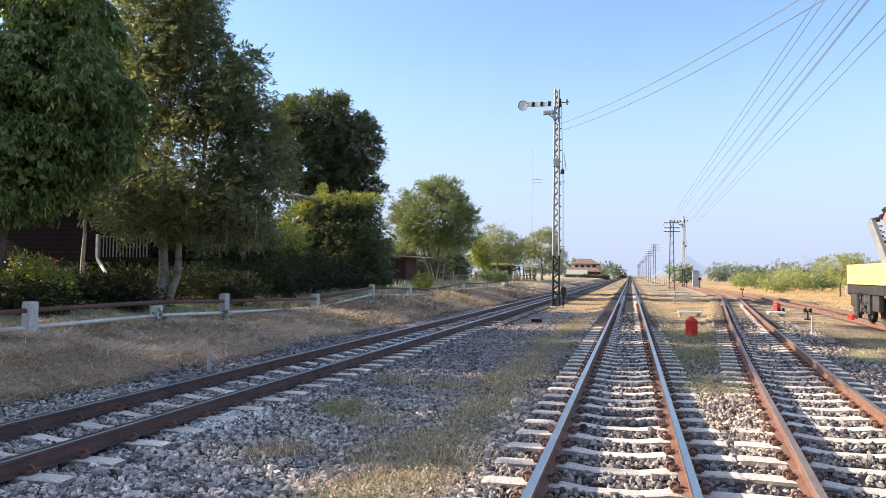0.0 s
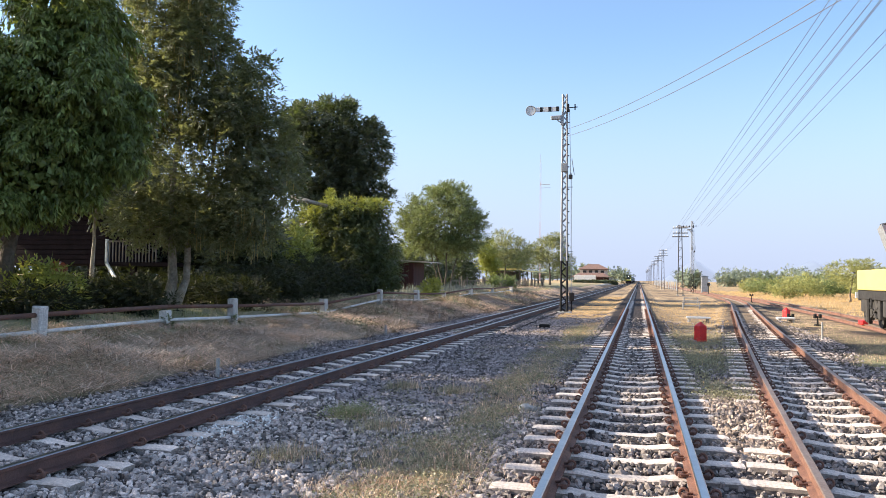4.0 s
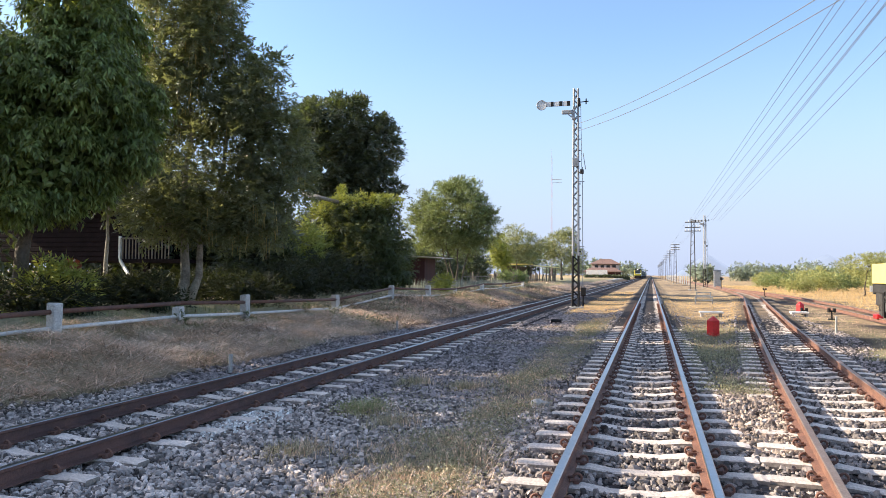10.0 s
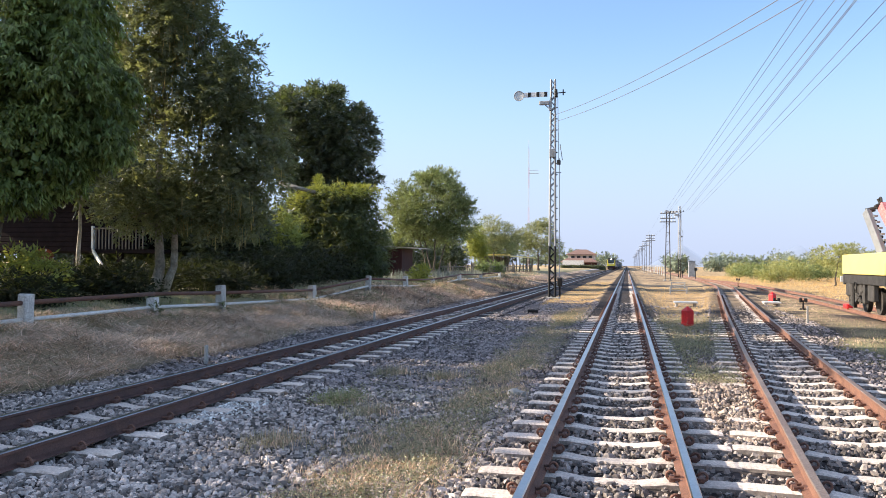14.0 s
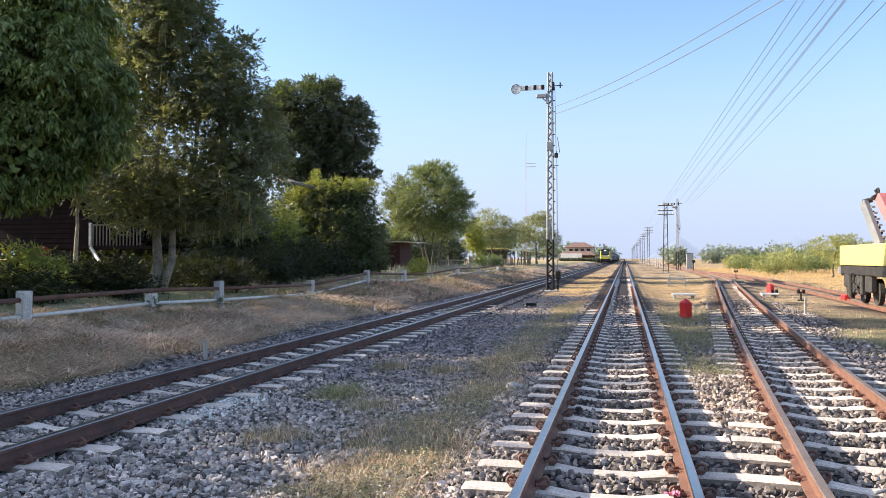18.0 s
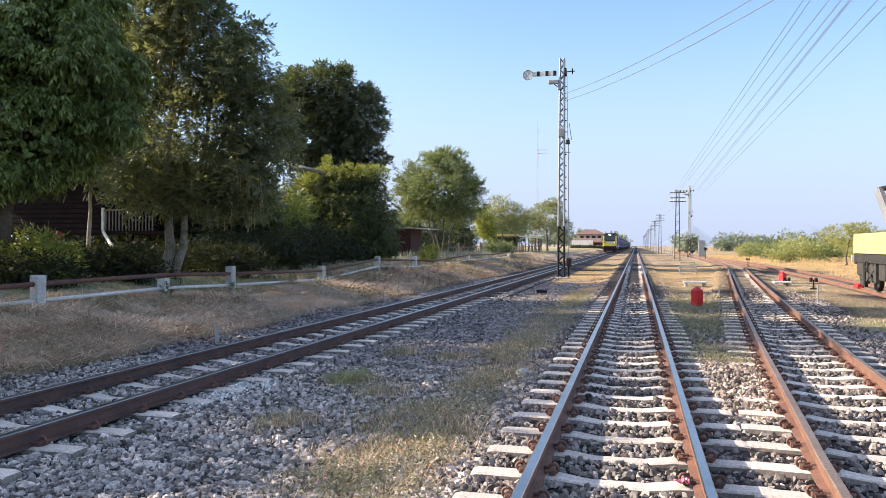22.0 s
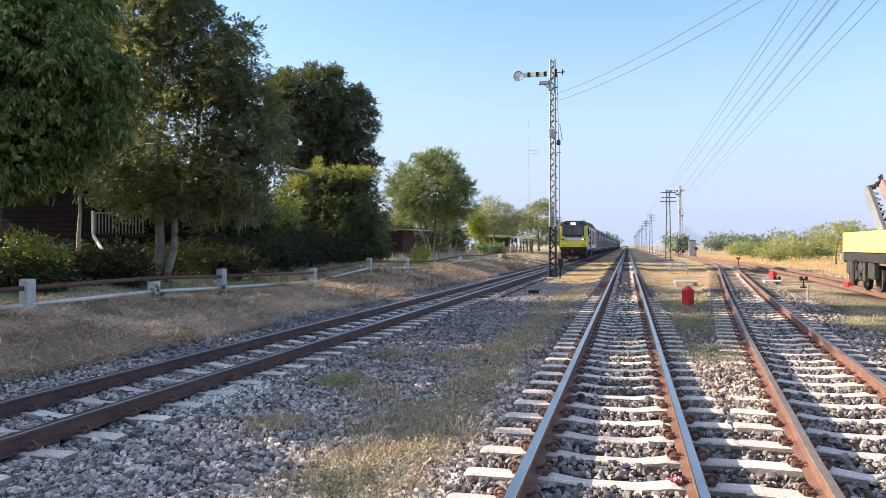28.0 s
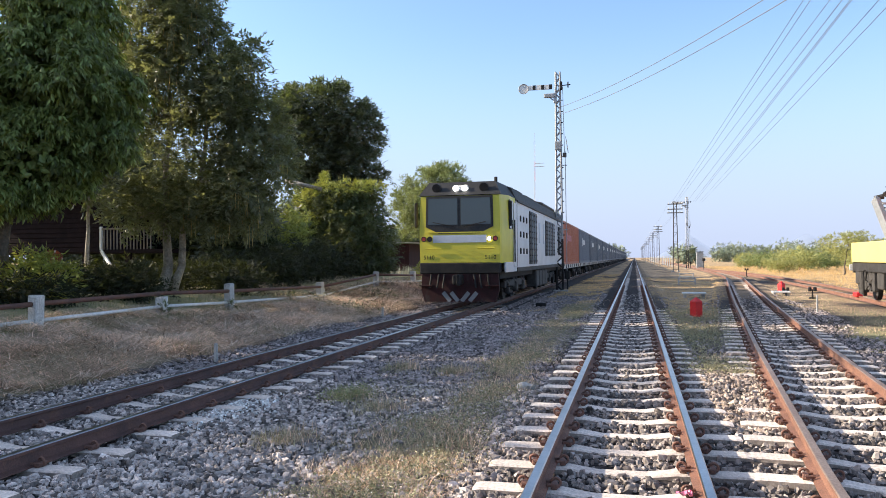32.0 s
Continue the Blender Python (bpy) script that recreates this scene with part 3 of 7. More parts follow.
SLEEPERS = [sleeper_mesh(s) for s in range(4)]
CLIP = clip_mesh()


def mesh_arrays(me):
    v = np.empty(len(me.vertices) * 3, dtype=np.float32)
    me.vertices.foreach_get("co", v)
    me.calc_loop_triangles()
    f = np.empty(len(me.loop_triangles) * 3, dtype=np.int32)
    me.loop_triangles.foreach_get("vertices", f)
    return v.reshape(-1, 3), f.reshape(-1, 3)


def joined(me, mats, name, material, parent, label=""):
    """One mesh of many copies of me at the poses."""
    v, f = mesh_arrays(me)
    vs = np.concatenate([v @ np.array(m.to_3x3()).T + np.array(m.translation) for m in mats])
    fs = np.concatenate([f + i * len(v) for i in range(len(mats))])
    return fast(name, vs, fs, material, parent, label)


def track(centre, y0, y1, rail_mat, top_mat, label, spacing, phase, near, clips_to, step=None, y_far=None):
    t = thing("railway_track", (0, 0, 0), label, "railway track", kind="structure")
    ys = np.array([y0, y1]) if step is None else np.arange(y0, y1 + step, step)
    for side in (-1, 1):
        pts = [(float(centre(y)) + side * GAUGE / 2, float(y)) for y in ys]
        rail = part("rail", rail_bmesh(pts), rail_mat, t)
        rail.data.materials.append(top_mat)
    far, farclips = [], []
    y, k = y0 + 1.5 + phase, 0
    while y < (y_far or y1):
        slope = float(centre(y + 0.5) - centre(y - 0.5))
        m = pose(float(centre(y)), y, RNG.normal(0, 0.003), 0, 0, -math.degrees(slope) + RNG.normal(0, 0.5))
        if y < near:
            s = new("sleeper", SLEEPERS[k % 4])
            s.parent, s.matrix_basis = t, m
        else:
            far.append(m)
        for rx in (-GAUGE / 2, GAUGE / 2):
            for side in (-1, 1):
                cm = pose(rx + side * 0.066, RNG.normal(0, 0.01), 0.0, 0, 0, (0 if side > 0 else 180) + RNG.normal(0, 5))
                if 2.0 < y < clips_to and y < near:
                    c = new("clip", CLIP)
                    c.parent, c.matrix_basis = s, cm
                elif 2.0 < y < 42:
                    farclips.append(m @ cm)
        y += spacing
        k += 1
    if far:
        row = tagged(joined(SLEEPERS[0], far, "sleeper_row", M_CONCRETE_DUSTY, t, "dust-covered concrete sleepers"), kind="stuff")
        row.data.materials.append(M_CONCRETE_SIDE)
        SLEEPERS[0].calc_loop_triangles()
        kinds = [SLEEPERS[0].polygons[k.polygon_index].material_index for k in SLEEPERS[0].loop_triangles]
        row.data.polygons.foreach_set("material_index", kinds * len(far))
    if farclips:
        tagged(joined(CLIP, farclips, "clip_row", M_CLIP, t), kind="stuff")
    return t


track(lambda y: 0.0 * y, -8, 700, M_RUST_PALE, M_RAILTOP, "straight metre-gauge track, polished rails on concrete sleepers", 0.596, 0.386, 60, 14, y_far=150)
track(lambda y: LEFT_X + 0.0 * y, -8, 700, M_RUST, M_RAILTOP, "metre-gauge track with dark rusty rails on concrete sleepers", 0.6177, 0.276, 60, 14, y_far=150)
track(right_x, -8, 330, M_RUST_PALE, M_RAILTOP_DULL, "diverging loop track with orange rusty rails on concrete sleepers", 0.62, 0.453, 45, 14, step=1.5, y_far=200)
track(siding_x, -15, 88, M_RUST_PALE, M_RAILTOP_DULL, "little-used siding with red-brown rusty rails", 0.66, 0.1, 0, 0, step=2.0, y_far=-100)


# ---- ballast stones ----
def stones(name, x, y, size, label, z=None, material=None):
    """Crushed stones, one mesh: broken, skewed blocks."""
    low, top = np.arange(6) * np.pi / 3, np.arange(4) * np.pi / 2 + 0.3
    rim = np.concatenate([np.stack([np.cos(low), np.sin(low), low * 0 - 0.55], 1), np.stack([0.62 * np.cos(top), 0.62 * np.sin(top), top * 0 + 0.75], 1)])
    fac = np.array([(0, 1, 6), (1, 2, 7), (1, 7, 6), (2, 3, 7), (3, 8, 7), (3, 4, 8), (4, 5, 9), (4, 9, 8), (5, 0, 9), (0, 6, 9), (6, 7, 8), (6, 8, 9)])
    n = len(x)
    shape = np.stack([RNG.uniform(0.75, 1.55, n), RNG.uniform(0.5, 1.0, n), RNG.uniform(0.5, 1.1, n)], 1) * size[:, None] / 2
    v = (rim[None] * (1 + RNG.normal(0, 0.14, (n, 10, 1))) + RNG.normal(0, 0.13, (n, 10, 3))) * shape[:, None]
    a, b = RNG.uniform(0, 2 * np.pi, n), RNG.normal(0, 0.42, n)
    ca, sa, cb, sb = np.cos(a), np.sin(a), np.cos(b), np.sin(b)
    vy, vz = v[..., 1] * cb[:, None] - v[..., 2] * sb[:, None], v[..., 1] * sb[:, None] + v[..., 2] * cb[:, None]
    vx = v[..., 0] * ca[:, None] - vy * sa[:, None]
    vy = v[..., 0] * sa[:, None] + vy * ca[:, None]
    if z is None:
        z = ground_z(x, y) + size * RNG.uniform(-0.05, 0.25, n)
    V = np.stack([vx + x[:, None], vy + y[:, None], vz + z[:, None]], -1).reshape(-1, 3)
    F = (fac[None] + (np.arange(n) * 10)[:, None, None]).reshape(-1, 3)
    tagged(fast(name, V, F, material or M_STONE), label, "ballast", kind="stuff")


def scatter_stones():
    n = 112000
    # denser towards the near end, where stones can be told apart
    y = 3.2 + 30 * RNG.uniform(0, 1, n) ** 1.9
    x = RNG.uniform(-8.2, 5.5, n)
    keep = (x < 0.40 * y + 0.8) & (x > -1.0 * y - 0.5)
    c, g = cover(x, y)
    keep &= RNG.uniform(0, 1, n) > c * 1.05
    keep &= x > -7.1 + 0.3 * value_noise(x, y, 1.0, 9)
    keep &= x < right_x(y) + 1.9
    x, y = x[keep], y[keep]
    size = 0.026 + 0.05 * RNG.uniform(0, 1, len(x)) ** 1.6 * (1 + np.clip(y - 7, 0, 14) * 0.02)
    # a second layer packs the nearest ballast
    m = 19000
    py, px = 4.2 + 6.5 * RNG.uniform(0, 1, m) ** 1.3, RNG.uniform(-6.6, -0.8, m)
    k = (px > -1.0 * py - 0.5) & (RNG.uniform(0, 1, m) > cover(px, py)[0] * 1.05)
    x, y = np.concatenate([x, px[k]]), np.concatenate([y, py[k]])
    size = np.concatenate([size, RNG.uniform(0.035, 0.066, int(k.sum()))])
    # stones in the cribs lie under the sleeper tops and clear of the rails
    z = ground_z(x, y) + size * RNG.uniform(-0.05, 0.2, len(x))
    clear = np.ones(len(x), bool)
    for cx, sp, ph in ((np.zeros(len(x)), 0.596, 0.386 - 6.5), (np.full(len(x), LEFT_X), 0.6177, 0.276 - 6.5), (right_x(y), 0.62, 0.453 - 6.5)):
        u = np.abs(x - cx)
        d = np.abs((y - ph + sp / 2) % sp - sp / 2)
        clear &= ~((u < 1.0) & (d < 0.095))
        for r in (GAUGE / 2,):
            clear &= np.abs(u - r) > 0.05
        z = np.where(u < 1.0, np.minimum(z + 0.02, -0.036 + 0.016 * RNG.uniform(-1, 1, len(x))), z)
    # coarser spread further off, left of the main track
    m = 26000
    gy, gx = 11 + 26 * RNG.uniform(0, 1, m) ** 1.3, RNG.uniform(-7.0, -1.2, m)
    c, g = cover(gx, gy)
    k = (np.abs(np.abs(gx - LEFT_X) - 0.5) > 0.62) & (RNG.uniform(0, 1, m) > c) & (np.abs(gx - LEFT_X) > 1.05)
    gx, gy = gx[k], gy[k]
    gs = RNG.uniform(0.035, 0.062, len(gx))
    stones("far_ballast_stones", gx, gy, gs, "crushed grey ballast stones further along the track", None, M_STONE_DUSTY)
    # loose gravel heaped between the main and the loop track
    m = 2600
    hy = RNG.uniform(7.4, 11.4, m)
    hx = 0.78 + (right_x(hy) - 0.60 - 0.78) * RNG.uniform(0, 1, m)
    hs = RNG.uniform(0.03, 0.062, m)
    hz = -0.05 + 0.075 * np.sin(np.pi * np.clip((hy - 7.4) / 4.0, 0, 1)) * RNG.uniform(0.2, 1, m) * np.clip((hx - 0.78) / 0.2, 0, 1)
    stones("heaped_gravel", hx, hy, hs, "loose tan gravel heaped between two tracks", hz, M_STONE_WARM)
    # lime spilled beside the rail
    m = 420
    ly, lx = RNG.normal(7.3, 0.4, m), -4.2 + np.abs(RNG.normal(0, 0.22, m))
    stones("limed_stones", lx, ly, RNG.uniform(0.02, 0.045, m), "stones white with spilled lime beside the rail", ground_z(lx, ly) + 0.03, M_LIME)
    crib = (np.abs(x) < 0.98) | (np.abs(x - right_x(y)) < 0.98)
    for k, name, label, m in ((clear & ~crib & (y < 9.5), "ballast_stones", "crushed grey-blue ballast stones between the tracks", M_STONE), (clear & ~crib & (y >= 9.5), "weathered_stones", "weathered dark ballast stones along the tracks", M_STONE_DUSTY), (clear & crib, "crib_stones", "dark brownish stones between the sleepers", M_STONE_CRIB)):
        stones(name, x[k], y[k], size[k], label, z[k], m)


scatter_stones()


# ---- trees and shrubs ----
def leaf_arrays(c, out, length, width, droop, rng):
    """Folded diamond leaves hanging from the points c, facing roughly along out."""
    n = len(c)
    face = out + rng.normal(0, 0.38, (n, 3)) + np.array([0, 0, 0.35])
    face /= np.linalg.norm(face, axis=1)[:, None]
    a = rng.normal(0, 1, (n, 3)) + out * 0.35
    a[:, 2] = a[:, 2] * 0.6 - droop
    a -= face * (a * face).sum(1)[:, None] * 0.8
    a /= np.linalg.norm(a, axis=1)[:, None]
    s = np.cross(a, face)
    s /= np.linalg.norm(s, axis=1)[:, None] + 1e-9
    k = np.cross(a, s)
    L, W = length * rng.uniform(0.6, 1.25, n)[:, None], width * rng.uniform(0.7, 1.2, n)[:, None]
    mid = c + a * L * 0.45
    V = np.stack([c, mid + s * W / 2 + k * W * 0.12, c + a * L, mid - s * W / 2 + k * W * 0.12], 1).reshape(-1, 3)
    return V, np.arange(n * 4).reshape(-1, 4)


def leaf_quads(base, a, face, length, width, rng):
    """Folded pointed leaves from base along a, turned to face."""
    n = len(base)
    a = a / (np.linalg.norm(a, axis=1)[:, None] + 1e-9)
    s = np.cross(a, face)
    s /= np.linalg.norm(s, axis=1)[:, None] + 1e-9
    k = np.cross(a, s)
    L, W = length * rng.uniform(0.6, 1.25, n)[:, None], width * rng.uniform(0.7, 1.2, n)[:, None]
    mid = base + a * L * 0.45
    V = np.stack([base, mid + s * W / 2 + k * W * 0.16, base + a * L, mid - s * W / 2 + k * W * 0.16], 1).reshape(-1, 3)
    return V, np.arange(n * 4).reshape(-1, 4)


def unit(v):
    return v / (np.linalg.norm(v, axis=-1)[..., None] + 1e-9)


def sprays(p, out, kind, n, leaf, droop, rng):
    """Twig ends at p: whorls of hanging leaves, or flat feathered sprays of leaflets."""
    m = len(p)
    d = unit(out + rng.normal(0, 0.45, (m, 3)) + np.array([0, 0, -0.5 * droop + 0.15]))
    u = unit(np.cross(d, np.array([0, 0, 1.0]) + rng.normal(0, 0.3, (m, 3))))
    v = np.cross(u, d)
    j = np.arange(n)
    if kind == "whorl":
        th = 2 * np.pi * j[None] / n + rng.uniform(0, 6.28, (m, 1)) + rng.normal(0, 0.25, (m, n))
        ring_dir = u[:, None] * np.cos(th)[..., None] + v[:, None] * np.sin(th)[..., None]
        a = unit(0.5 * d[:, None] + 0.8 * ring_dir + np.array([0, 0, -droop]) + rng.normal(0, 0.12, (m, n, 3)))
        base = p[:, None] + d[:, None] * (leaf[0] * rng.uniform(-0.9, 0.5, (m, n)))[..., None] + a * leaf[0] * 0.1
        face = unit(d[:, None] + np.array([0, 0, 0.5]) + ring_dir * 0.5)
    else:
        pair, side = (j + 1) // 2, np.where(j == 0, 0.0, np.where(j % 2, 1.0, -1.0))
        last = max(1, n // 2)
        along = np.where(j == 0, 1.0, pair / (last + 0.4))
        rachis = leaf[0] * (0.5 + 0.42 * last)
        sag = np.array([0, 0, -droop * 0.5]) * (along ** 2)[None, :, None]
        base = p[:, None] + (d[:, None] * along[None, :, None] + sag) * rachis
        a = unit(d[:, None] * 0.65 + side[None, :, None] * u[:, None] * 0.85 + np.array([0, 0, -droop * 0.45]) + rng.normal(0, 0.12, (m, n, 3)))
        face = unit(v[:, None] + rng.normal(0, 0.25, (m, n, 3)))
    return leaf_quads(base.reshape(-1, 3), a.reshape(-1, 3), face.reshape(-1, 3), leaf[0], leaf[1], rng)


def crown_points(lobes, n_clumps, per, spread, rng, hollow=0.25):
    """Clump centres in the outer shell of the lobes, and twig ends on the clumps' outer sides."""
    weight = (lobes[:, 3] * lobes[:, 4] + lobes[:, 4] * lobes[:, 5] + lobes[:, 3] * lobes[:, 5])
    L = lobes[rng.choice(len(lobes), n_clumps, p=weight / weight.sum())]
    d = unit(rng.normal(0, 1, (n_clumps, 3)))
    r = rng.uniform(0, 1, n_clumps) ** hollow
    size = np.maximum(L[:, 3:6] - 0.7 * spread, 0.45 * L[:, 3:6])
    c = L[:, :3] + d * size * (r * (1 + rng.normal(0, 0.06, n_clumps)))[:, None]
    # clumps swallowed by another lobe move out to that lobe's skin
    for l in lobes:
        rel = (c - l[:3]) / np.maximum(l[3:6] - 0.7 * spread, 0.45 * l[3:6])
        q = np.linalg.norm(rel, axis=1)
        deep = (q < 0.75) & (rng.uniform(0, 1, n_clumps) < 0.5)
        c[deep] = l[:3] + (c[deep] - l[:3]) * (0.92 / np.maximum(q[deep], 0.25))[:, None]
    s = spread * rng.uniform(0.55, 1.3, n_clumps)
    q = unit(rng.normal(0, 1, (n_clumps, per, 3)) + 0.75 * d[:, None] + np.array([0, 0, 0.3]))
    p = c[:, None] + q * (s[:, None] * rng.uniform(0.45, 1.1, (n_clumps, per)))[..., None] * np.array([1, 1, 0.8])
    return c, p.reshape(-1, 3), q.reshape(-1, 3)


def tree(name, base, lobes, clumps, per, leaf, leaf_mat, label, spread=0.3, droop=0.4, trunks=((0, 0, 0.2),), bark=None, limbs=14, seed=1, category="tree", hollow=0.25, core=1.0, min_z=None, kind="feather", leaflets=6, trunk_top=0.95):
    """base: foot of the trunk. lobes: crown ellipsoids (x, y, z, rx, ry, rz) from the foot. leaf: length, width.
    clumps x per is the number of leaves; core: how closed the inner foliage is."""
    rng = np.random.default_rng(seed)
    t = thing(name, (*base, ), label, category)
    lob = np.array(lobes, dtype=float)
    c, p, o = crown_points(lob, clumps, max(2, per // leaflets), spread, rng, hollow)
    if min_z is not None:
        keep = p[:, 2] > min_z
        p, o = p[keep], o[keep]
    V, F = sprays(p, o, kind, leaflets, leaf, droop, rng)
    # closed, shaded inner foliage
    big = max(leaf[0] * 1.35, 0.10)
    closed = core if isinstance(core, (list, tuple)) else [core] * len(lob)
    for l, core in zip(lob, closed):
        inner = l[3:6] - 0.6 * spread
        if core <= 0 or inner.min() <= 0.1:
            continue
        inner = inner * 0.8
        area = 4 * math.pi * ((inner[0] * inner[1]) ** 1.6 / 3 + (inner[0] * inner[2]) ** 1.6 / 3 + (inner[1] * inner[2]) ** 1.6 / 3) ** (1 / 1.6)
        n = int(core * 1.25 * area / (big * big * 0.3))
        d = unit(rng.normal(0, 1, (n, 3)))
        pc = l[:3] + d * inner * rng.uniform(0.7, 1.0, (n, 1))
        if min_z is not None:
            k = pc[:, 2] > min_z
            pc, d = pc[k], d[k]
        VC, FC = leaf_quads(pc, rng.normal(0, 1, pc.shape) + np.array([0, 0, -0.5]), unit(d + rng.normal(0, 0.4, d.shape)), big, big * 0.6, rng)
        V, F = np.concatenate([V, VC]), np.concatenate([F, FC + len(V)])
    mid = (lob[:, :3] * (lob[:, 3:4] ** 2)).sum(0) / (lob[:, 3:4] ** 2).sum()
    tops = []
    for dx, dy, r in trunks:
        a = Vector((dx * 0.25, dy * 0.25, -0.2))
        goal = Vector((mid[0] + dx * 2, mid[1] + dy * 2, mid[2] * trunk_top))
        rr = r
        path, radii = [a.copy()], [rr * 1.4]
        for k in range(1, 7):
            q = a.lerp(goal, k / 6) + Vector((rng.normal(0, 0.06), rng.normal(0, 0.06), 0)) * (1 + goal.z * 0.05)
            rr *= 0.82
            path.append(q.copy())
            radii.append(rr)
            if k >= 2:
                tops.append((q.copy(), rr))
        part("trunk", tube(path, radii, 10), bark or M_BARK_DARK, t, smooth=True)
    if trunks and limbs:
        for i in rng.permutation(len(c))[:limbs]:
            goal = Vector(c[i])
            q, r = min(tops, key=lambda e: (e[0] - goal).length + (3 if e[0].z > goal.z else 0))
            m = q.lerp(goal, 0.5) + Vector((rng.normal(0, 0.1), rng.normal(0, 0.1), 0.25))
            part("limb", tube([q, q.lerp(m, 0.5) + Vector((0, 0, 0.05)), m, goal], [r * 0.5, r * 0.42, r * 0.32, r * 0.1], 6), bark or M_BARK_DARK, t, smooth=True)
    fast("crown", V, F, leaf_mat, t)
    return t, c


def hanging_pods(t, tips, n, length, material, rng):
    """Thin dry pods hanging in bunches under the twigs, one mesh."""
    bunch = tips[rng.integers(0, len(tips), n // 5)]
    p = np.repeat(bunch, 5, 0) + rng.normal(0, 0.13, (len(bunch) * 5, 3))
    L = length * rng.uniform(0.6, 1.3, len(p))[:, None]
    a = rng.uniform(0, 6.28, len(p))
    s = np.stack([np.cos(a), np.sin(a), a * 0], 1) * 0.011
    lean = rng.normal(0, 0.06, (len(p), 3)) * np.array([1, 1, 0])
    down = np.array([0, 0, -1.0])
    V = np.stack([p - s * 0.6, p + s * 0.6, p + (down * 0.5 + lean * 0.3) * L + s, p + (down * 0.5 + lean * 0.3) * L - s, p + (down + lean) * L + s * 0.5, p + (down + lean) * L - s * 0.5], 1).reshape(-1, 3)
    k = np.arange(len(p))[:, None] * 6
    tagged(fast("pod_foliage", V, np.concatenate([k + [0, 1, 2, 3], k + [3, 2, 4, 5]]), material, t, "bunches of dry yellow hanging pods"), kind="stuff")


def gzf(x, y):
    return float(ground_z(np.array([x]), np.array([y]))[0])


def at(x, y, dz=0.0):
    return (x, y, gzf(x, y) + dz)


def build_trees():
    tree("mango_tree", at(-13.9, 14.0), [(1.64, 0.2, 4.85, 1.7, 1.76, 1.82), (1.85, 0.4, 5.92, 1.21, 1.39, 1.57), (2.55, 0, 4.68, 1.29, 1.5, 1.32), (1.64, -0.3, 3.15, 1.34, 1.4, 1.21), (2.9, 0.2, 3.64, 0.81, 0.9, 0.72), (1.2, -0.4, 2.37, 1.04, 1.1, 0.67), (-0.27, -0.3, 4.2, 1.99, 2.3, 2.37), (1.7, 0, 7.2, 1.33, 1.5, 1.33), (0.7, 1.6, 4.6, 2.0, 1.8, 2.2)], 470, 216, (0.17, 0.06), M_LEAF_MANGO,
         "dense dark green mango-like tree with drooping leaves behind the fence", 0.42, 1.05, ((0, 0, 0.22),), limbs=14, seed=11, kind="whorl", leaflets=6, core=1.0)
    tall, tips = tree("tall_tree", at(-12.7, 19.0), [(0.46, 0.3, 6.32, 1.73, 1.81, 1.89), (-0.43, 0.2, 7.64, 1.67, 1.63, 1.59), (0.75, 0, 7.55, 0.94, 1.2, 1.25), (2.02, 0, 5.45, 1.36, 1.4, 1.24), (2.6, 0.2, 4.04, 1.36, 1.5, 1.38), (2.45, 0, 2.66, 1.22, 1.3, 1.0), (0.46, 0.4, 3.96, 1.96, 1.9, 1.65), (-0.43, 0, 2.56, 1.59, 1.4, 0.9), (1.33, -0.2, 2.22, 1.3, 1.2, 0.72), (-1.25, 0, 5.3, 1.04, 1.3, 1.44), (-0.07, 0, 9.1, 1.8, 1.7, 1.5), (2.75, 0, 6.6, 0.5, 0.4, 0.2), (3.2, 0, 6.45, 0.3, 0.25, 0.12)], 640, 126, (0.14, 0.056), M_LEAF_TREE,
         "tall leafy tree with two pale trunks and hanging seed pods", 0.40, 0.5, ((-0.24, 0, 0.165), (0.4, 0.1, 0.125)), M_BARK, limbs=34, seed=12, leaflets=7, core=(0.12, 0.08, 0.1, 0.9, 1.0, 0.9, 0.12, 0.2, 0.5, 0.05, 0.08, 0, 0), hollow=0.4, trunk_top=1.1)
    hanging_pods(tall, tips, 700, 0.5, M_POD, np.random.default_rng(77))
    tree("round_dark_tree", at(-20.0, 50), [(-0.88, 0, 11.1, 3.47, 3.2, 2.36), (1.21, 0.3, 9.7, 2.11, 2.4, 2.34), (-2.16, -0.4, 8.57, 3.17, 3.0, 3.17), (1.21, 0, 7.3, 1.95, 2.0, 1.64), (3.1, 0, 6.5, 0.85, 0.8, 0.5), (-3.44, 0, 11.4, 1.59, 1.7, 1.79), (-0.46, 0, 4.98, 3.0, 3.0, 3.0)], 400, 126, (0.26, 0.13), M_LEAF_DARK,
         "big round dark green tree rising over the bushes", 0.62, 0.3, ((0, 0, 0.35),), limbs=16, seed=13, core=0.8)
    mound, _ = tree("creeper_mound", at(-16.1, 42), [(-0.02, 0, 2.34, 2.6, 2.6, 2.79), (-1.42, 0, 3.01, 2.4, 2.4, 2.48), (1.02, 0, 2.66, 1.8, 2.1, 2.61), (-0.02, 0, 4.47, 2.14, 1.6, 0.72), (-2.49, 0, 2.36, 1.5, 2.0, 2.5), (1.37, 0, 1.02, 1.63, 1.6, 1.47), (-1.42, 0, 0.69, 2.8, 2.1, 1.32)], 520, 90, (0.14, 0.085), M_LEAF_VINE,
         "old tree smothered by a dense mound of green creeper", 0.26, 0.9, ((0, 0, 0.25),), limbs=0, seed=14, category="creeper", hollow=0.12, core=1.0, min_z=-0.05)
    # yellow-green creeper on top; at the left its colour paints the sunlit side
    rng = np.random.default_rng(9)
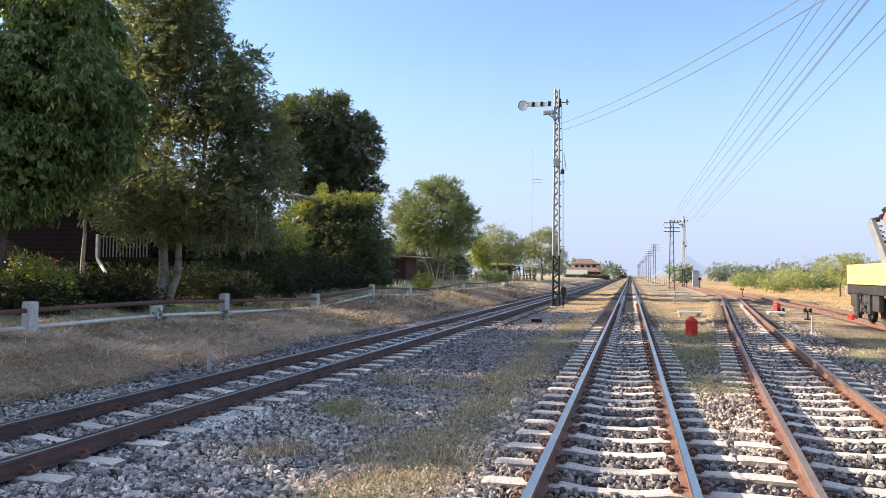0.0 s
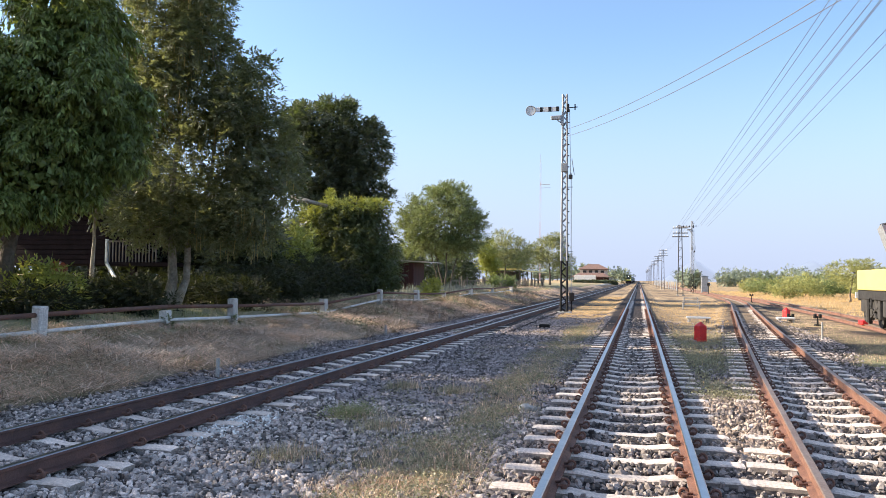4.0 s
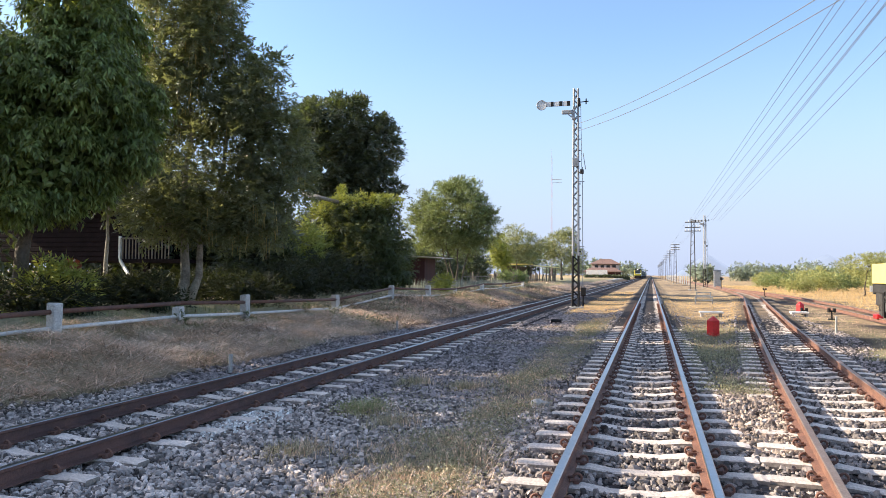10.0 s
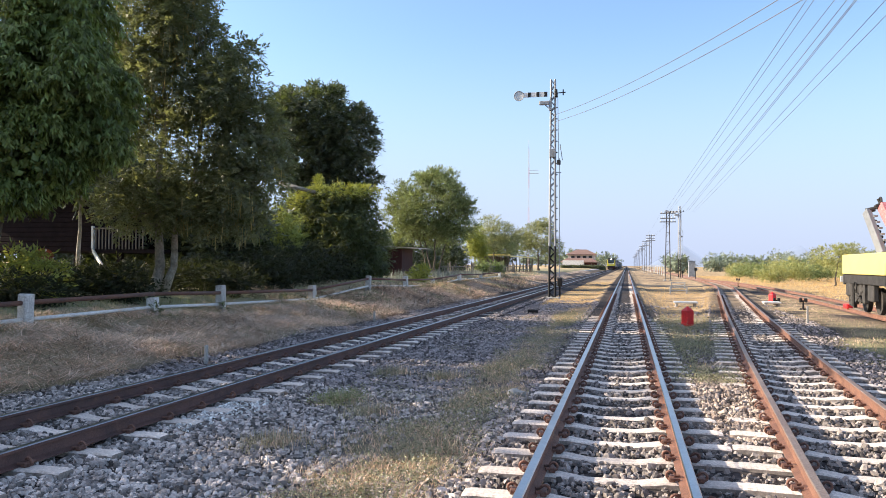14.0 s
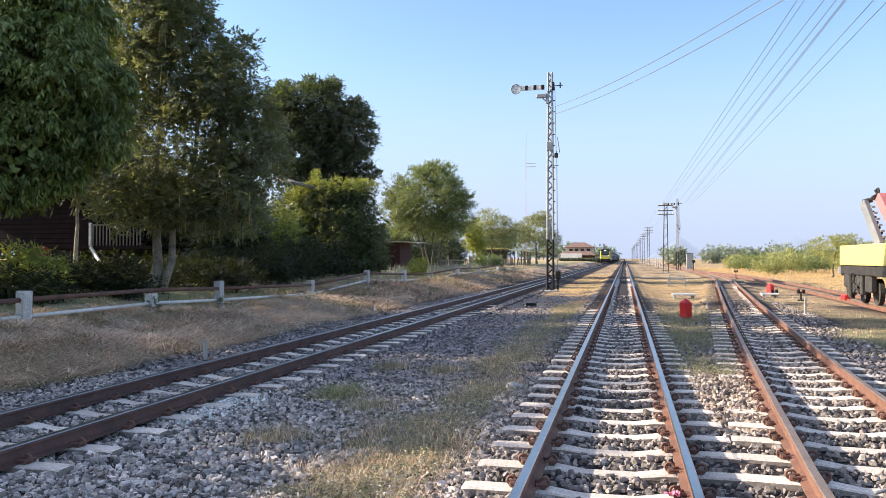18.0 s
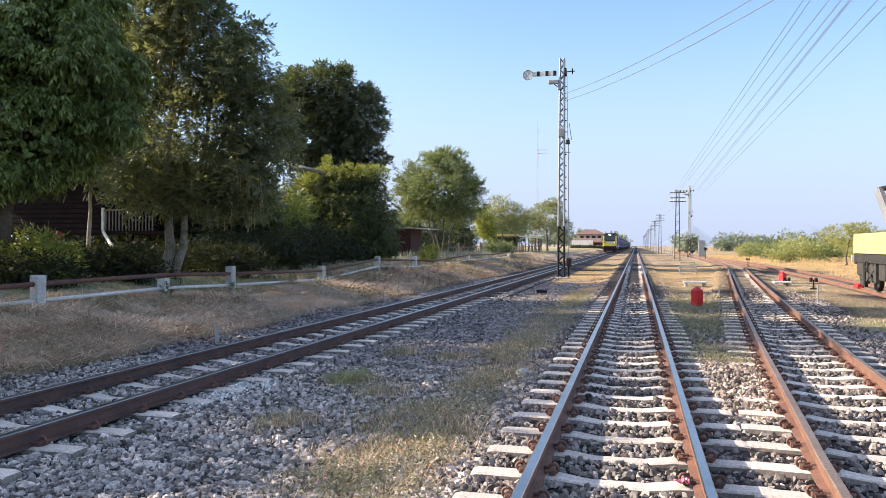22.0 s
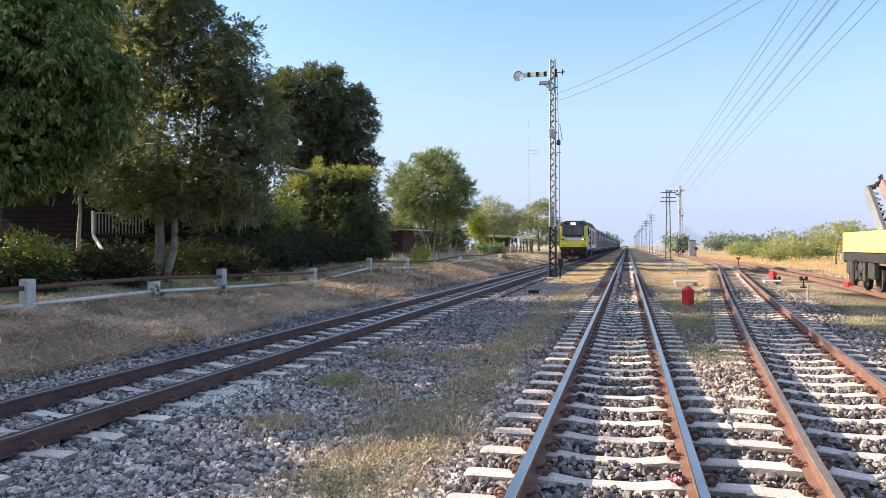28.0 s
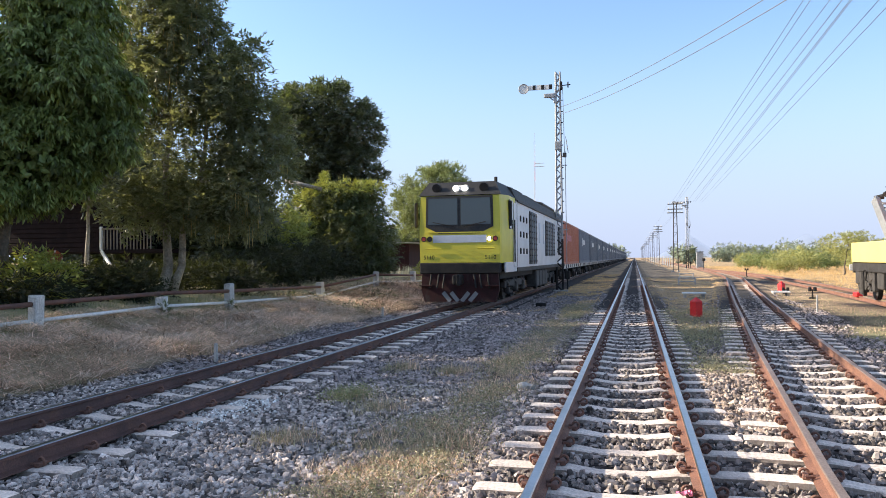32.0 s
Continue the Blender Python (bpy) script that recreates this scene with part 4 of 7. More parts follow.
    c, p, o = crown_points(np.array([(0.04, -0.5, 4.98, 2.3, 1.4, 0.42), (-2.0, -1.0, 3.6, 1.2, 1.3, 1.4), (-2.9, -0.8, 1.6, 1.1, 1.3, 1.6), (-1.42, 0, 5.5, 0.3, 0.4, 0.55)]), 260, 9, 0.2, rng)
    V, F = sprays(p, o, "feather", 6, (0.15, 0.07), 0.1, rng)
    fast("young_growth", V, F, M_LEAF_YELLOW, mound, "yellow-green creeper shoots, coloured brighter for the mound's sunlit side")
    part("branch", tube([(-3.2, -1.5, 5.45), (-2.2, -1.6, 5.25), (-1.0, -1.4, 4.95)], [0.13, 0.12, 0.10], 8), M_BARK, mound, "broken pale branch", True)
    tree("bushy_tree", at(-15.6, 62), [(-0.23, 0, 5.78, 3.5, 3.3, 2.9), (-2.3, 0, 5.11, 2.1, 2.1, 2.1), (1.7, 0, 4.81, 2.1, 2.1, 2.1), (0.25, 0, 7.7, 1.98, 1.8, 1.3), (-0.23, 0, 3.5, 3.1, 2.4, 0.95)], 420, 90, (0.21, 0.085), M_LEAF_BUSHY,
         "round bushy tree with several thin stems", 0.5, 0.0, ((-0.4, 0, 0.10), (0.3, 0, 0.11), (0.9, 0.3, 0.09), (-0.9, 0.2, 0.08)), limbs=24, seed=15, core=0.5)
    tree("young_tree", at(-13.6, 70), [(0, 0, 3.2, 1.2, 1.2, 1.6), (0.5, 0, 2.2, 1.0, 1.0, 1.0)], 120, 34, (0.17, 0.08), M_LEAF_YELLOW,
         "small yellow-green tree beside the wooden fence", 0.3, 0.4, ((0, 0, 0.06),), limbs=8, seed=16)
    tree("layered_tree", at(-15.4, 90), [(0.66, 0, 5.15, 2.0, 1.6, 0.6), (-1.38, 0, 4.6, 2.3, 1.8, 0.6), (1.68, 0, 3.9, 1.5, 1.4, 0.45), (-0.69, 0, 3.5, 2.7, 2.0, 0.5), (1.34, 0, 2.7, 2.0, 1.6, 0.4), (-0.3, 0, 6.1, 1.2, 1.2, 0.5), (2.6, 0, 4.6, 1.2, 0.9, 0.25), (3.0, 0, 3.3, 1.0, 0.9, 0.25)], 360, 48, (0.2, 0.06), M_LEAF_PALE,
         "spreading tree with flat feathery layers of branches", 0.4, -0.15, ((0, 0, 0.16),), limbs=26, seed=17, core=0.1, leaflets=8)
    tree("platform_tree", at(-14.2, 128), [(0, 0, 5.4, 3.0, 3.0, 2.8), (-2.6, 0, 4.6, 2.4, 2.4, 2.0), (2.2, 0, 3.6, 1.9, 2.0, 1.8), (0.8, 0, 7.6, 1.5, 1.5, 1.1)], 420, 36, (0.26, 0.11), M_LEAF_PALE,
         "broad tree beside the station yard", 0.6, 0.1, ((0, 0, 0.2),), limbs=14, seed=18, core=0.3)
    tree("platform_tree", at(-19.5, 112), [(0, 0, 3.4, 3.0, 3.0, 2.0), (2.4, 0, 3.0, 2.2, 2.2, 1.7)], 260, 30, (0.26, 0.12), M_LEAF_OLIVE,
         "olive green tree behind the platform shelter", 0.5, 0.2, ((0, 0, 0.18),), limbs=8, seed=19, core=0.3)
    # shade trees of the same row, beyond the left edge and behind
    # the ones out of view are added to shade the tracks and bank
    for k, (x, y, r, h, low) in enumerate(((-14.8, 7.9, 2.2, 6.2, 0.62), (-15.2, 5.5, 1.5, 5.4, 0.6), (-15.6, 2.9, 1.7, 5.4, 0.58), (-19.0, 11.4, 3.2, 11.0, 0.6), (-19.8, 16.6, 2.8, 7.6, 0.55), (-19.4, 23.9, 2.6, 6.4, 0.74), (-20.5, 33.0, 2.4, 4.4, 0.5), (-23.5, 41.0, 2.6, 4.6, 0.5), (-29.5, 47.0, 4.0, 8.0, 0.45),
                                           (-22.5, 8.0, 3.4, 7.0, 0.5), (-29.0, 25.2, 2.9, 15.0, 0.68), (-31.0, 28.6, 2.6, 14.5, 0.66), (-34.0, 42.0, 4.5, 9.0, 0.45))):
        tree("garden_tree", at(x, y), [(0, 0, h * low, r, r, h * (0.98 - low)), (1, 0.8, h * (low - 0.08), r * 0.7, r * 0.7, h * (0.9 - low))], 140, 26, (0.36, 0.16), M_LEAF_DARK,
             "dark garden tree in the row behind the fence", 0.4, 0.6, ((0, 0, 0.11),), M_BARK, limbs=0, seed=30 + k, core=0.22)
    for k, (x, y, r, h) in enumerate(((-30.0, 37.5, 3.4, 4.4), (-26.0, 36.5, 2.8, 4.2), (-22.0, 35.5, 2.8, 4.4), (-19.0, 36.5, 2.4, 4.4), (-36.0, 36.0, 3.4, 4.4), (-16.5, 30.0, 1.8, 3.4), (-19.5, 42.0, 1.8, 2.6), (-21.0, 74.0, 3.0, 4.0), (-26.0, 80.0, 3.4, 4.6), (-20.5, 86.0, 2.6, 3.4), (-23.5, 100.0, 3.4, 4.4), (-30.0, 96.0, 3.6, 5.0))):
        tree("thicket", at(x, y), [(0, 0, h * 0.45, r, r * 0.8, h * 0.52)], 150, 26, (0.36, 0.17), M_LEAF_DARK, "dark dense thicket behind the house and trees", 0.4, 0.3, ((0, 0, 0.08),), limbs=0, seed=140 + k, category="thicket", min_z=-0.05, core=0.5)
    # undergrowth behind the fence
    rng = np.random.default_rng(5)
    spots = [(-13.4, 11.5, 1.1, 1.0), (-12.2, 13.2, 0.9, 1.1), (-14.3, 14.8, 1.2, 1.3), (-12.0, 16.4, 0.8, 0.9), (-13.6, 17.2, 1.2, 1.2), (-11.6, 20.6, 0.9, 1.0), (-13.6, 22.0, 1.3, 1.7), (-12.2, 24.6, 1.1, 1.5), (-14.6, 25.8, 1.6, 2.2), (-12.8, 27.6, 1.3, 1.9),
             (-15.6, 29.5, 1.8, 2.6), (-13.6, 31.0, 1.4, 2.2), (-16.6, 33.5, 1.9, 2.9), (-14.2, 35.2, 1.5, 2.3), (-17.6, 37.5, 2.0, 3.0), (-15.4, 22.5, 1.5, 1.9), (-16.5, 19.8, 1.5, 1.6), (-18.5, 31.0, 2.0, 3.2), (-20.0, 40.0, 2.2, 3.4), (-16.0, 14.5, 1.3, 1.5)]
    spots = [(x, y, r, h * (0.5 if y < 26 and x < -11.9 - 0.12 * (y - 11) else 0.85)) for x, y, r, h in spots]
    for k, (x, y, r, h) in enumerate(spots):
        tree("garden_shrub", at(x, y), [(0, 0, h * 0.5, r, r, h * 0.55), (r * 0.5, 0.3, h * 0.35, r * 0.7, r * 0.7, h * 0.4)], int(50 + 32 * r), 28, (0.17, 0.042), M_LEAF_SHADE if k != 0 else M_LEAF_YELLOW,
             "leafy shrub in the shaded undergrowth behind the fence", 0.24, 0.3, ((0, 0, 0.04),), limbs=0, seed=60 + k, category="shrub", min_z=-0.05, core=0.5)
    for k, (x, y, r, h, m) in enumerate(((-12.7, 14.3, 0.75, 1.15, M_LEAF_YELLOW), (-10.9, 40.5, 0.6, 1.1, M_LEAF_YELLOW), (-15.5, 33.0, 1.25, 3.9, M_LEAF_YELLOW), (-12.2, 66, 0.9, 1.2, M_LEAF_OLIVE), (-17.2, 50, 1.8, 3.4, M_LEAF_DARK), (-19.5, 56, 2.0, 3.6, M_LEAF_DARK), (-12.6, 76, 1.0, 1.3, M_LEAF_OLIVE))):
        tree("bank_shrub", at(x, y), [(0, 0, h * 0.5, r, r, h * 0.5)], int(40 + 40 * r), 28, (0.14, 0.055), m, "shrub growing on top of the dry bank", 0.2, 0.1, ((0, 0, 0.03),), limbs=0, seed=90 + k, category="shrub", min_z=-0.05)
    for k, (x, y) in enumerate(((-9.5, 14.3), (-9.52, 20.5), (-9.5, 17.05))):
        tree("fence_weed", at(x, y), [(0, 0, 0.13, 0.07, 0.15, 0.12)], 14, 9, (0.05, 0.028), M_LEAF_VINE, "small green creeper at the foot of a fence post", 0.05, 0.1, (), seed=400 + k, category="weed", min_z=-0.02)
    # right-hand scrub and far tree line
    for k in range(38):
        x, y = 13.5 + rng.uniform(0, 1) * 18 + (k % 3) * 2, 50 + k * 2.5 + rng.uniform(-2, 2)
        h = rng.uniform(1.6, 3.0) * (1.2 if k % 5 == 0 else 1)
        r = h * rng.uniform(0.6, 1.0)
        tree("scrub_bush", at(x, y), [(0, 0, h * 0.5, r, r, h * 0.5), (r * 0.6, 0, h * 0.4, r * 0.7, r * 0.7, h * 0.4)], int(50 + 15 * h), 30, (0.17, 0.08), (M_LEAF_SCRUB, M_LEAF_SCRUB, M_LEAF_OLIVE, M_LEAF_SCRUB)[k % 4],
             "olive green scrub bush in the golden grass", 0.32, 0.1, ((0, 0, 0.05),), limbs=0, seed=200 + k, category="bush", min_z=-0.05, core=0.3)
    for k, (x, y, h) in enumerate(((17.0, 70, 3.6), (21.5, 74, 3.2), (27.0, 80, 3.6))):
        tree("thorn_tree", at(x, y), [(0, 0, h * 0.65, h * 0.6, h * 0.6, h * 0.33), (h * 0.3, 0, h * 0.8, h * 0.35, h * 0.35, h * 0.2)], 220, 36, (0.12, 0.05), M_LEAF_SCRUB, "open thorny tree above the scrub", 0.34, 0.0, ((0, 0, 0.09),), limbs=12, seed=240 + k, core=0.25)
    for k in range(18):
        y = rng.uniform(170, 330)
        x = y * (0.06 + 0.0165 * k) + rng.uniform(-3, 3)
        h = rng.uniform(4.0, 7.0) * y / 260
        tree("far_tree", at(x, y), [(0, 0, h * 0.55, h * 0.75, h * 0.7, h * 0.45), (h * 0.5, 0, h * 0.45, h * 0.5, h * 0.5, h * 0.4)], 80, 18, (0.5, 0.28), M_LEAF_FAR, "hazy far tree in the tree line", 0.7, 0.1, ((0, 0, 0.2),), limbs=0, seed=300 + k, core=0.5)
    for k in range(10):
        y = rng.uniform(360, 480)
        x = -y * (0.004 + 0.012 * k) - 6
        h = rng.uniform(5, 8)
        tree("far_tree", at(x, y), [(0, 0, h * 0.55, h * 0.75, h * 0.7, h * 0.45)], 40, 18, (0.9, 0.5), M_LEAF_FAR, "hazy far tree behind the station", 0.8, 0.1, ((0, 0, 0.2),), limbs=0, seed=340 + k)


build_trees()


# ---- grass ----
def blades(name, x, y, height, lean, width, material, label, category="grass", flat=0.0, bend=0.6, swath=0.0, lift=0.0):
    n = len(x)
    if n == 0:
        return
    z = ground_z(x, y) + lift * RNG.uniform(0, 1, n)
    a = RNG.uniform(0, 2 * np.pi, n)
    if swath:
        a = np.where(RNG.uniform(0, 1, n) < 0.5, 9 * value_noise(x, y, swath, 91) + RNG.normal(0, 0.7, n), a)
    l = np.abs(RNG.normal(0, lean, n)) + flat
    h = height * RNG.uniform(0.5, 1.3, n)
    d = np.stack([np.cos(a), np.sin(a)], 1)
    s = np.stack([-d[:, 1], d[:, 0]], 1) * (width * RNG.uniform(0.6, 1.3, n))[:, None]
    base = np.stack([x, y], 1)
    out1, out2 = (h * 0.5 * np.sin(l * bend))[:, None], (h * np.sin(l))[:, None]
    z1, z2 = z + h * 0.5 * np.cos(l * bend), z + np.maximum(h * np.cos(l), -0.02 + 0.03 * (flat < 1))
    V = np.empty((n, 5, 3), dtype=np.float32)
    V[:, 0, :2], V[:, 0, 2] = base - s, z - 0.01
    V[:, 1, :2], V[:, 1, 2] = base + s, z - 0.01
    V[:, 2, :2], V[:, 2, 2] = base + d * out1 + s * 0.7, z1
    V[:, 3, :2], V[:, 3, 2] = base + d * out1 - s * 0.7, z1
    V[:, 4, :2], V[:, 4, 2] = base + d * out2, z2
    k = np.arange(n)[:, None] * 5
    F = np.concatenate([k + [0, 1, 2], k + [0, 2, 3], k + [3, 2, 4]])
    tagged(fast(name, V.reshape(-1, 3), F, material), label, category, kind="stuff")


def tufts(n, x0, x1, y0, y1, power, per, radius, want):
    """Blade feet gathered in tufts where want(x, y) is high."""
    x, y = RNG.uniform(x0, x1, n), y0 + (y1 - y0) * RNG.uniform(0, 1, n) ** power
    k = RNG.uniform(0, 1, n) < want(x, y)
    x, y = x[k], y[k]
    r = radius * RNG.uniform(0.4, 1.5, len(x))
    px = x[:, None] + RNG.normal(0, 1, (len(x), per)) * r[:, None]
    py = y[:, None] + RNG.normal(0, 1, (len(x), per)) * r[:, None]
    return px.ravel(), py.ravel()


def grow_grass():
    def field(n, x0, x1, y0, y1, power=1.0):
        return RNG.uniform(x0, x1, n), y0 + (y1 - y0) * RNG.uniform(0, 1, n) ** power
    # cut straw matted on the bank
    x, y = field(76000, -10.2, -6.6, 5, 46, 1.8)
    c, g = cover(x, y)
    k = RNG.uniform(0, 1, len(x)) < c * np.where(value_noise(x, y, 0.7, 15) > 0.3, 1.0, 0.45)
    blades("straw_litter", x[k], y[k], 0.40, 0.14, 0.0034, M_STRAW, "cut dry straw matted on the bank", flat=1.34, bend=0.96, swath=1.1, lift=0.10)
    x, y = field(17000, -9.7, -6.7, 5, 34, 1.8)
    blades("loose_straw", x, y, 0.42, 0.12, 0.0036, M_STRAWPALE, "bleached loose straw stems on top of the bank", flat=1.33, bend=0.96, swath=1.1, lift=0.13)
    x, y = field(16000, -10.0, -6.5, 6, 60, 1.5)
    k = value_noise(x, y, 0.8, 17) > 0.42
    blades("dead_brush", x[k], y[k], 0.22, 0.4, 0.004, M_BRUSH, "dead brown stalks among the straw on the bank", flat=0.8, bend=0.9)
    x, y = field(16000, -12.5, -6.6, 22, 90, 1.3)
    k = value_noise(x, y, 1.6, 31) > 0.35
    blades("bank_straw", x[k], y[k], 0.5, 0.25, 0.008, M_STRAW, "rough dry straw heaped along the bank", flat=1.1, bend=0.9)
    x, y = field(13000, -11.0, -6.5, 20, 70, 1.2)
    k = value_noise(x, y, 2.2, 37) > 0.5
    blades("bank_brush", x[k], y[k], 0.40, 0.3, 0.012, M_BRUSH, "dark dead brush on the far bank", flat=1.0, bend=0.95)
    x, y = field(36000, -12.5, -6.8, 5.5, 60, 1.7)
    k = value_noise(x, y, 1.2, 8) > np.where(x < -9.0, 0.30, 0.78)
    blades("bank_grass", x[k], y[k], 0.12, 0.7, 0.004, M_GRASS, "short green grass and weeds on the bank")
    x, y = field(3000, -14.5, -10.6, 44, 62, 1.0)
    k = value_noise(x, y, 1.5, 41) > 0.4
    blades("pale_weeds", x[k], y[k], 0.55, 0.35, 0.012, M_PALEWEED, "tall pale grey weeds before the hut")
    # strip left of the main track, dry and green mixed
    def dry_here(x, y):
        c, g = cover(x, y)
        return c * np.clip(1.0 - 0.5 * g + (y < 7.5) * 0.4, 0, 1) * (np.abs(x) > 0.75)
    def green_here(x, y):
        c, g = cover(x, y)
        return np.clip(c * 1.6, 0, 1) * (0.4 + 0.6 * g) * (np.abs(x) > 0.75)
    x, y = tufts(3200, -3.0, -0.8, 3.8, 30, 1.4, 16, 0.10, dry_here)
    blades("track_side_straw", x, y, 0.11, 0.7, 0.0026, M_STRAW, "dry straw-coloured grass beside the track", flat=0.6, bend=0.85)
    x, y = tufts(3400, -3.0, -0.8, 4.2, 30, 1.4, 18, 0.08, green_here)
    blades("track_side_grass", x, y, 0.06, 0.9, 0.0034, M_WEED, "thin grey-green weeds beside the track", flat=0.3)
    def leafy(n, x0, x1, y0, y1, per, radius, height, leaf, material, name, label, want):
        x, y = tufts(n, x0, x1, y0, y1, 1.5, per, radius, want)
        p = np.stack([x, y, ground_z(x, y) + height * RNG.uniform(0.05, 1, len(x)) ** 1.4], 1)
        V, F = leaf_arrays(p, RNG.normal(0, 0.6, p.shape), leaf[0], leaf[1], -0.2, RNG)
        tagged(fast(name, V, F, material), label, "weed", kind="stuff")
    def mat_here(x, y):
        c, g = cover(x, y)
        wide = 0.5 + 0.25 * value_noise(x, y, 1.1, 61)
        return np.clip((1 - np.abs(x + 1.62) / wide) * 1.6, 0, 1) * np.clip(value_noise(x, y, 0.7, 62) * 2.4 - 0.5, 0, 1)
    leafy(3800, -2.6, -0.98, 4.0, 26, 18, 0.08, 0.11, (0.03, 0.013), M_WEEDLEAF, "weed_mat", "tangled grey-green weeds with tiny leaves beside the track", mat_here)
    leafy(900, -2.5, -0.98, 4.0, 20, 3, 0.06, 0.13, (0.012, 0.01), M_WHITE, "weed_flowers", "tiny white flower heads among the weeds", mat_here)
    leafy(700, -3.4, -2.2, 6.0, 22, 14, 0.10, 0.05, (0.028, 0.012), M_WEEDLEAF, "ballast_creepers", "thin low weeds creeping over the ballast", lambda x, y: np.clip(value_noise(x, y, 0.8, 63) * 3 - 1.75, 0, 1))
    leafy(1500, 0.8, 2.6, 10.8, 24, 16, 0.08, 0.12, (0.034, 0.015), M_WEEDLEAF, "wedge_weeds", "tangled grey-green weeds between two tracks", lambda x, y: (x < right_x(y) - 0.72) * np.clip(value_noise(x, y, 0.8, 65) * 2 - 0.1, 0, 1))
    leafy(1300, 3.4, 9.0, 7.5, 24, 14, 0.09, 0.12, (0.036, 0.016), M_WEEDLEAF, "yard_weeds", "grey-green weeds beside the loop track", lambda x, y: (x > right_x(y) + 1.4) * (x < siding_x(y) - 1) * np.clip(value_noise(x, y, 0.9, 66) * 2.6 - 0.9, 0, 1))
    leafy(1500, -10.8, -7.2, 20, 66, 14, 0.16, 0.22, (0.08, 0.04), M_WEEDLEAF, "bank_weeds", "grey-green weeds growing over the dry bank", lambda x, y: np.clip(value_noise(x, y, 1.6, 71) * 2.6 - 1.0 + (x < -9) * 0.3, 0, 1))
    x, y = tufts(2000, -2.5, -0.95, 4.0, 20, 1.4, 9, 0.14, mat_here)
    blades("weed_stems", x, y, 0.2, 0.5, 0.0016, M_STRAW, "thin dry stems tangled in the weeds", flat=0.8, bend=0.9)
    x, y = tufts(170, -2.3, -1.15, 3.9, 6.0, 1.0, 40, 0.10, lambda x, y: np.clip(1.1 - np.abs(x + 1.7) * 1.2, 0, 1))
    blades("sunny_straw", x, y, 0.085, 0.7, 0.0026, M_STRAW, "sunlit dry straw tuft beside the track", flat=0.7, bend=0.85)
    x, y = tufts(220, -2.5, -1.0, 3.9, 7.5, 1.0, 26, 0.09, lambda x, y: np.clip(1.1 - np.abs(x + 1.7) * 1.2, 0, 1))
    blades("sunny_weeds", x, y, 0.07, 0.8, 0.003, M_WEED, "low grey-green weeds in the sunlit straw", flat=0.4)
    # wedge between the main and the loop track
    x, y = field(42000, 0.7, 7.0, 9, 60, 1.4)
    c, g = cover(x, y)
    rx = right_x(y)
    k = (RNG.uniform(0, 1, len(x)) < c) & (x < rx - 0.8)
    x, y = x[k], y[k]
    dry = RNG.uniform(0, 1, len(x)) < np.clip((y - 16) / 12, 0.25, 0.95)
    blades("wedge_straw", x[dry], y[dry], 0.07, 0.9, 0.005, M_GOLD, "dry golden grass between the tracks", flat=0.4)
    blades("wedge_grass", x[~dry], y[~dry], 0.08, 0.8, 0.004, M_WEED, "grey-green grass between the tracks")
    # dry grass in the middle, further off
    x, y = field(20000, -3.6, -0.8, 22, 75, 1.2)
    c, g = cover(x, y)
    k = RNG.uniform(0, 1, len(x)) < c
    blades("middle_straw", x[k], y[k], 0.07, 0.9, 0.006, M_GOLD, "dry golden grass round the signal mast", flat=0.4)
    # right of the loop track
    x, y = field(50000, 3.0, 12, 7, 45, 1.3)
    c, g = cover(x, y)
    k = (RNG.uniform(0, 1, len(x)) < c) & (x > right_x(y) + 1.3) & (np.abs(x - siding_x(y)) > 0.9)
    x, y = x[k], y[k]
    dry = RNG.uniform(0, 1, len(x)) < 0.6
    blades("yard_straw", x[dry], y[dry], 0.07, 1.0, 0.004, M_STRAW, "dry grass beside the loop track", flat=0.4)
    blades("yard_grass", x[~dry], y[~dry], 0.07, 0.8, 0.004, M_GRASS, "green grass beside the loop track", flat=0.2)
    # golden field behind the siding
    x, y = field(44000, 9.8, 30, 24, 130, 1.3)
    k = x > siding_x(y) + 1.6
    blades("golden_field", x[k], y[k], 0.27, 0.9, 0.007, M_GOLD, "tall golden dry grass in the field", flat=0.35)
    # small tufts of weed in the ballast
    cx = np.array([-3.13, -2.97, -3.25, -2.62, -2.45, -1.5])
    cy = np.array([8.45, 6.36, 10.8, 7.9, 10.6, 6.3])
    for n, h, m, dx, name, label in ((3200, 0.13, M_WEED, 0.0, "ballast_weeds", "small grey-green weed tufts in the ballast"), (900, 0.17, M_STRAW, 0.14, "ballast_straw", "dry straw tufts among the weeds in the ballast")):
        i = RNG.integers(0, len(cx), n)
        x, y = cx[i] + dx + RNG.normal(0, 0.13, n), cy[i] + RNG.normal(0, 0.17, n)
        blades(name, x, y, h, 0.7, 0.0028, m, label, flat=0.25)
    x, y = RNG.normal(-3.13, 0.14, 1500), RNG.normal(8.45, 0.2, 1500)
    p = np.stack([x, y, ground_z(x, y) + 0.12 * RNG.uniform(0.05, 1, len(x)) ** 1.4], 1)
    V, F = leaf_arrays(p, RNG.normal(0, 0.6, p.shape), 0.034, 0.014, -0.2, RNG)
    tagged(fast("ballast_herb", V, F, M_GRASS), "low green herbs growing in the ballast", "weed", kind="stuff")


grow_grass()


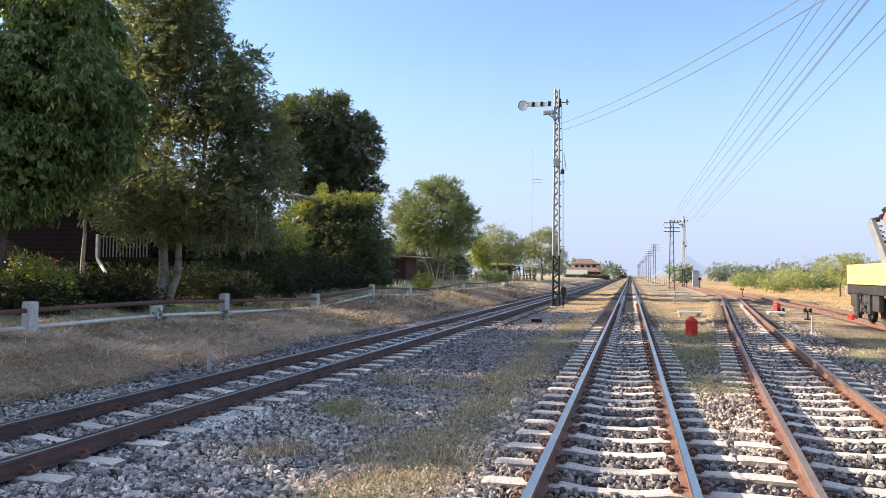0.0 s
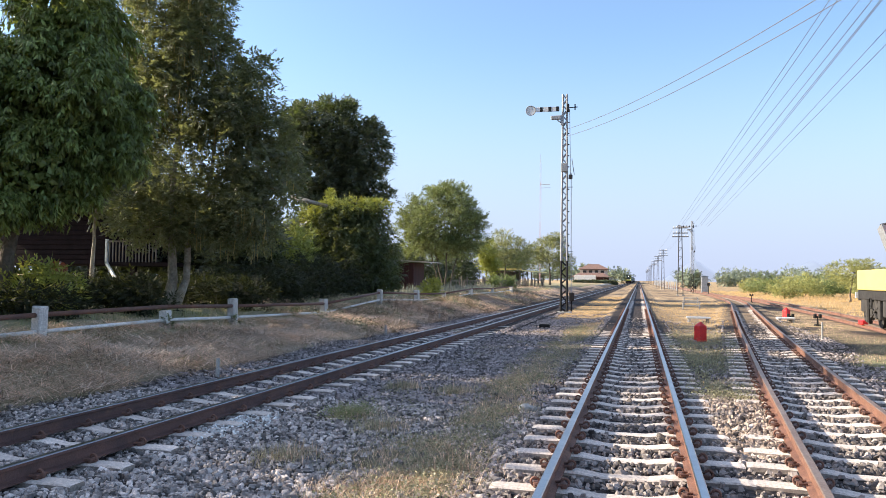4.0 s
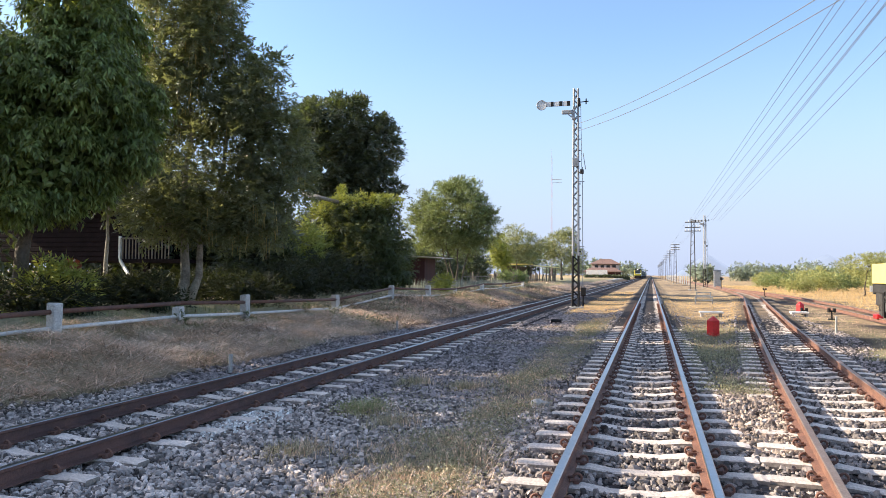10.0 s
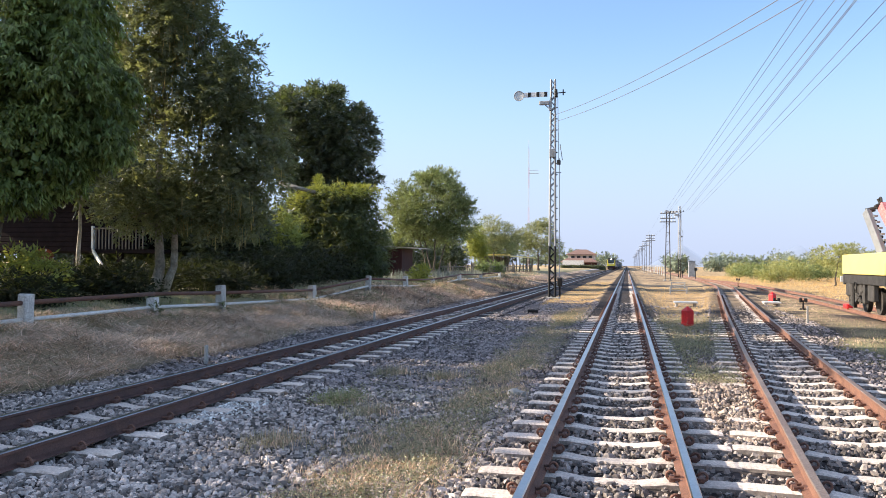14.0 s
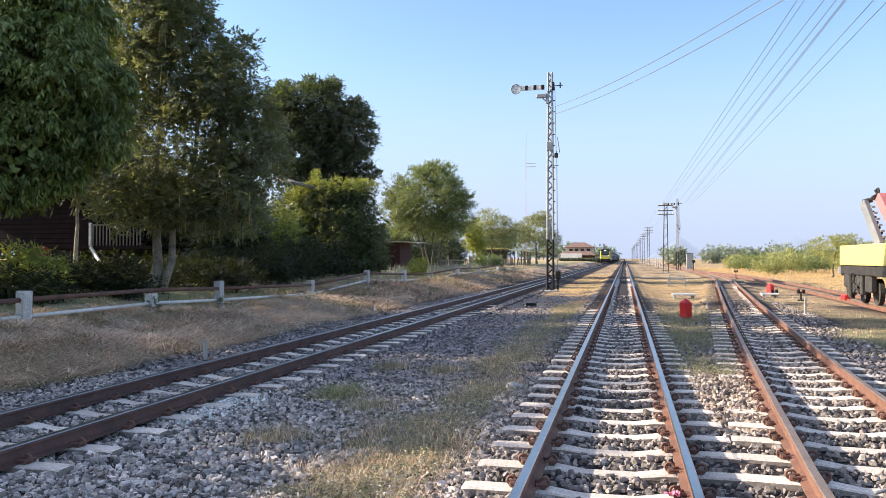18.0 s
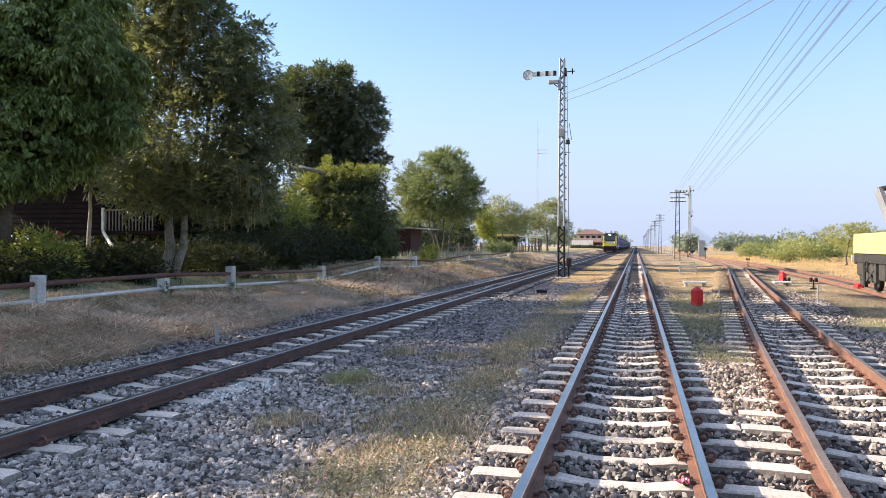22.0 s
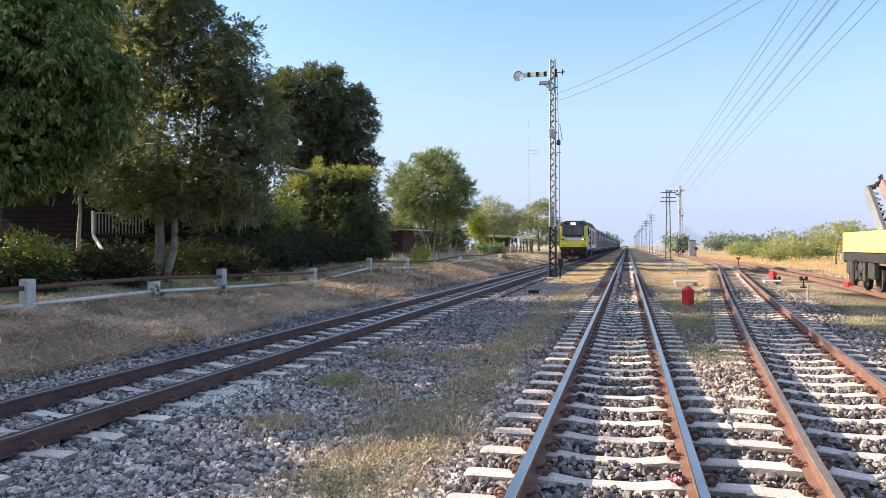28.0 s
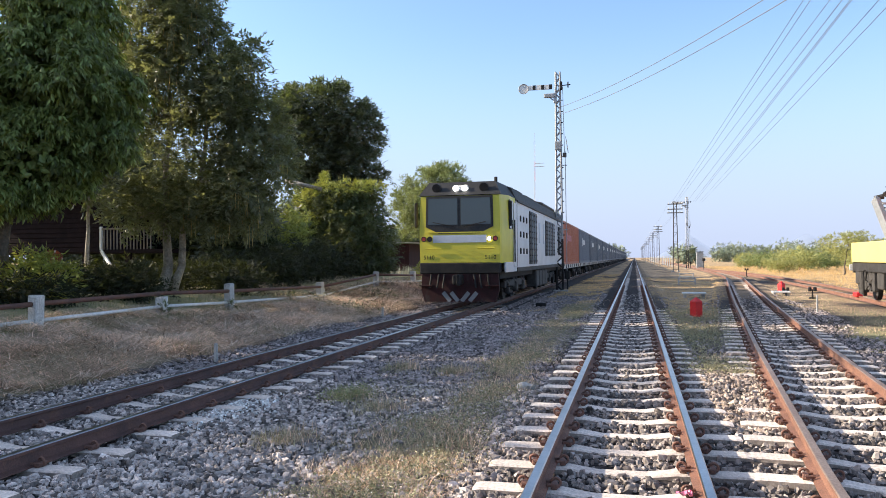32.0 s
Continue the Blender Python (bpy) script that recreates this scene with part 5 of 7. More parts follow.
# ---- fence on the bank ----
def build_fence():
    ys = [7.4, 10.85, 14.4, 17.2, 22.9, 28.3, 33.5, 38.5, 45.0, 52.0, 60.0]
    x = -9.65
    f = thing("fence", (0, 0, 0), "low fence of concrete posts with two pipe rails on the bank", "fence")
    for k, y in enumerate(ys):
        z = gzf(x, y)
        h = 0.36 if k in (0, 2) else 0.62 - 0.03 * (k % 3) if k < 7 else 0.46
        bm = BM()
        box(bm, (0, 0, h / 2 - 0.1), (0.2, 0.2, h + 0.2), 0.02)
        for v in bm.verts:
            v.co += Vector((random.uniform(-1, 1), random.uniform(-1, 1), random.uniform(-1, 1))) * 0.012
        p = part("post", bm, M_POSTWASH, f)
        p.matrix_basis = pose(x, y, z, random.uniform(-2, 2), random.uniform(-4, 4), random.uniform(-9, 9))
    for k in range(len(ys) - 1):
        za, zb = gzf(x, ys[k]), gzf(x, ys[k + 1])
        bm = rod(BM(), (x + 0.02, ys[k], za + 0.44), (x + 0.02, ys[k + 1], zb + 0.44), 0.042, seg=10)
        part("top_pipe", bm, M_PIPE, f, "rusty brown pipe rail", True)
        bm = rod(BM(), (x + 0.03, ys[k] + 0.1, za + 0.16), (x + 0.03, ys[k + 1] - 0.1, zb + 0.16), 0.034, seg=10)
        part("low_pipe", bm, M_WHITE, f, "dirty white pipe rail", True)


build_fence()


# ---- semaphore signals ----
def signal(loc, h, label):
    """Lattice mast with a lower-quadrant arm pointing to -x."""
    s = thing("semaphore_signal", loc, label, "railway signal", group="semaphore signals along the line")
    w0, w1 = 0.30, 0.20
    split = 2.55
    def half(z):
        return (w0 + (w1 - w0) * z / h) / 2
    for name, z0, z1, m, note in (("lower_mast", 0.0, split, M_BLACKIRON, "black painted lower lattice"), ("upper_mast", split, h, M_IRON, "light grey painted lattice")):
        bm = BM()
        for sx in (-1, 1):
            for sy in (-1, 1):
                bar(bm, (sx * half(z0), sy * half(z0), z0), (sx * half(z1), sy * half(z1), z1), 0.058, 0.058)
        n = int((z1 - z0) / 0.26)
        for k in range(n):
            a, b = z0 + (z1 - z0) * k / n, z0 + (z1 - z0) * (k + 1) / n
            s1 = 1 if k % 2 else -1
            for sy in (-1, 1):
                bar(bm, (-s1 * half(a), sy * half(a), a), (s1 * half(b), sy * half(b), b), 0.014, 0.05)
                bar(bm, (sy * half(a), -s1 * half(a), a), (sy * half(b), s1 * half(b), b), 0.05, 0.014)
        part(name, bm, m, s, note)
    part("footing", box(BM(), (0, 0, -0.05), (0.75, 0.7, 0.25), 0.03), M_CONCRETE_OLD, s)
    za = h - 0.75
    bm = BM()
    box(bm, (-0.85, -0.2, za), (1.2, 0.03, 0.24), 0.005)
    bmesh.ops.create_cone(bm, cap_ends=True, segments=24, radius1=0.25, radius2=0.25, depth=0.03, matrix=Matrix.Translation((-1.66, -0.2, za - 0.03)) @ pose(0, 0, 0, 90).to_4x4())
    arm = part("arm", bm, M_WHITE, s, "pale signal arm with round end and black bands")
    for dx in (-1.14, -0.72, -0.34):
        part("band", box(BM(), (dx, -0.219, za), (0.14, 0.008, 0.244)), M_BLACKIRON, arm)
    bm = BM()
    ring(bm, (-1.66, -0.222, za - 0.03), 0.235, 0.02, "y", 24, 5)
    part("end_ring", bm, M_IRON, arm)
    bm = BM()
    box(bm, (-0.42, -0.16, za - 0.42), (0.5, 0.16, 0.2), 0.03)
    bar(bm, (-0.1, -0.15, za - 0.75), (-0.45, -0.16, za - 0.45), 0.05, 0.05)
    box(bm, (-0.12, -0.15, za - 0.55), (0.16, 0.1, 0.5), 0.02)
    part("lamp_bracket", bm, M_IRON, s)
    bm = BM()
    rod(bm, (0.05, -0.1, za + 0.05), (0.62, -0.1, za + 0.08), 0.025)
    rod(bm, (0.5, -0.1, za - 0.06), (0.5, -0.1, za + 0.22), 0.03)
    box(bm, (0.16, -0.1, za + 0.05), (0.12, 0.16, 0.4), 0.02)
    part("counter_lever", bm, M_BLACKIRON, s)
    part("box", box(BM(), (0.0, -0.2, h - 3.65), (0.3, 0.16, 0.42), 0.02), M_IRON, s, "grey equipment box")
    part("box", box(BM(), (0.3, -0.1, h - 4.1), (0.18, 0.16, 0.22), 0.02), M_GREYMACH, s)
    bm = BM()
    rod(bm, (0.36, -0.12, 0.5), (0.33, -0.12, h - 3.9), 0.016, seg=6)
    rod(bm, (0.30, -0.12, h - 4.0), (0.24, -0.12, za), 0.014, seg=6)
    rod(bm, (0.48, -0.12, h - 4.0), (0.36, -0.12, h - 3.2), 0.018, seg=6)
    for z in (3.0, h - 4.6):
        rod(bm, (0.1, -0.1, z), (0.42, -0.1, z), 0.02, seg=6)
    part("pull_rod", bm, M_IRON, s)
    for k in range(int(h / 0.52) - 5):
        z = 2.75 + k * 0.55
        if z < h - 0.3:
            part("step", rod(BM(), (half(z), -0.05, z), (half(z) + 0.12, -0.05, z), 0.025, seg=6), M_BLACKIRON, s)
    bm = box(BM(), (0.38, -0.12, 0.8), (0.24, 0.3, 0.4), 0.03)
    rod(bm, (0.38, -0.12, 0.1), (0.38, -0.12, 0.7), 0.04)
    part("balance_weight", bm, M_BLACKIRON, s)
    return s


signal((-3.44, 37.8, -0.08), 10.75, "tall grey lattice semaphore signal with white banded arm")
signal((7.0, 108, -0.08), 9.7, "distant grey lattice semaphore signal beside the loop track")


# ---- telegraph poles and wires ----
POLES_Y = [87, 150, 189, 236, 296, 357, 420, 480]
POLE_X = 4.45


def telegraph_pole():
    p = thing("telegraph_pole", (POLE_X, POLES_Y[0], -0.1), "dark lattice steel telegraph pole with three crossarms", "telegraph pole", "telegraph poles along the line")
    h = 7.9
    bm = BM()
    for s in (-1, 1):
        bar(bm, (s * 0.28, 0, -0.1), (s * 0.14, 0, h - 0.35), 0.09, 0.09)
    for k in range(14):
        a, b = 0.3 + k * 0.5, 0.8 + k * 0.5
        wa, wb = 0.28 - 0.14 * a / h, 0.28 - 0.14 * b / h
        bar(bm, (-wa, 0, a), (wb, 0, b) if k % 2 else (wa, 0, a), 0.035, 0.035)
    part("mast", bm, M_DARKPOLE, p)
    for z, w in ((h - 0.5, 0.8), (h - 1.05, 0.8), (h - 1.45, 0.85)):
        arm = part("crossarm", box(BM(), (0.0, -0.08, z), (w * 2, 0.09, 0.1), 0.01), M_DARKPOLE, p)
        for x in (-0.85, -0.5, 0.5, 0.85):
            part("insulator", rod(BM(), (x * w, -0.08, z + 0.05), (x * w, -0.08, z + 0.2), 0.04, 0.025, 8), M_WHITE, arm)
    for s in (-1, 1):
        part("foot", box(BM(), (s * 0.3, 0, 0.0), (0.3, 0.4, 0.35), 0.03), M_CONCRETE_OLD, p)
    return p


first_pole = telegraph_pole()
for py in POLES_Y[1:]:
    copy_thing(first_pole, pose(POLE_X, py, -0.1))


def wire(a, b, sag, r=0.012, n=24, label="", name="overhead_wire"):
    a, b = Vector(a), Vector(b)
    pts = []
    for i in range(n + 1):
        t = i / n
        p = a.lerp(b, t)
        p.z -= sag * 4 * t * (1 - t)
        pts.append(p)
    return tagged(part(name, tube(pts, [r] * len(pts), 4), M_WIRE), label or "thin sagging telegraph wire along the line", "wire", "overhead wires")


# a bundle of wires from behind the camera to the far signal's head
for nx, nz, fx, fz in ((4.33, 8.02, 5.1, 8.94), (4.49, 8.0, 5.54, 8.94), (4.95, 7.97, 5.76, 8.93), (5.22, 7.95, 7.0, 8.93), (5.4, 7.94, 7.8, 8.92), (5.44, 7.94, 8.09, 8.92), (5.86, 7.66, 8.66, 8.92), (5.86, 7.3, 8.9, 8.8)):
    s = (-20.0 - 20.0) / 88.0
    wire((nx + (fx - nx) * s, -20, nz + (fz - nz) * s), (fx, 108, fz), 0.0, 0.0088 if 6.5 < fx < 8.2 else 0.0075, 40)
for a, b in zip(POLES_Y, POLES_Y[1:]):
    for dx, z in ((-0.68, 7.5), (0.68, 7.5), (0.4, 6.95)):
        wire((POLE_X + dx, a, z), (POLE_X + dx, b, z), 0.3, 0.005, 10)
for z in (8.95, 8.6):
    wire((-3.3, 37.8, z), (12.5, -2.0, z + 1.0), 1.3, 0.0105, 30, "thin wire strung from the signal mast")


# ---- small lineside things ----
def marker(x, y, h, label):
    m = thing("marker_post", (x, y, gzf(x, y)), label, "marker post", "red marker posts")
    w = 0.115
    bm = BM()
    ring_ = [[bm.verts.new((sx * w * f, sy * w * f, z)) for sx, sy in ((-1, -1), (1, -1), (1, 1), (-1, 1))] for f, z in ((1.0, -0.1), (1.0, h - 0.11), (0.12, h))]
    for a, b in zip(ring_, ring_[1:]):
        for k in range(4):
            bm.faces.new((a[k], a[(k + 1) % 4], b[(k + 1) % 4], b[k]))
    bm.faces.new(ring_[2])
    bmesh.ops.bevel(bm, geom=[e for e in bm.edges if e.calc_length() > 0.05], offset=0.01, segments=1, affect="EDGES")
    ob = part("post", bm, M_RED, m)
    m.matrix_basis = pose(x, y, gzf(x, y), 0, 0, 38)
    return m


marker(1.69, 21.5, 0.52, "squat bright red concrete marker post between tracks")
marker(6.3, 36.0, 0.5, "squat bright red concrete marker post beside the siding")
for x, y, w, n in ((2.37, 31.8, 0.9, "white painted concrete slab beside the track"), (5.8, 33.3, 0.66, "white painted concrete slab over a pulley pit")):
    s = thing("concrete_slab", at(x, y), n, "slab")
    part("slab", box(BM(), (0, 0, 0.17), (w, 0.5, 0.07), 0.015), M_WHITE, s)
    for dx in (-1, 1):
        part("leg", box(BM(), (dx * w * 0.38, 0, 0.06), (0.1, 0.4, 0.16), 0.01), M_CONCRETE_OLD, s)


def lever(x, y, h):
    t = thing("point_lever", at(x, y), "small black iron pulley stand beside the track", "lever", "black iron stands by the track")
    part("base", box(BM(), (0, 0, 0.02), (0.22, 0.18, 0.08), 0.01), M_BLACKIRON, t)
    part("stem", rod(BM(), (0, 0, 0.0), (0, 0, h), 0.035, 0.025), M_BLACKIRON, t)
    bm = BM()
    for s in (-1, 1):
        box(bm, (s * 0.09, 0, h), (0.1, 0.16, 0.16), 0.02)
    part("head", bm, M_BLACKIRON, t)


lever(6.55, 31.2, 0.36)
lever(6.2, 34.5, 0.22)
lever(8.6, 64, 0.6)


def ground_signal(x, y, h):
    t = thing("point_indicator", at(x, y), "small black point indicator lamp on a post", "indicator", "point indicators")
    part("post", rod(BM(), (0, 0, -0.05), (0, 0, h), 0.04), M_BLACKIRON, t)
    part("lamp", box(BM(), (0, 0, h + 0.12), (0.3, 0.3, 0.36), 0.04), M_BLACKIRON, t)
    part("target", box(BM(), (0.22, 0, h + 0.1), (0.16, 0.03, 0.2), 0.01), M_WHITE, t)


ground_signal(8.0, 95, 1.1)
for x, y, h, m, lab in ((-5.82 - 0.5, 10.9, 0.30, M_CONCRETE_OLD, "short pale concrete stake at the ballast edge"), (5.14, 23.8, 0.5, M_CONCRETE_OLD, "thin pale stake in the grass"), (-6.6, 20.0, 0.28, M_CONCRETE_OLD, "short pale stake at the ballast edge"), (-6.9, 27.0, 0.3, M_CONCRETE_OLD, "short pale stake at the ballast edge"), (-7.4, 37.0, 0.3, M_CONCRETE_OLD, "short pale stake at the ballast edge")):
    s = thing("stake", at(x, y), lab, "stake", "stakes")
    part("stake", box(BM(), (0, 0, h / 2 - 0.05), (0.05, 0.05, h + 0.1), 0.008), m, s)
s = thing("pale_rock", at(-1.18, 9.27), "pale flat rock lying in the dry grass", "rock")
bm = BM()
bmesh.ops.create_icosphere(bm, subdivisions=2, radius=0.1)
for v in bm.verts:
    v.co = Vector((v.co.x * 1.2, v.co.y * 0.8, v.co.z * 0.6 + 0.03)) * random.uniform(0.85, 1.15)
part("rock", bm, M_CONCRETE_OLD, s)
s = thing("cable_hump", at(-2.9, 25.3), "black iron signal wire pulley low on the ground", "pulley")
bm = box(BM(), (0, 0, 0.1), (0.34, 0.16, 0.1), 0.03)
for dx in (-0.14, 0.0, 0.16):
    rod(bm, (dx, 0, -0.02), (dx, 0, 0.12), 0.025)
part("pulley", bm, M_BLACKIRON, s)

for k in range(22):
    y = 132 + k * 9
    s = thing("fence_post", at(6.1, y), "pale concrete lineside fence post", "fence post", "lineside fence posts")
    part("post", box(BM(), (0, 0, 0.85), (0.14, 0.14, 1.9), 0.01), M_WHITE, s)
for x, y, w, h in ((3.0, 46, 0.9, 0.4), (3.6, 56, 0.9, 0.45)):
    s = thing("wire_stand", at(x, y), "low pale frame carrying signal wires", "stand", "signal wire stands")
    for dx in (-1, 1):
        part("leg", box(BM(), (dx * w / 2, 0, h / 2), (0.07, 0.07, h + 0.1), 0.006), M_CONCRETE_OLD, s)
    for z in (h * 0.55, h):
        part("crossbar", box(BM(), (0, 0, z), (w + 0.1, 0.06, 0.06), 0.006), M_CONCRETE_OLD, s)
s = thing("relay_cabinet", at(8.9, 112), "tall grey lineside relay cabinet", "cabinet")
part("body", box(BM(), (0, 0, 1.1), (0.9, 0.7, 2.2), 0.03), M_IRON, s)
part("roof", box(BM(), (0, 0, 2.24), (1.0, 0.8, 0.06), 0.01), M_GREYMACH, s)
s = thing("plastic_scrap", (0.40, 5.15, 0.01), "crumpled pink plastic scrap beside the rail", "litter")
bm = BM()
bmesh.ops.create_grid(bm, x_segments=6, y_segments=4, size=0.05)
for v in bm.verts:
    v.co = Vector((v.co.x, v.co.y * 0.6, 0.012 + random.uniform(0, 0.035)))
bmesh.ops.solidify(bm, geom=list(bm.faces), thickness=0.003)
part("scrap", bm, M_PINK, s)
s = thing("loose_hose", (2.2, 5.75, 0.012), "pale bent hose lying across the sleepers", "hose")
part("hose", tube([(-0.5, -0.2, 0), (-0.3, -0.02, 0.005), (0.0, 0.0, 0), (0.28, -0.05, 0.01), (0.36, 0.08, 0.012), (0.25, 0.16, 0.01)], [0.014] * 6, 8), M_CRANEGREY, s, "", True)


# ---- buildings on the left ----
def hut():
    h = thing("trackside_hut", at(-17.0, 57), "dark red boarded hut with a pale sheet roof", "hut")
    bm = box(BM(), (-0.9, 1.5, 1.05), (2.2, 3, 2.1), 0.02)
    part("wall", bm, M_HUTRED, h)
    for k in range(6):
        part("batten", box(BM(), (-1.75 + k * 0.38, -0.02, 1.05), (0.05, 0.05, 2.05)), M_HUTRED, h)
    part("corner_post", box(BM(), (-2.0, -0.05, 1.1), (0.12, 0.12, 2.2)), M_WHITE, h)
    bm = BM()
    prism(bm, [(-2.4, 2.30), (1.6, 2.1), (1.6, 2.16), (-2.4, 2.36)], -0.5, 3.4)
    part("roof", bm, M_ROOFSHEET, h)


hut()


def platform_shelter():
    s = thing("platform_shelter", at(-15.0, 96), "long open shelter with a yellow-edged sheet roof", "shelter")
    bm = BM()
    prism(bm, [(-2.6, 2.25), (1.4, 1.95), (1.4, 2.03), (-2.6, 2.33)], -4, 22)
    part("roof", bm, M_ROOFSHEET, s)
    part("fascia", box(BM(), (1.43, 9, 1.98), (0.05, 26, 0.16)), M_WAGONYELLOW, s)
    part("fascia", box(BM(), (-0.6, -4.03, 2.12), (4.0, 0.05, 0.16)), M_WAGONYELLOW, s)
    for k in range(8):
        for x in (-2.2, 1.1):
            part("post", box(BM(), (x, -3.6 + k * 3.5, 1.0), (0.1, 0.1, 2.1)), M_WOOD, s)
    part("rear_wall", box(BM(), (-2.5, 9, 1.0), (0.08, 25, 2.0)), M_WOOD, s)
    for k in range(4):
        part("bench", box(BM(), (-1.4, -2 + k * 5, 0.45), (0.5, 2.6, 0.08)), M_WOOD, s)


platform_shelter()


def yard_fence():
    f = thing("wooden_fence", (0, 0, 0), "rickety grey wooden picket fence on the bank", "fence")
    for k in range(60):
        y = 52 + k * 0.9
        x = -12.6 + 0.25 * math.sin(k * 0.7)
        h = random.uniform(0.7, 1.15)
        p = part("picket", box(BM(), (0, 0, h / 2 - 0.05), (0.07, 0.09, h + 0.1), 0.008), M_WOOD, f)
        p.matrix_basis = pose(x, y, gzf(x, y), random.uniform(-5, 5), random.uniform(-5, 5), random.uniform(0, 90))
    for z in (0.35, 0.75):
        for k in range(9):
            ya, yb = 52 + k * 6, 58 + k * 6
            part("rail", bar(BM(), (-12.55, ya, gzf(-12.55, ya) + z), (-12.55, yb, gzf(-12.55, yb) + z), 0.05, 0.07), M_WOOD, f)


yard_fence()


def stilt_house():
    h = thing("stilt_house", at(-21.5, 28), "dark wooden house with a railed veranda among the trees", "house")
    part("wall", box(BM(), (-4.2, 2.5, 2.6), (8.0, 5, 2.6), 0.02), M_HOUSE, h)
    for k in range(12):
        part("board", box(BM(), (-4.2, -0.03, 1.42 + k * 0.21), (8.0, 0.05, 0.185), 0.012), M_HOUSE, h)
    part("roof_beam", box(BM(), (1.2, -0.1, 3.62), (3.4, 0.12, 0.16), 0.01), M_HOUSE, h)
    for k in range(5):
        part("stilt", box(BM(), (-7.5 + k * 2.1, 0.2, 0.6), (0.2, 0.2, 1.5)), M_HOUSE, h)
    part("veranda_floor", box(BM(), (1.2, 1.4, 1.35), (3.2, 3.0, 0.14)), M_HOUSE, h)
    for k in range(15):
        part("baluster", box(BM(), (-0.1 + k * 0.16, -0.05, 1.85), (0.045, 0.04, 0.85)), M_WOOD, h)
    part("handrail", box(BM(), (1.0, -0.05, 2.3), (2.4, 0.07, 0.07)), M_WOOD, h)
    part("newel", box(BM(), (-0.24, -0.05, 1.87), (0.1, 0.1, 1.05)), M_WHITE, h, "white corner post")
    part("stair_string", bar(BM(), (-0.2, -0.1, 1.38), (0.75, -0.75, 0.75), 0.06, 0.16), M_WHITE, h)
    bm = BM()
    prism(bm, [(-1.0, 3.7), (2.5, 5.4), (6.0, 3.7), (6.0, 3.8), (2.5, 5.5), (-1.0, 3.8)], -8.8, 1.2, True)
    part("roof", bm, M_HOUSE, h)


stilt_house()


def satellite_dish():
    d = thing("satellite_dish", at(-21.6, 25.0), "rusty orange satellite dish on a pole in the garden", "satellite dish")
    part("pole", rod(BM(), (0, 0, -0.2), (0, 0, 1.0), 0.035), M_DARKPOLE, d)
    bm = BM()
    rows = []
    for k in range(6):
        r = 0.34 * k / 5
        rows.append([bm.verts.new((r * math.cos(a), r * math.sin(a), 0.42 * r * r)) for a in [2 * math.pi * j / 20 for j in range(20)]] if k else [bm.verts.new((0, 0, 0))])
    for j in range(20):
        bm.faces.new((rows[0][0], rows[1][j], rows[1][(j + 1) % 20]))
    for p, q in zip(rows[1:], rows[2:]):
        for j in range(20):
            bm.faces.new((p[j], q[j], q[(j + 1) % 20], p[(j + 1) % 20]))
    bmesh.ops.solidify(bm, geom=list(bm.faces), thickness=0.012)
    reflector = part("reflector", bm, M_DISH, d, "orange painted reflector", True)
    reflector.matrix_basis = pose(0.05, -0.05, 1.06, 62, 0, 50)
    part("feed_arm", bar(BM(), (0.0, -0.3, 0.05), (0.0, 0.0, 0.5), 0.02, 0.02), M_DARKPOLE, reflector)
    part("feed", rod(BM(), (0, 0, 0.46), (0, 0, 0.56), 0.03), M_IRON, reflector)
    r = thing("lean_to", at(-21.0, 24.2), "low lean-to of grey sheet in the shaded garden", "lean-to")
    bm = BM()
    prism(bm, [(-1.1, 0.92), (0.95, 0.55), (0.95, 0.58), (-1.1, 0.95)], -0.2, 1.0)
    part("roof", bm, M_ROOFSHEET, r, "grey corrugated sheet")
    for dx, h in ((-1.0, 0.9), (0.85, 0.55)):
        for dy in (-0.1, 0.9):
            part("post", box(BM(), (dx, dy, h / 2 - 0.05), (0.07, 0.07, h + 0.1), 0.006), M_WOOD, r)


satellite_dish()


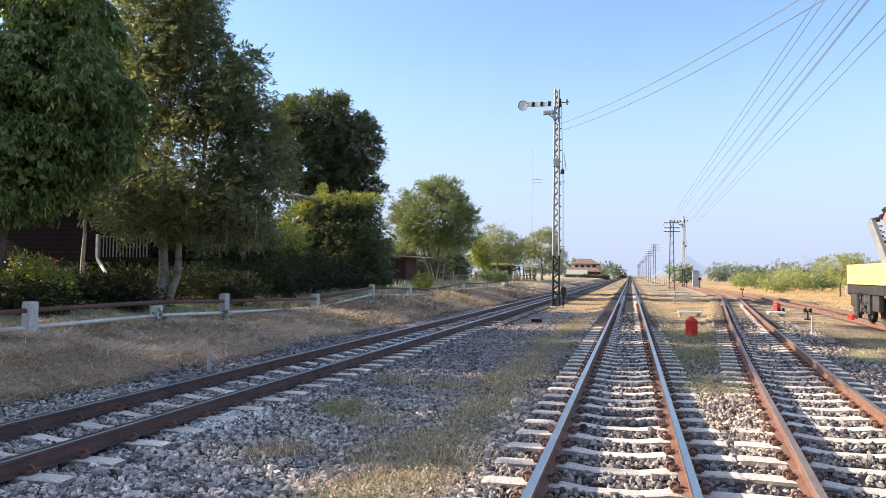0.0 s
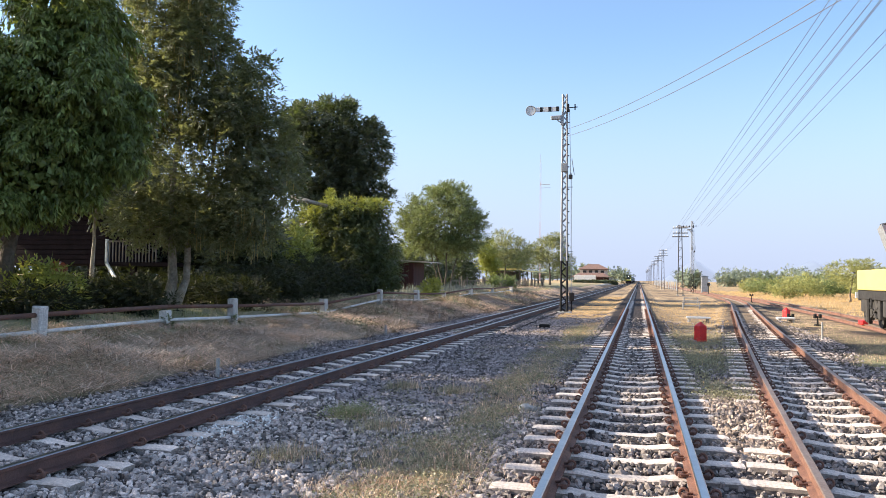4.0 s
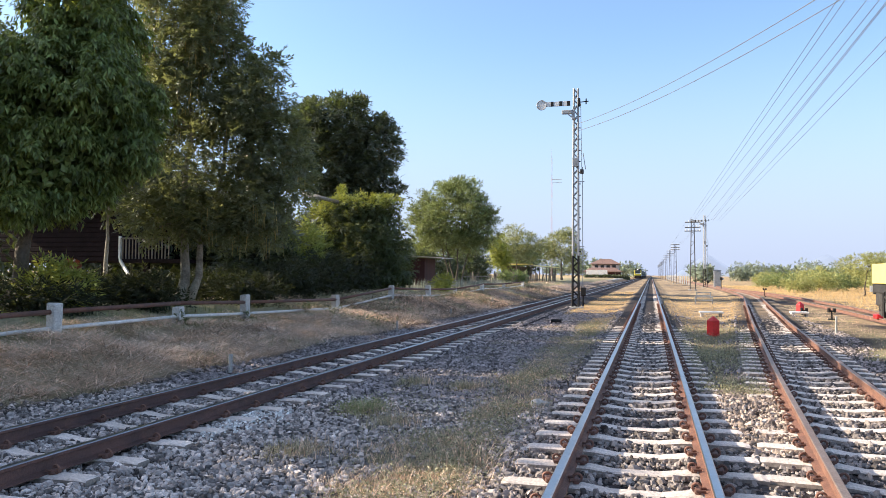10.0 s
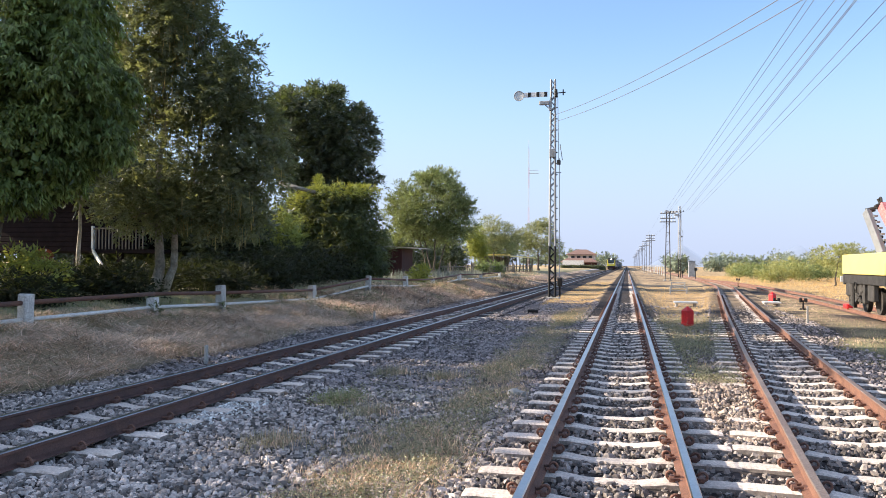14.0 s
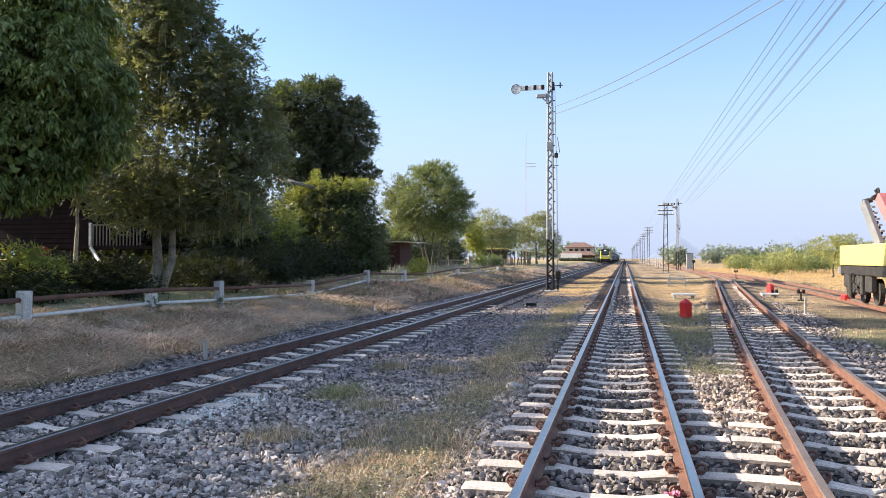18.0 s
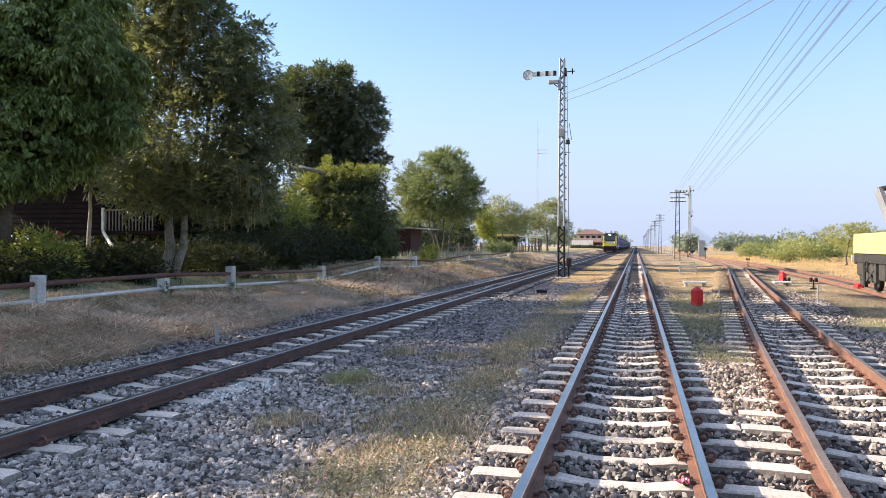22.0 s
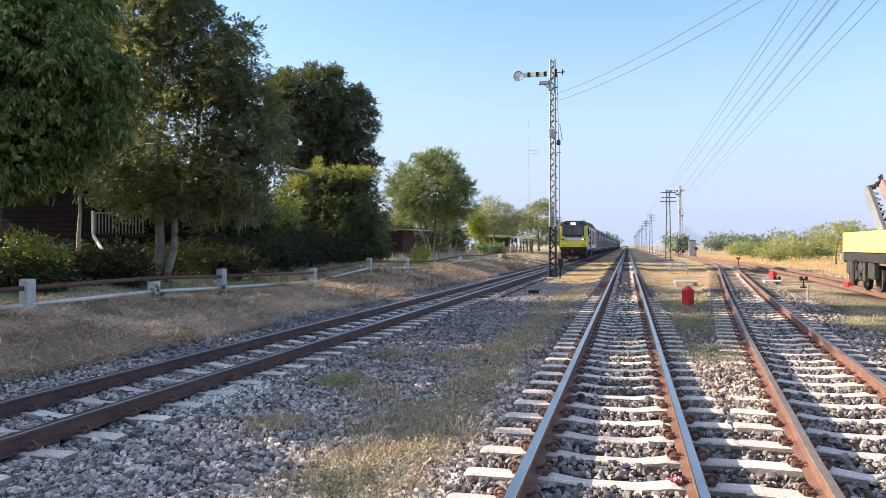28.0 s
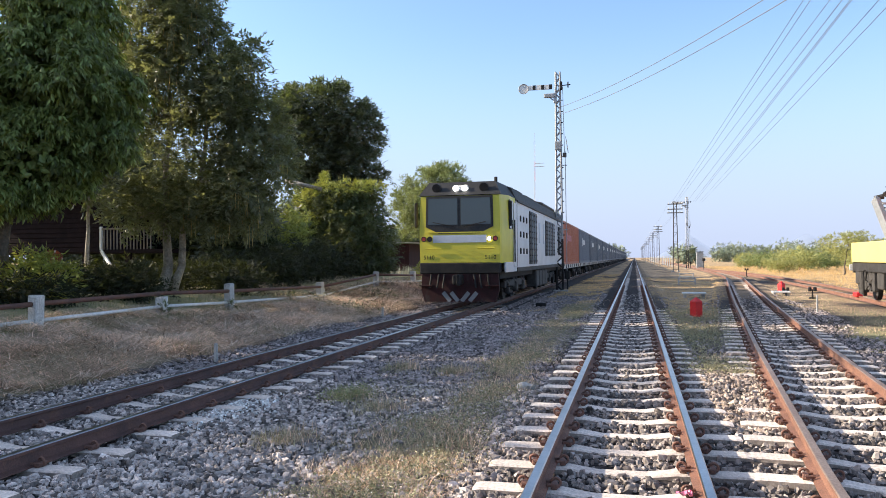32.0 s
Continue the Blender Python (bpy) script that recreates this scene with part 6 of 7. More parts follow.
def station():
    s = thing("station_building", (-14.5, 280, 0.1), "two-storey cream station with brown hipped roofs", "station")
    part("wall", box(BM(), (-1.5, 4, 3.0), (11, 9, 6.0)), M_CREAM, s, "cream upper storey wall")
    def hipped(x0, x1, y0, y1, z0, z1, inset):
        bm = BM()
        eave = [bm.verts.new((x, y, z0)) for x, y in ((x0, y0), (x1, y0), (x1, y1), (x0, y1))]
        under = [bm.verts.new((x, y, z0 - 0.18)) for x, y in ((x0, y0), (x1, y0), (x1, y1), (x0, y1))]
        ra, rb = bm.verts.new((x0 + inset, (y0 + y1) / 2, z1)), bm.verts.new((x1 - inset, (y0 + y1) / 2, z1))
        for f in ((eave[0], eave[1], rb, ra), (eave[1], eave[2], rb), (eave[2], eave[3], ra, rb), (eave[3], eave[0], ra), under[::-1]):
            bm.faces.new(f)
        for k in range(4):
            bm.faces.new((under[k], under[(k + 1) % 4], eave[(k + 1) % 4], eave[k]))
        return bm
    part("roof", hipped(-7.8, 4.8, -1.5, 9.5, 6.3, 8.4, 4.2), M_ROOFTILE, s)
    part("lower_roof", hipped(-10.0, 5.6, -7.0, -0.6, 3.1, 4.7, 3.0), M_ROOFTILE, s)
    for k in range(6):
        part("post", box(BM(), (-9 + k * 3, -6.4, 1.5), (0.25, 0.25, 3.0)), M_WOOD, s)
    for k in range(4):
        w = part("window", box(BM(), (-5 + k * 2.4, -0.53, 5.2), (1.4, 0.12, 1.0)), M_LOCODARK, s)
    # dark hut red here paints the shade under the lower roof
    part("wall", box(BM(), (-1.5, -3, 1.4), (13, 5, 2.8)), M_HUTRED, s, "ground floor wall, shade put into its dark colour")
    s.scale = (0.86, 0.86, 0.86)
    b = thing("station_nameboard", (-17.5, 262, 0.1), "large white blank station nameboard on two posts", "sign")
    part("board", box(BM(), (0, 0, 2.0), (7.0, 0.12, 2.2), 0.02), M_WHITE, b)
    for dx in (-2.5, 2.5):
        part("post", box(BM(), (dx, 0.1, 0.8), (0.2, 0.2, 1.8)), M_WHITE, b)
    h = thing("clipped_hedge", (-13.5, 250, 0), "low clipped hedge before the station", "hedge")
    p = np.stack([RNG.uniform(-7, 7, 4000), RNG.uniform(-1, 1, 4000), RNG.uniform(0, 1.6, 4000)], 1)
    V, F = leaf_arrays(p, RNG.normal(0, 0.6, p.shape), 0.5, 0.25, 0.2, RNG)
    fast("foliage", V, F, M_LEAF_DARK, h)
    p = thing("platform", (-12.0, 215, 0.0), "low concrete station platform along the track", "platform")
    part("slab", box(BM(), (-1.0, 45, 0.2), (9.0, 190, 0.5), 0.05), M_CONCRETE_OLD, p)
    m = thing("radio_mast", (-43.7, 350, 0.9), "thin red and white lattice radio mast", "mast")
    for k in range(6):
        z0, z1 = k * 9.0, (k + 1) * 9.0
        bm = BM()
        for a in range(3):
            dx, dy = 0.35 * math.cos(a * 2.1), 0.35 * math.sin(a * 2.1)
            bar(bm, (dx, dy, z0), (dx, dy, z1), 0.06, 0.06)
        for j in range(9):
            bar(bm, (-0.35, 0, z0 + j), (0.35, 0, z0 + j + 1), 0.06, 0.06)
        part("section", bm, (M_MASTRED, M_WHITE)[k % 2], m)
    bm = BM()
    rod(bm, (0, 0, 54), (0, 0, 58), 0.06)
    for z in (44, 42.5):
        rod(bm, (0, 0, z), (4.5, 0, z), 0.1)
    part("aerial", bm, M_IRON, m)


station()


# ---- crane wagon on the siding ----
def crane_wagon():
    y0 = 27.2
    ang = math.degrees(math.atan2(float(siding_x(28) - siding_x(18)), 10))
    w = thing("crane_wagon", pose(float(siding_x(y0)), y0, RAIL_H, 0, 0, -ang), "yellow rail crane wagon parked on the siding", "rail wagon")
    # far end at local y = 0, the wagon runs towards -y
    bm = box(BM(), (0, -6.0, 1.50), (2.3, 12.0, 0.62), 0.02)
    body = part("body", bm, M_WAGONYELLOW, w, "faded yellow side plates")
    part("sole_bar", box(BM(), (0, -6.0, 1.04), (2.2, 11.9, 0.28), 0.02), M_GREYMACH, w)
    part("buffer_beam", box(BM(), (0, 0.05, 1.02), (2.2, 0.14, 0.34), 0.02), M_GREYMACH, w)
    for cy in (-1.3, -10.6):
        bm = BM()
        for sx in (-1, 1):
            box(bm, (sx * 0.9, cy, 0.5), (0.12, 1.7, 0.2), 0.03)
            for dy in (-0.75, 0, 0.75):
                box(bm, (sx * 0.95, cy + dy, 0.6), (0.16, 0.34, 0.5), 0.04)
        for dy in (-0.2, 0.2):
            rod(bm, (-0.9, cy + dy, 0.8), (-0.97, cy + dy, 0.35), 0.07)
        bogie = part("bogie", bm, M_GEAR, w)
        for dy in (-0.75, 0.75):
            bm = BM()
            for sx in (-1, 1):
                rod(bm, (sx * 0.47, cy + dy, 0.40), (sx * 0.6, cy + dy, 0.40), 0.4, seg=24)
            rod(bm, (-0.6, cy + dy, 0.4), (0.6, cy + dy, 0.4), 0.07)
            part("wheelset", bm, M_GEAR, bogie)
    for k, (dy, w1, hh) in enumerate(((-0.42, 0.5, 0.42), (-0.98, 0.16, 0.66), (-1.34, 0.12, 0.5), (-1.75, 0.3, 0.36), (-2.25, 0.14, 0.6), (-2.9, 0.6, 0.5))):
        part("hanger", box(BM(), (-1.0 + 0.03 * (k % 2), dy, 0.92 - hh / 2), (0.16, w1, hh), 0.03), M_GEAR, w)
    for a, b, u, v in (((-0.98, -0.12, 0.92), (-0.98, -0.42, 0.22), 0.1, 0.06), ((-0.98, -0.42, 0.3), (-0.98, -0.95, 0.2), 0.1, 0.1), ((-1.03, -1.1, 0.8), (-1.03, -1.9, 0.35), 0.04, 0.05), ((-1.03, -1.2, 0.35), (-1.03, -2.1, 0.75), 0.04, 0.05)):
        part("brake_rod", bar(BM(), a, b, u, v), M_GEAR, w)
    part("brake_cylinder", rod(BM(), (-1.06, -1.0, 0.9), (-1.06, -1.0, 0.2), 0.07), M_GEAR, w)
    for dx in (-1.12, -0.9):
        bm = BM()
        ring(bm, (dx, -1.5, 0.8), 0.16, 0.015, "x", 14, 5)
        part("hose", bm, M_BLACKIRON, w)
    part("tail_board", box(BM(), (-1.0, 0.15, 1.02), (0.35, 0.04, 0.2), 0.01), M_WHITE, w)
    # folded jib
    bm = BM()
    bar(bm, (-0.3, -1.3, 1.8), (-0.52, -0.35, 3.2), 0.16, 0.30, 0.02)
    for k in range(7):
        a = Vector((-0.25, -1.2, 1.8)).lerp(Vector((-0.47, -0.3, 3.15)), k / 7)
        box(bm, (a.x + 0.1, a.y - 0.25, a.z + 0.06), (0.1, 0.12, 0.06))
    arm = part("support_arm", bm, M_CRANEGREY, w)
    for k in range(8):
        a = Vector((-0.15, -1.3, 1.85)).lerp(Vector((-0.37, -0.35, 3.2)), k / 8)
        part("slot", box(BM(), (a.x, a.y + 0.02, a.z), (0.09, 0.05, 0.09), 0.02), M_BLACKIRON, arm)
    bm = BM()
    bar(bm, (0.15, -2.0, 1.8), (-0.1, -0.55, 3.35), 0.24, 0.34, 0.02)
    part("jib", bm, M_CRANEPINK, w, "faded red jib")
    part("jib", bar(BM(), (0.6, -1.7, 1.9), (0.34, -0.4, 3.85), 0.2, 0.3, 0.03), M_CRANEPINK, w, "faded red upper jib section")
    part("ram", rod(BM(), (0.42, -1.3, 1.85), (0.2, -0.35, 3.6), 0.05, seg=10), M_GREYMACH, w)
    bm = BM()
    rod(bm, (-0.55, -0.42, 3.2), (-0.30, -0.42, 3.26), 0.08, seg=12)
    ring(bm, (-0.13, -0.4, 3.52), 0.10, 0.035, "x", 14, 6)
    bar(bm, (-0.3, -0.45, 3.3), (-0.05, -0.45, 3.42), 0.14, 0.16, 0.03)
    rod(bm, (-0.12, -0.45, 3.4), (-0.2, -0.42, 3.58), 0.05, seg=8)
    part("jib_head", bm, M_GREYMACH, w)
    c = thing("wheel_chock", (float(siding_x(29.3)) - 0.55, 29.3, RAIL_H), "red painted wheel stop clamped on the rail", "wheel stop")
    part("stop", box(BM(), (0, 0, 0.05), (0.22, 0.45, 0.16), 0.03), M_RED, c)


crane_wagon()


# ---- the train ----
def bogie(parent, cy, half, r, axles, material, wheels):
    b = part("bogie_frame", BM_bogie(cy, half, r, axles), material, parent)
    for dy in axles:
        bm = BM()
        for sx in (-1, 1):
            rod(bm, (sx * 0.48, 0, 0), (sx * 0.61, 0, 0), r, seg=24)
            rod(bm, (sx * 0.61, 0, 0), (sx * 0.63, 0, 0), r * 0.55, r * 0.4, seg=16)
            for k in range(4):
                a = k * math.pi / 2
                rod(bm, (sx * 0.62, math.cos(a) * r * 0.75, math.sin(a) * r * 0.75), (sx * 0.64, math.cos(a) * r * 0.75, math.sin(a) * r * 0.75), 0.04, seg=6)
        rod(bm, (-0.6, 0, 0), (0.6, 0, 0), 0.08)
        w = part("wheelset", bm, M_GREYMACH, parent)
        w.location = (0, cy + dy, r)
        wheels.append((w, (0, cy + dy, r), r))


def BM_bogie(cy, half, r, axles):
    bm = BM()
    for sx in (-1, 1):
        box(bm, (sx * 0.95, cy, r + 0.12), (0.14, half * 2, 0.24), 0.03)
        for dy in axles:
            box(bm, (sx * 1.0, cy + dy, r), (0.16, 0.34, 0.36), 0.04)
            rod(bm, (sx * 0.95, cy + dy + 0.3, r + 0.05), (sx * 0.95, cy + dy + 0.3, r + 0.42), 0.08)
            rod(bm, (sx * 0.95, cy + dy - 0.3, r + 0.05), (sx * 0.95, cy + dy - 0.3, r + 0.42), 0.08)
    box(bm, (0, cy, r + 0.2), (1.8, 0.5, 0.2), 0.03)
    return bm


TRAIN_WHEELS = []


def text_part(name, body, size, m, material, parent, label=""):
    cu = bpy.data.curves.new(name, "FONT")
    cu.body, cu.size, cu.extrude, cu.align_x, cu.align_y = body, size, 0.004, "CENTER", "CENTER"
    tmp = bpy.data.objects.new(name, cu)
    me = bpy.data.meshes.new_from_object(tmp)
    bpy.data.objects.remove(tmp)
    ob = link_mesh(name, me, material, parent, label)
    ob.matrix_basis = m
    return ob


def locomotive():
    """Front face at local y = 0, facing -y; rail top at z = 0; 19.3 m long."""
    L, W = 19.3, 1.36
    t = thing("locomotive", (LEFT_X, 400, RAIL_H), "yellow, white and charcoal diesel locomotive hauling containers", "locomotive")
    # cab shell, tapering to the front
    bm = BM()
    secs = [(0.0, 1.22, 1.30, 3.28), (0.12, 1.25, 1.28, 3.30), (1.0, W, 1.28, 3.32), (2.2, W, 1.28, 3.32)]
    rows = []
    for y, w, z0, z1 in secs:
        rows.append([bm.verts.new(p) for p in ((-w + 0.02, y, z0), (-w, y, z0 + 0.5), (-w, y, 2.3), (-w + 0.03, y + 0.05 * (y < 0.5), z1), (w - 0.03, y + 0.05 * (y < 0.5), z1), (w, y, 2.3), (w, y, z0 + 0.5), (w - 0.02, y, z0))])
    for p, q in zip(rows, rows[1:]):
        for j in range(8):
            bm.faces.new((p[j], q[j], q[(j + 1) % 8], p[(j + 1) % 8]))
    bm.faces.new(rows[0])
    bm.faces.new(rows[-1][::-1])
    bmesh.ops.recalc_face_normals(bm, faces=bm.faces)
    cab = part("cab", bm, M_YELLOW, t, "yellow cab front")
    # charcoal brow above the windscreen
    bm = BM()
    a = [(-1.24, 0.02, 3.30), (1.24, 0.02, 3.30), (1.02, 0.42, 3.72), (-1.02, 0.42, 3.72), (-1.34, 2.2, 3.32), (1.34, 2.2, 3.32), (1.05, 2.2, 3.74), (-1.05, 2.2, 3.74)]
    v = [bm.verts.new(p) for p in a]
    for f in ((0, 1, 2, 3), (4, 5, 6, 7), (0, 4, 7, 3), (1, 5, 6, 2), (3, 2, 6, 7), (0, 1, 5, 4)):
        bm.faces.new([v[i] for i in f])
    bmesh.ops.recalc_face_normals(bm, faces=bm.faces)
    brow = part("brow", bm, M_LOCODARK, cab, "charcoal brow with twin headlamps")
    for dx in (-0.13, 0.13):
        bm = BM()
        bmesh.ops.create_uvsphere(bm, u_segments=16, v_segments=8, radius=0.085)
        o = part("headlamp", bm, M_LAMP, t, "lit white headlamp", True)
        o.matrix_basis = pose(dx, 0.17, 3.50)
    bm = box(BM(), (0, 0.19, 3.50), (0.5, 0.1, 0.22), 0.06)
    part("lamp_housing", bm, M_WHITE, t)
    for dx in (-0.72, 0.72):
        bm = rod(BM(), (dx, 0.10, 3.52), (dx, 0.24, 3.54), 0.13, seg=20)
        part("horn_grille", bm, M_BLACKIRON, t)
    bm = rod(BM(), (1.0, 0.6, 3.7), (1.0, 0.6, 3.86), 0.05)
    part("horn", bm, M_BLACKIRON, t)
    # windscreen surround and panes
    bm = BM()
    prism(bm, [(-1.0, 3.27), (1.0, 3.27), (1.02, 2.36), (0.62, 2.16), (-0.62, 2.16), (-1.02, 2.36)], -0.02, 0.06)
    part("windscreen_surround", bm, M_LOCODARK, cab, "charcoal windscreen surround")
    for s in (-1, 1):
        bm = BM()
        prism(bm, [(s * 0.05, 3.2), (s * 0.93, 3.2), (s * 0.95, 2.42), (s * 0.05, 2.42)], -0.028, 0.0)
        part("windscreen", bm, M_GLASS, cab)
        part("wiper", bar(BM(), (s * 0.15, -0.04, 2.36), (s * 0.8, -0.04, 2.5), 0.02, 0.02), M_BLACKIRON, cab)
        part("handrail", rod(BM(), (s * 0.55, -0.05, 1.72), (s * 1.05, -0.05, 1.72), 0.015), M_YELLOW, cab)
        text_part("fleet_number", "5110", 0.17, pose(s * 0.93, -0.012, 1.45, 90), M_BLACKIRON, cab, "black painted fleet number")
        for dx, m in ((1.08, M_TAIL), (0.90, M_LAMP if s > 0 else M_GREYMACH)):
            bm = rod(BM(), (s * dx, -0.04, 2.0), (s * dx, 0.02, 2.0), 0.062, seg=20)
            part("marker_lamp", bm, m, cab)
            bm = BM()
            ring(bm, (s * dx, -0.04, 2.0), 0.068, 0.014, "y", 18, 5)
            part("lamp_rim", bm, M_BLACKIRON, cab)
    part("silver_band", box(BM(), (0, -0.006, 2.0), (1.62, 0.02, 0.22)), M_SILVER, cab)
    part("band_ridge", box(BM(), (0, -0.01, 2.19), (1.9, 0.03, 0.03)), M_YELLOW, cab)
    # buffer beam, plough and coupler
    part("buffer_beam", box(BM(), (0, 0.10, 1.13), (2.44, 0.3, 0.32), 0.03), M_BLACKIRON, t)
    bm = BM()
    prism(bm, [(-1.15, 0.98), (1.15, 0.98), (1.18, 0.5), (1.08, 0.14), (-1.08, 0.14), (-1.18, 0.5)], 0.0, 0.12)
    plough = part("plough_plate", bm, M_MAROON, t, "maroon plough plate with pale chevrons")
    for s in (-1, 1):
        for k in range(2):
            x0 = s * (0.05 + 0.24 * k)
            part("chevron", bar(BM(), (x0, -0.008, 0.16), (x0 + s * 0.22, -0.008, 0.42), 0.012, 0.12), M_CRANEGREY, plough)
        bm = BM()
        for k, x in enumerate((0.45, 0.62, 0.85)):
            rod(bm, (s * x, -0.06, 0.95), (s * (x + 0.05), -0.10, 0.55), 0.03, seg=6)
        part("air_hose", bm, M_BLACKIRON, plough)
        part("buffer_step", box(BM(), (s * 1.0, -0.08, 0.62), (0.4, 0.2, 0.04), 0.008), M_MAROON, plough)
    bm = box(BM(), (0, -0.25, 0.80), (0.26, 0.5, 0.30), 0.05)
    box(bm, (0.08, -0.5, 0.8), (0.14, 0.2, 0.34), 0.04)
    part("coupler", bm, M_BLACKIRON, t)
    # long hood body behind the cab
    bm = BM()
    prism(bm, [(-W, 1.0), (W, 1.0), (W, 3.25), (-W, 3.25)], 2.2, L - 0.3)
    body = part("body", bm, M_LOCOWHITE, t, "dusty white body side")
    part("cab_side", box(BM(), (W - 0.02, 1.2, 1.15), (0.05, 2.1, 0.3)), M_LOCOWHITE, t)
    bm = BM()
    prism(bm, [(-W - 0.02, 3.25), (W + 0.02, 3.25), (W - 0.16, 3.66), (0.8, 3.84), (-0.8, 3.84), (-W + 0.16, 3.66)], 2.2, L - 0.3)
    roof = part("roof", bm, M_GREYMACH, t, "dark grey sloping roof")
    part("gutter", box(BM(), (W + 0.03, 10.6, 3.25), (0.05, 16.6, 0.06)), M_LOCODARK, t)
    for s in (-1, 1):
        for y, dy in ((4.0, 1.2), (7.2, 2.2)):
            o = part("roof_hatch", box(BM(), (0, 0, 0), (0.45, dy, 0.04), 0.01), M_LOCODARK, roof)
            o.matrix_basis = pose(s * 0.97, y, 3.76, 0, s * 20)
        for k in range(14):
            o = part("roof_rib", box(BM(), (0, 0, 0), (0.5, 0.05, 0.05)), M_LOCODARK, roof)
            o.matrix_basis = pose(s * 0.93, 2.8 + k * 1.1, 3.77, 0, s * 20)
        o = part("radiator_cowl", box(BM(), (0, 0, 0), (0.9, 5.0, 0.34), 0.05), M_LOCODARK, roof)
        o.matrix_basis = pose(s * 0.72, 13.6, 3.74, 0, s * 12)
        side = s * (W + 0.012)
        # cab door, side window, mirror
        part("cab_door", box(BM(), (side, 1.9, 2.15), (0.03, 0.62, 2.0), 0.01), M_LOCOWHITE, t)
        part("door_seam", box(BM(), (side + s * 0.004, 2.23, 2.15), (0.03, 0.03, 2.0)), M_LOCODARK, t)
        part("side_window", box(BM(), (s * (W - 0.0), 1.15, 2.75), (0.04, 0.6, 0.9), 0.02), M_GLASS, cab)
        part("mirror", box(BM(), (s * 1.45, 0.45, 2.75), (0.1, 0.06, 0.75), 0.02), M_BLACKIRON, t)
        part("grab_rail", rod(BM(), (s * (W + 0.06), 1.52, 1.3), (s * (W + 0.06), 1.52, 2.6), 0.02), M_BLACKIRON, t)
        for k in range(3):
            for z in (1.65, 2.2, 2.72):
                part("porthole", box(BM(), (side, 3.1 + k * 0.75, z), (0.03, 0.22, 0.2), 0.02), M_BLACKIRON, body)
        for y, dy, z, dz in ((6.3, 2.0, 2.15, 1.9), (12.2, 3.6, 2.25, 1.5), (16.6, 1.2, 2.25, 1.4)):
            lv = part("louvre_panel", box(BM(), (side, y, z), (0.04, dy, dz), 0.01), M_LOCODARK, body)
            n = 9
            for k in range(n):
                part("slat", box(BM(), (side + s * 0.025, y, z - dz / 2 + (k + 0.5) * dz / n), (0.03, dy - 0.1, 0.05)), M_BLACKIRON, lv)
            for k in range(1, int(dy / 0.9) + 1):
                part("mullion", box(BM(), (side + s * 0.03, y - dy / 2 + k * dy / (int(dy / 0.9) + 1), z), (0.04, 0.03, dz)), M_SILVER, lv)
        for y in (8.4, 9.8):
            part("side_door", box(BM(), (side, y, 2.4), (0.025, 0.5, 0.8), 0.02), M_SILVER, body)
        part("sill", box(BM(), (s * W, 10.8, 1.05), (0.06, 17.0, 0.14), 0.01), M_GREYMACH, t)
        for k, y in enumerate((8.2, 9.2, 10.2, 11.2)):
            part("fuel_tank_box", box(BM(), (s * 1.1, y, 0.62), (0.4, 0.9, 0.66), 0.04), M_GREYMACH, t)
        for k in range(4):
            part("cab_step", box(BM(), (s * 1.22, 1.9, 0.3 + k * 0.24), (0.2, 0.5, 0.03)), M_BLACKIRON, t)
    part("underframe", box(BM(), (0, L / 2, 0.92), (2.3, L - 0.6, 0.24), 0.02), M_BLACKIRON, t)
    for cy in (4.2, 15.0):
        bogie(t, cy, 2.3, 0.46, (-1.7, 0.0, 1.7), M_GREYMACH, TRAIN_WHEELS)
    return t


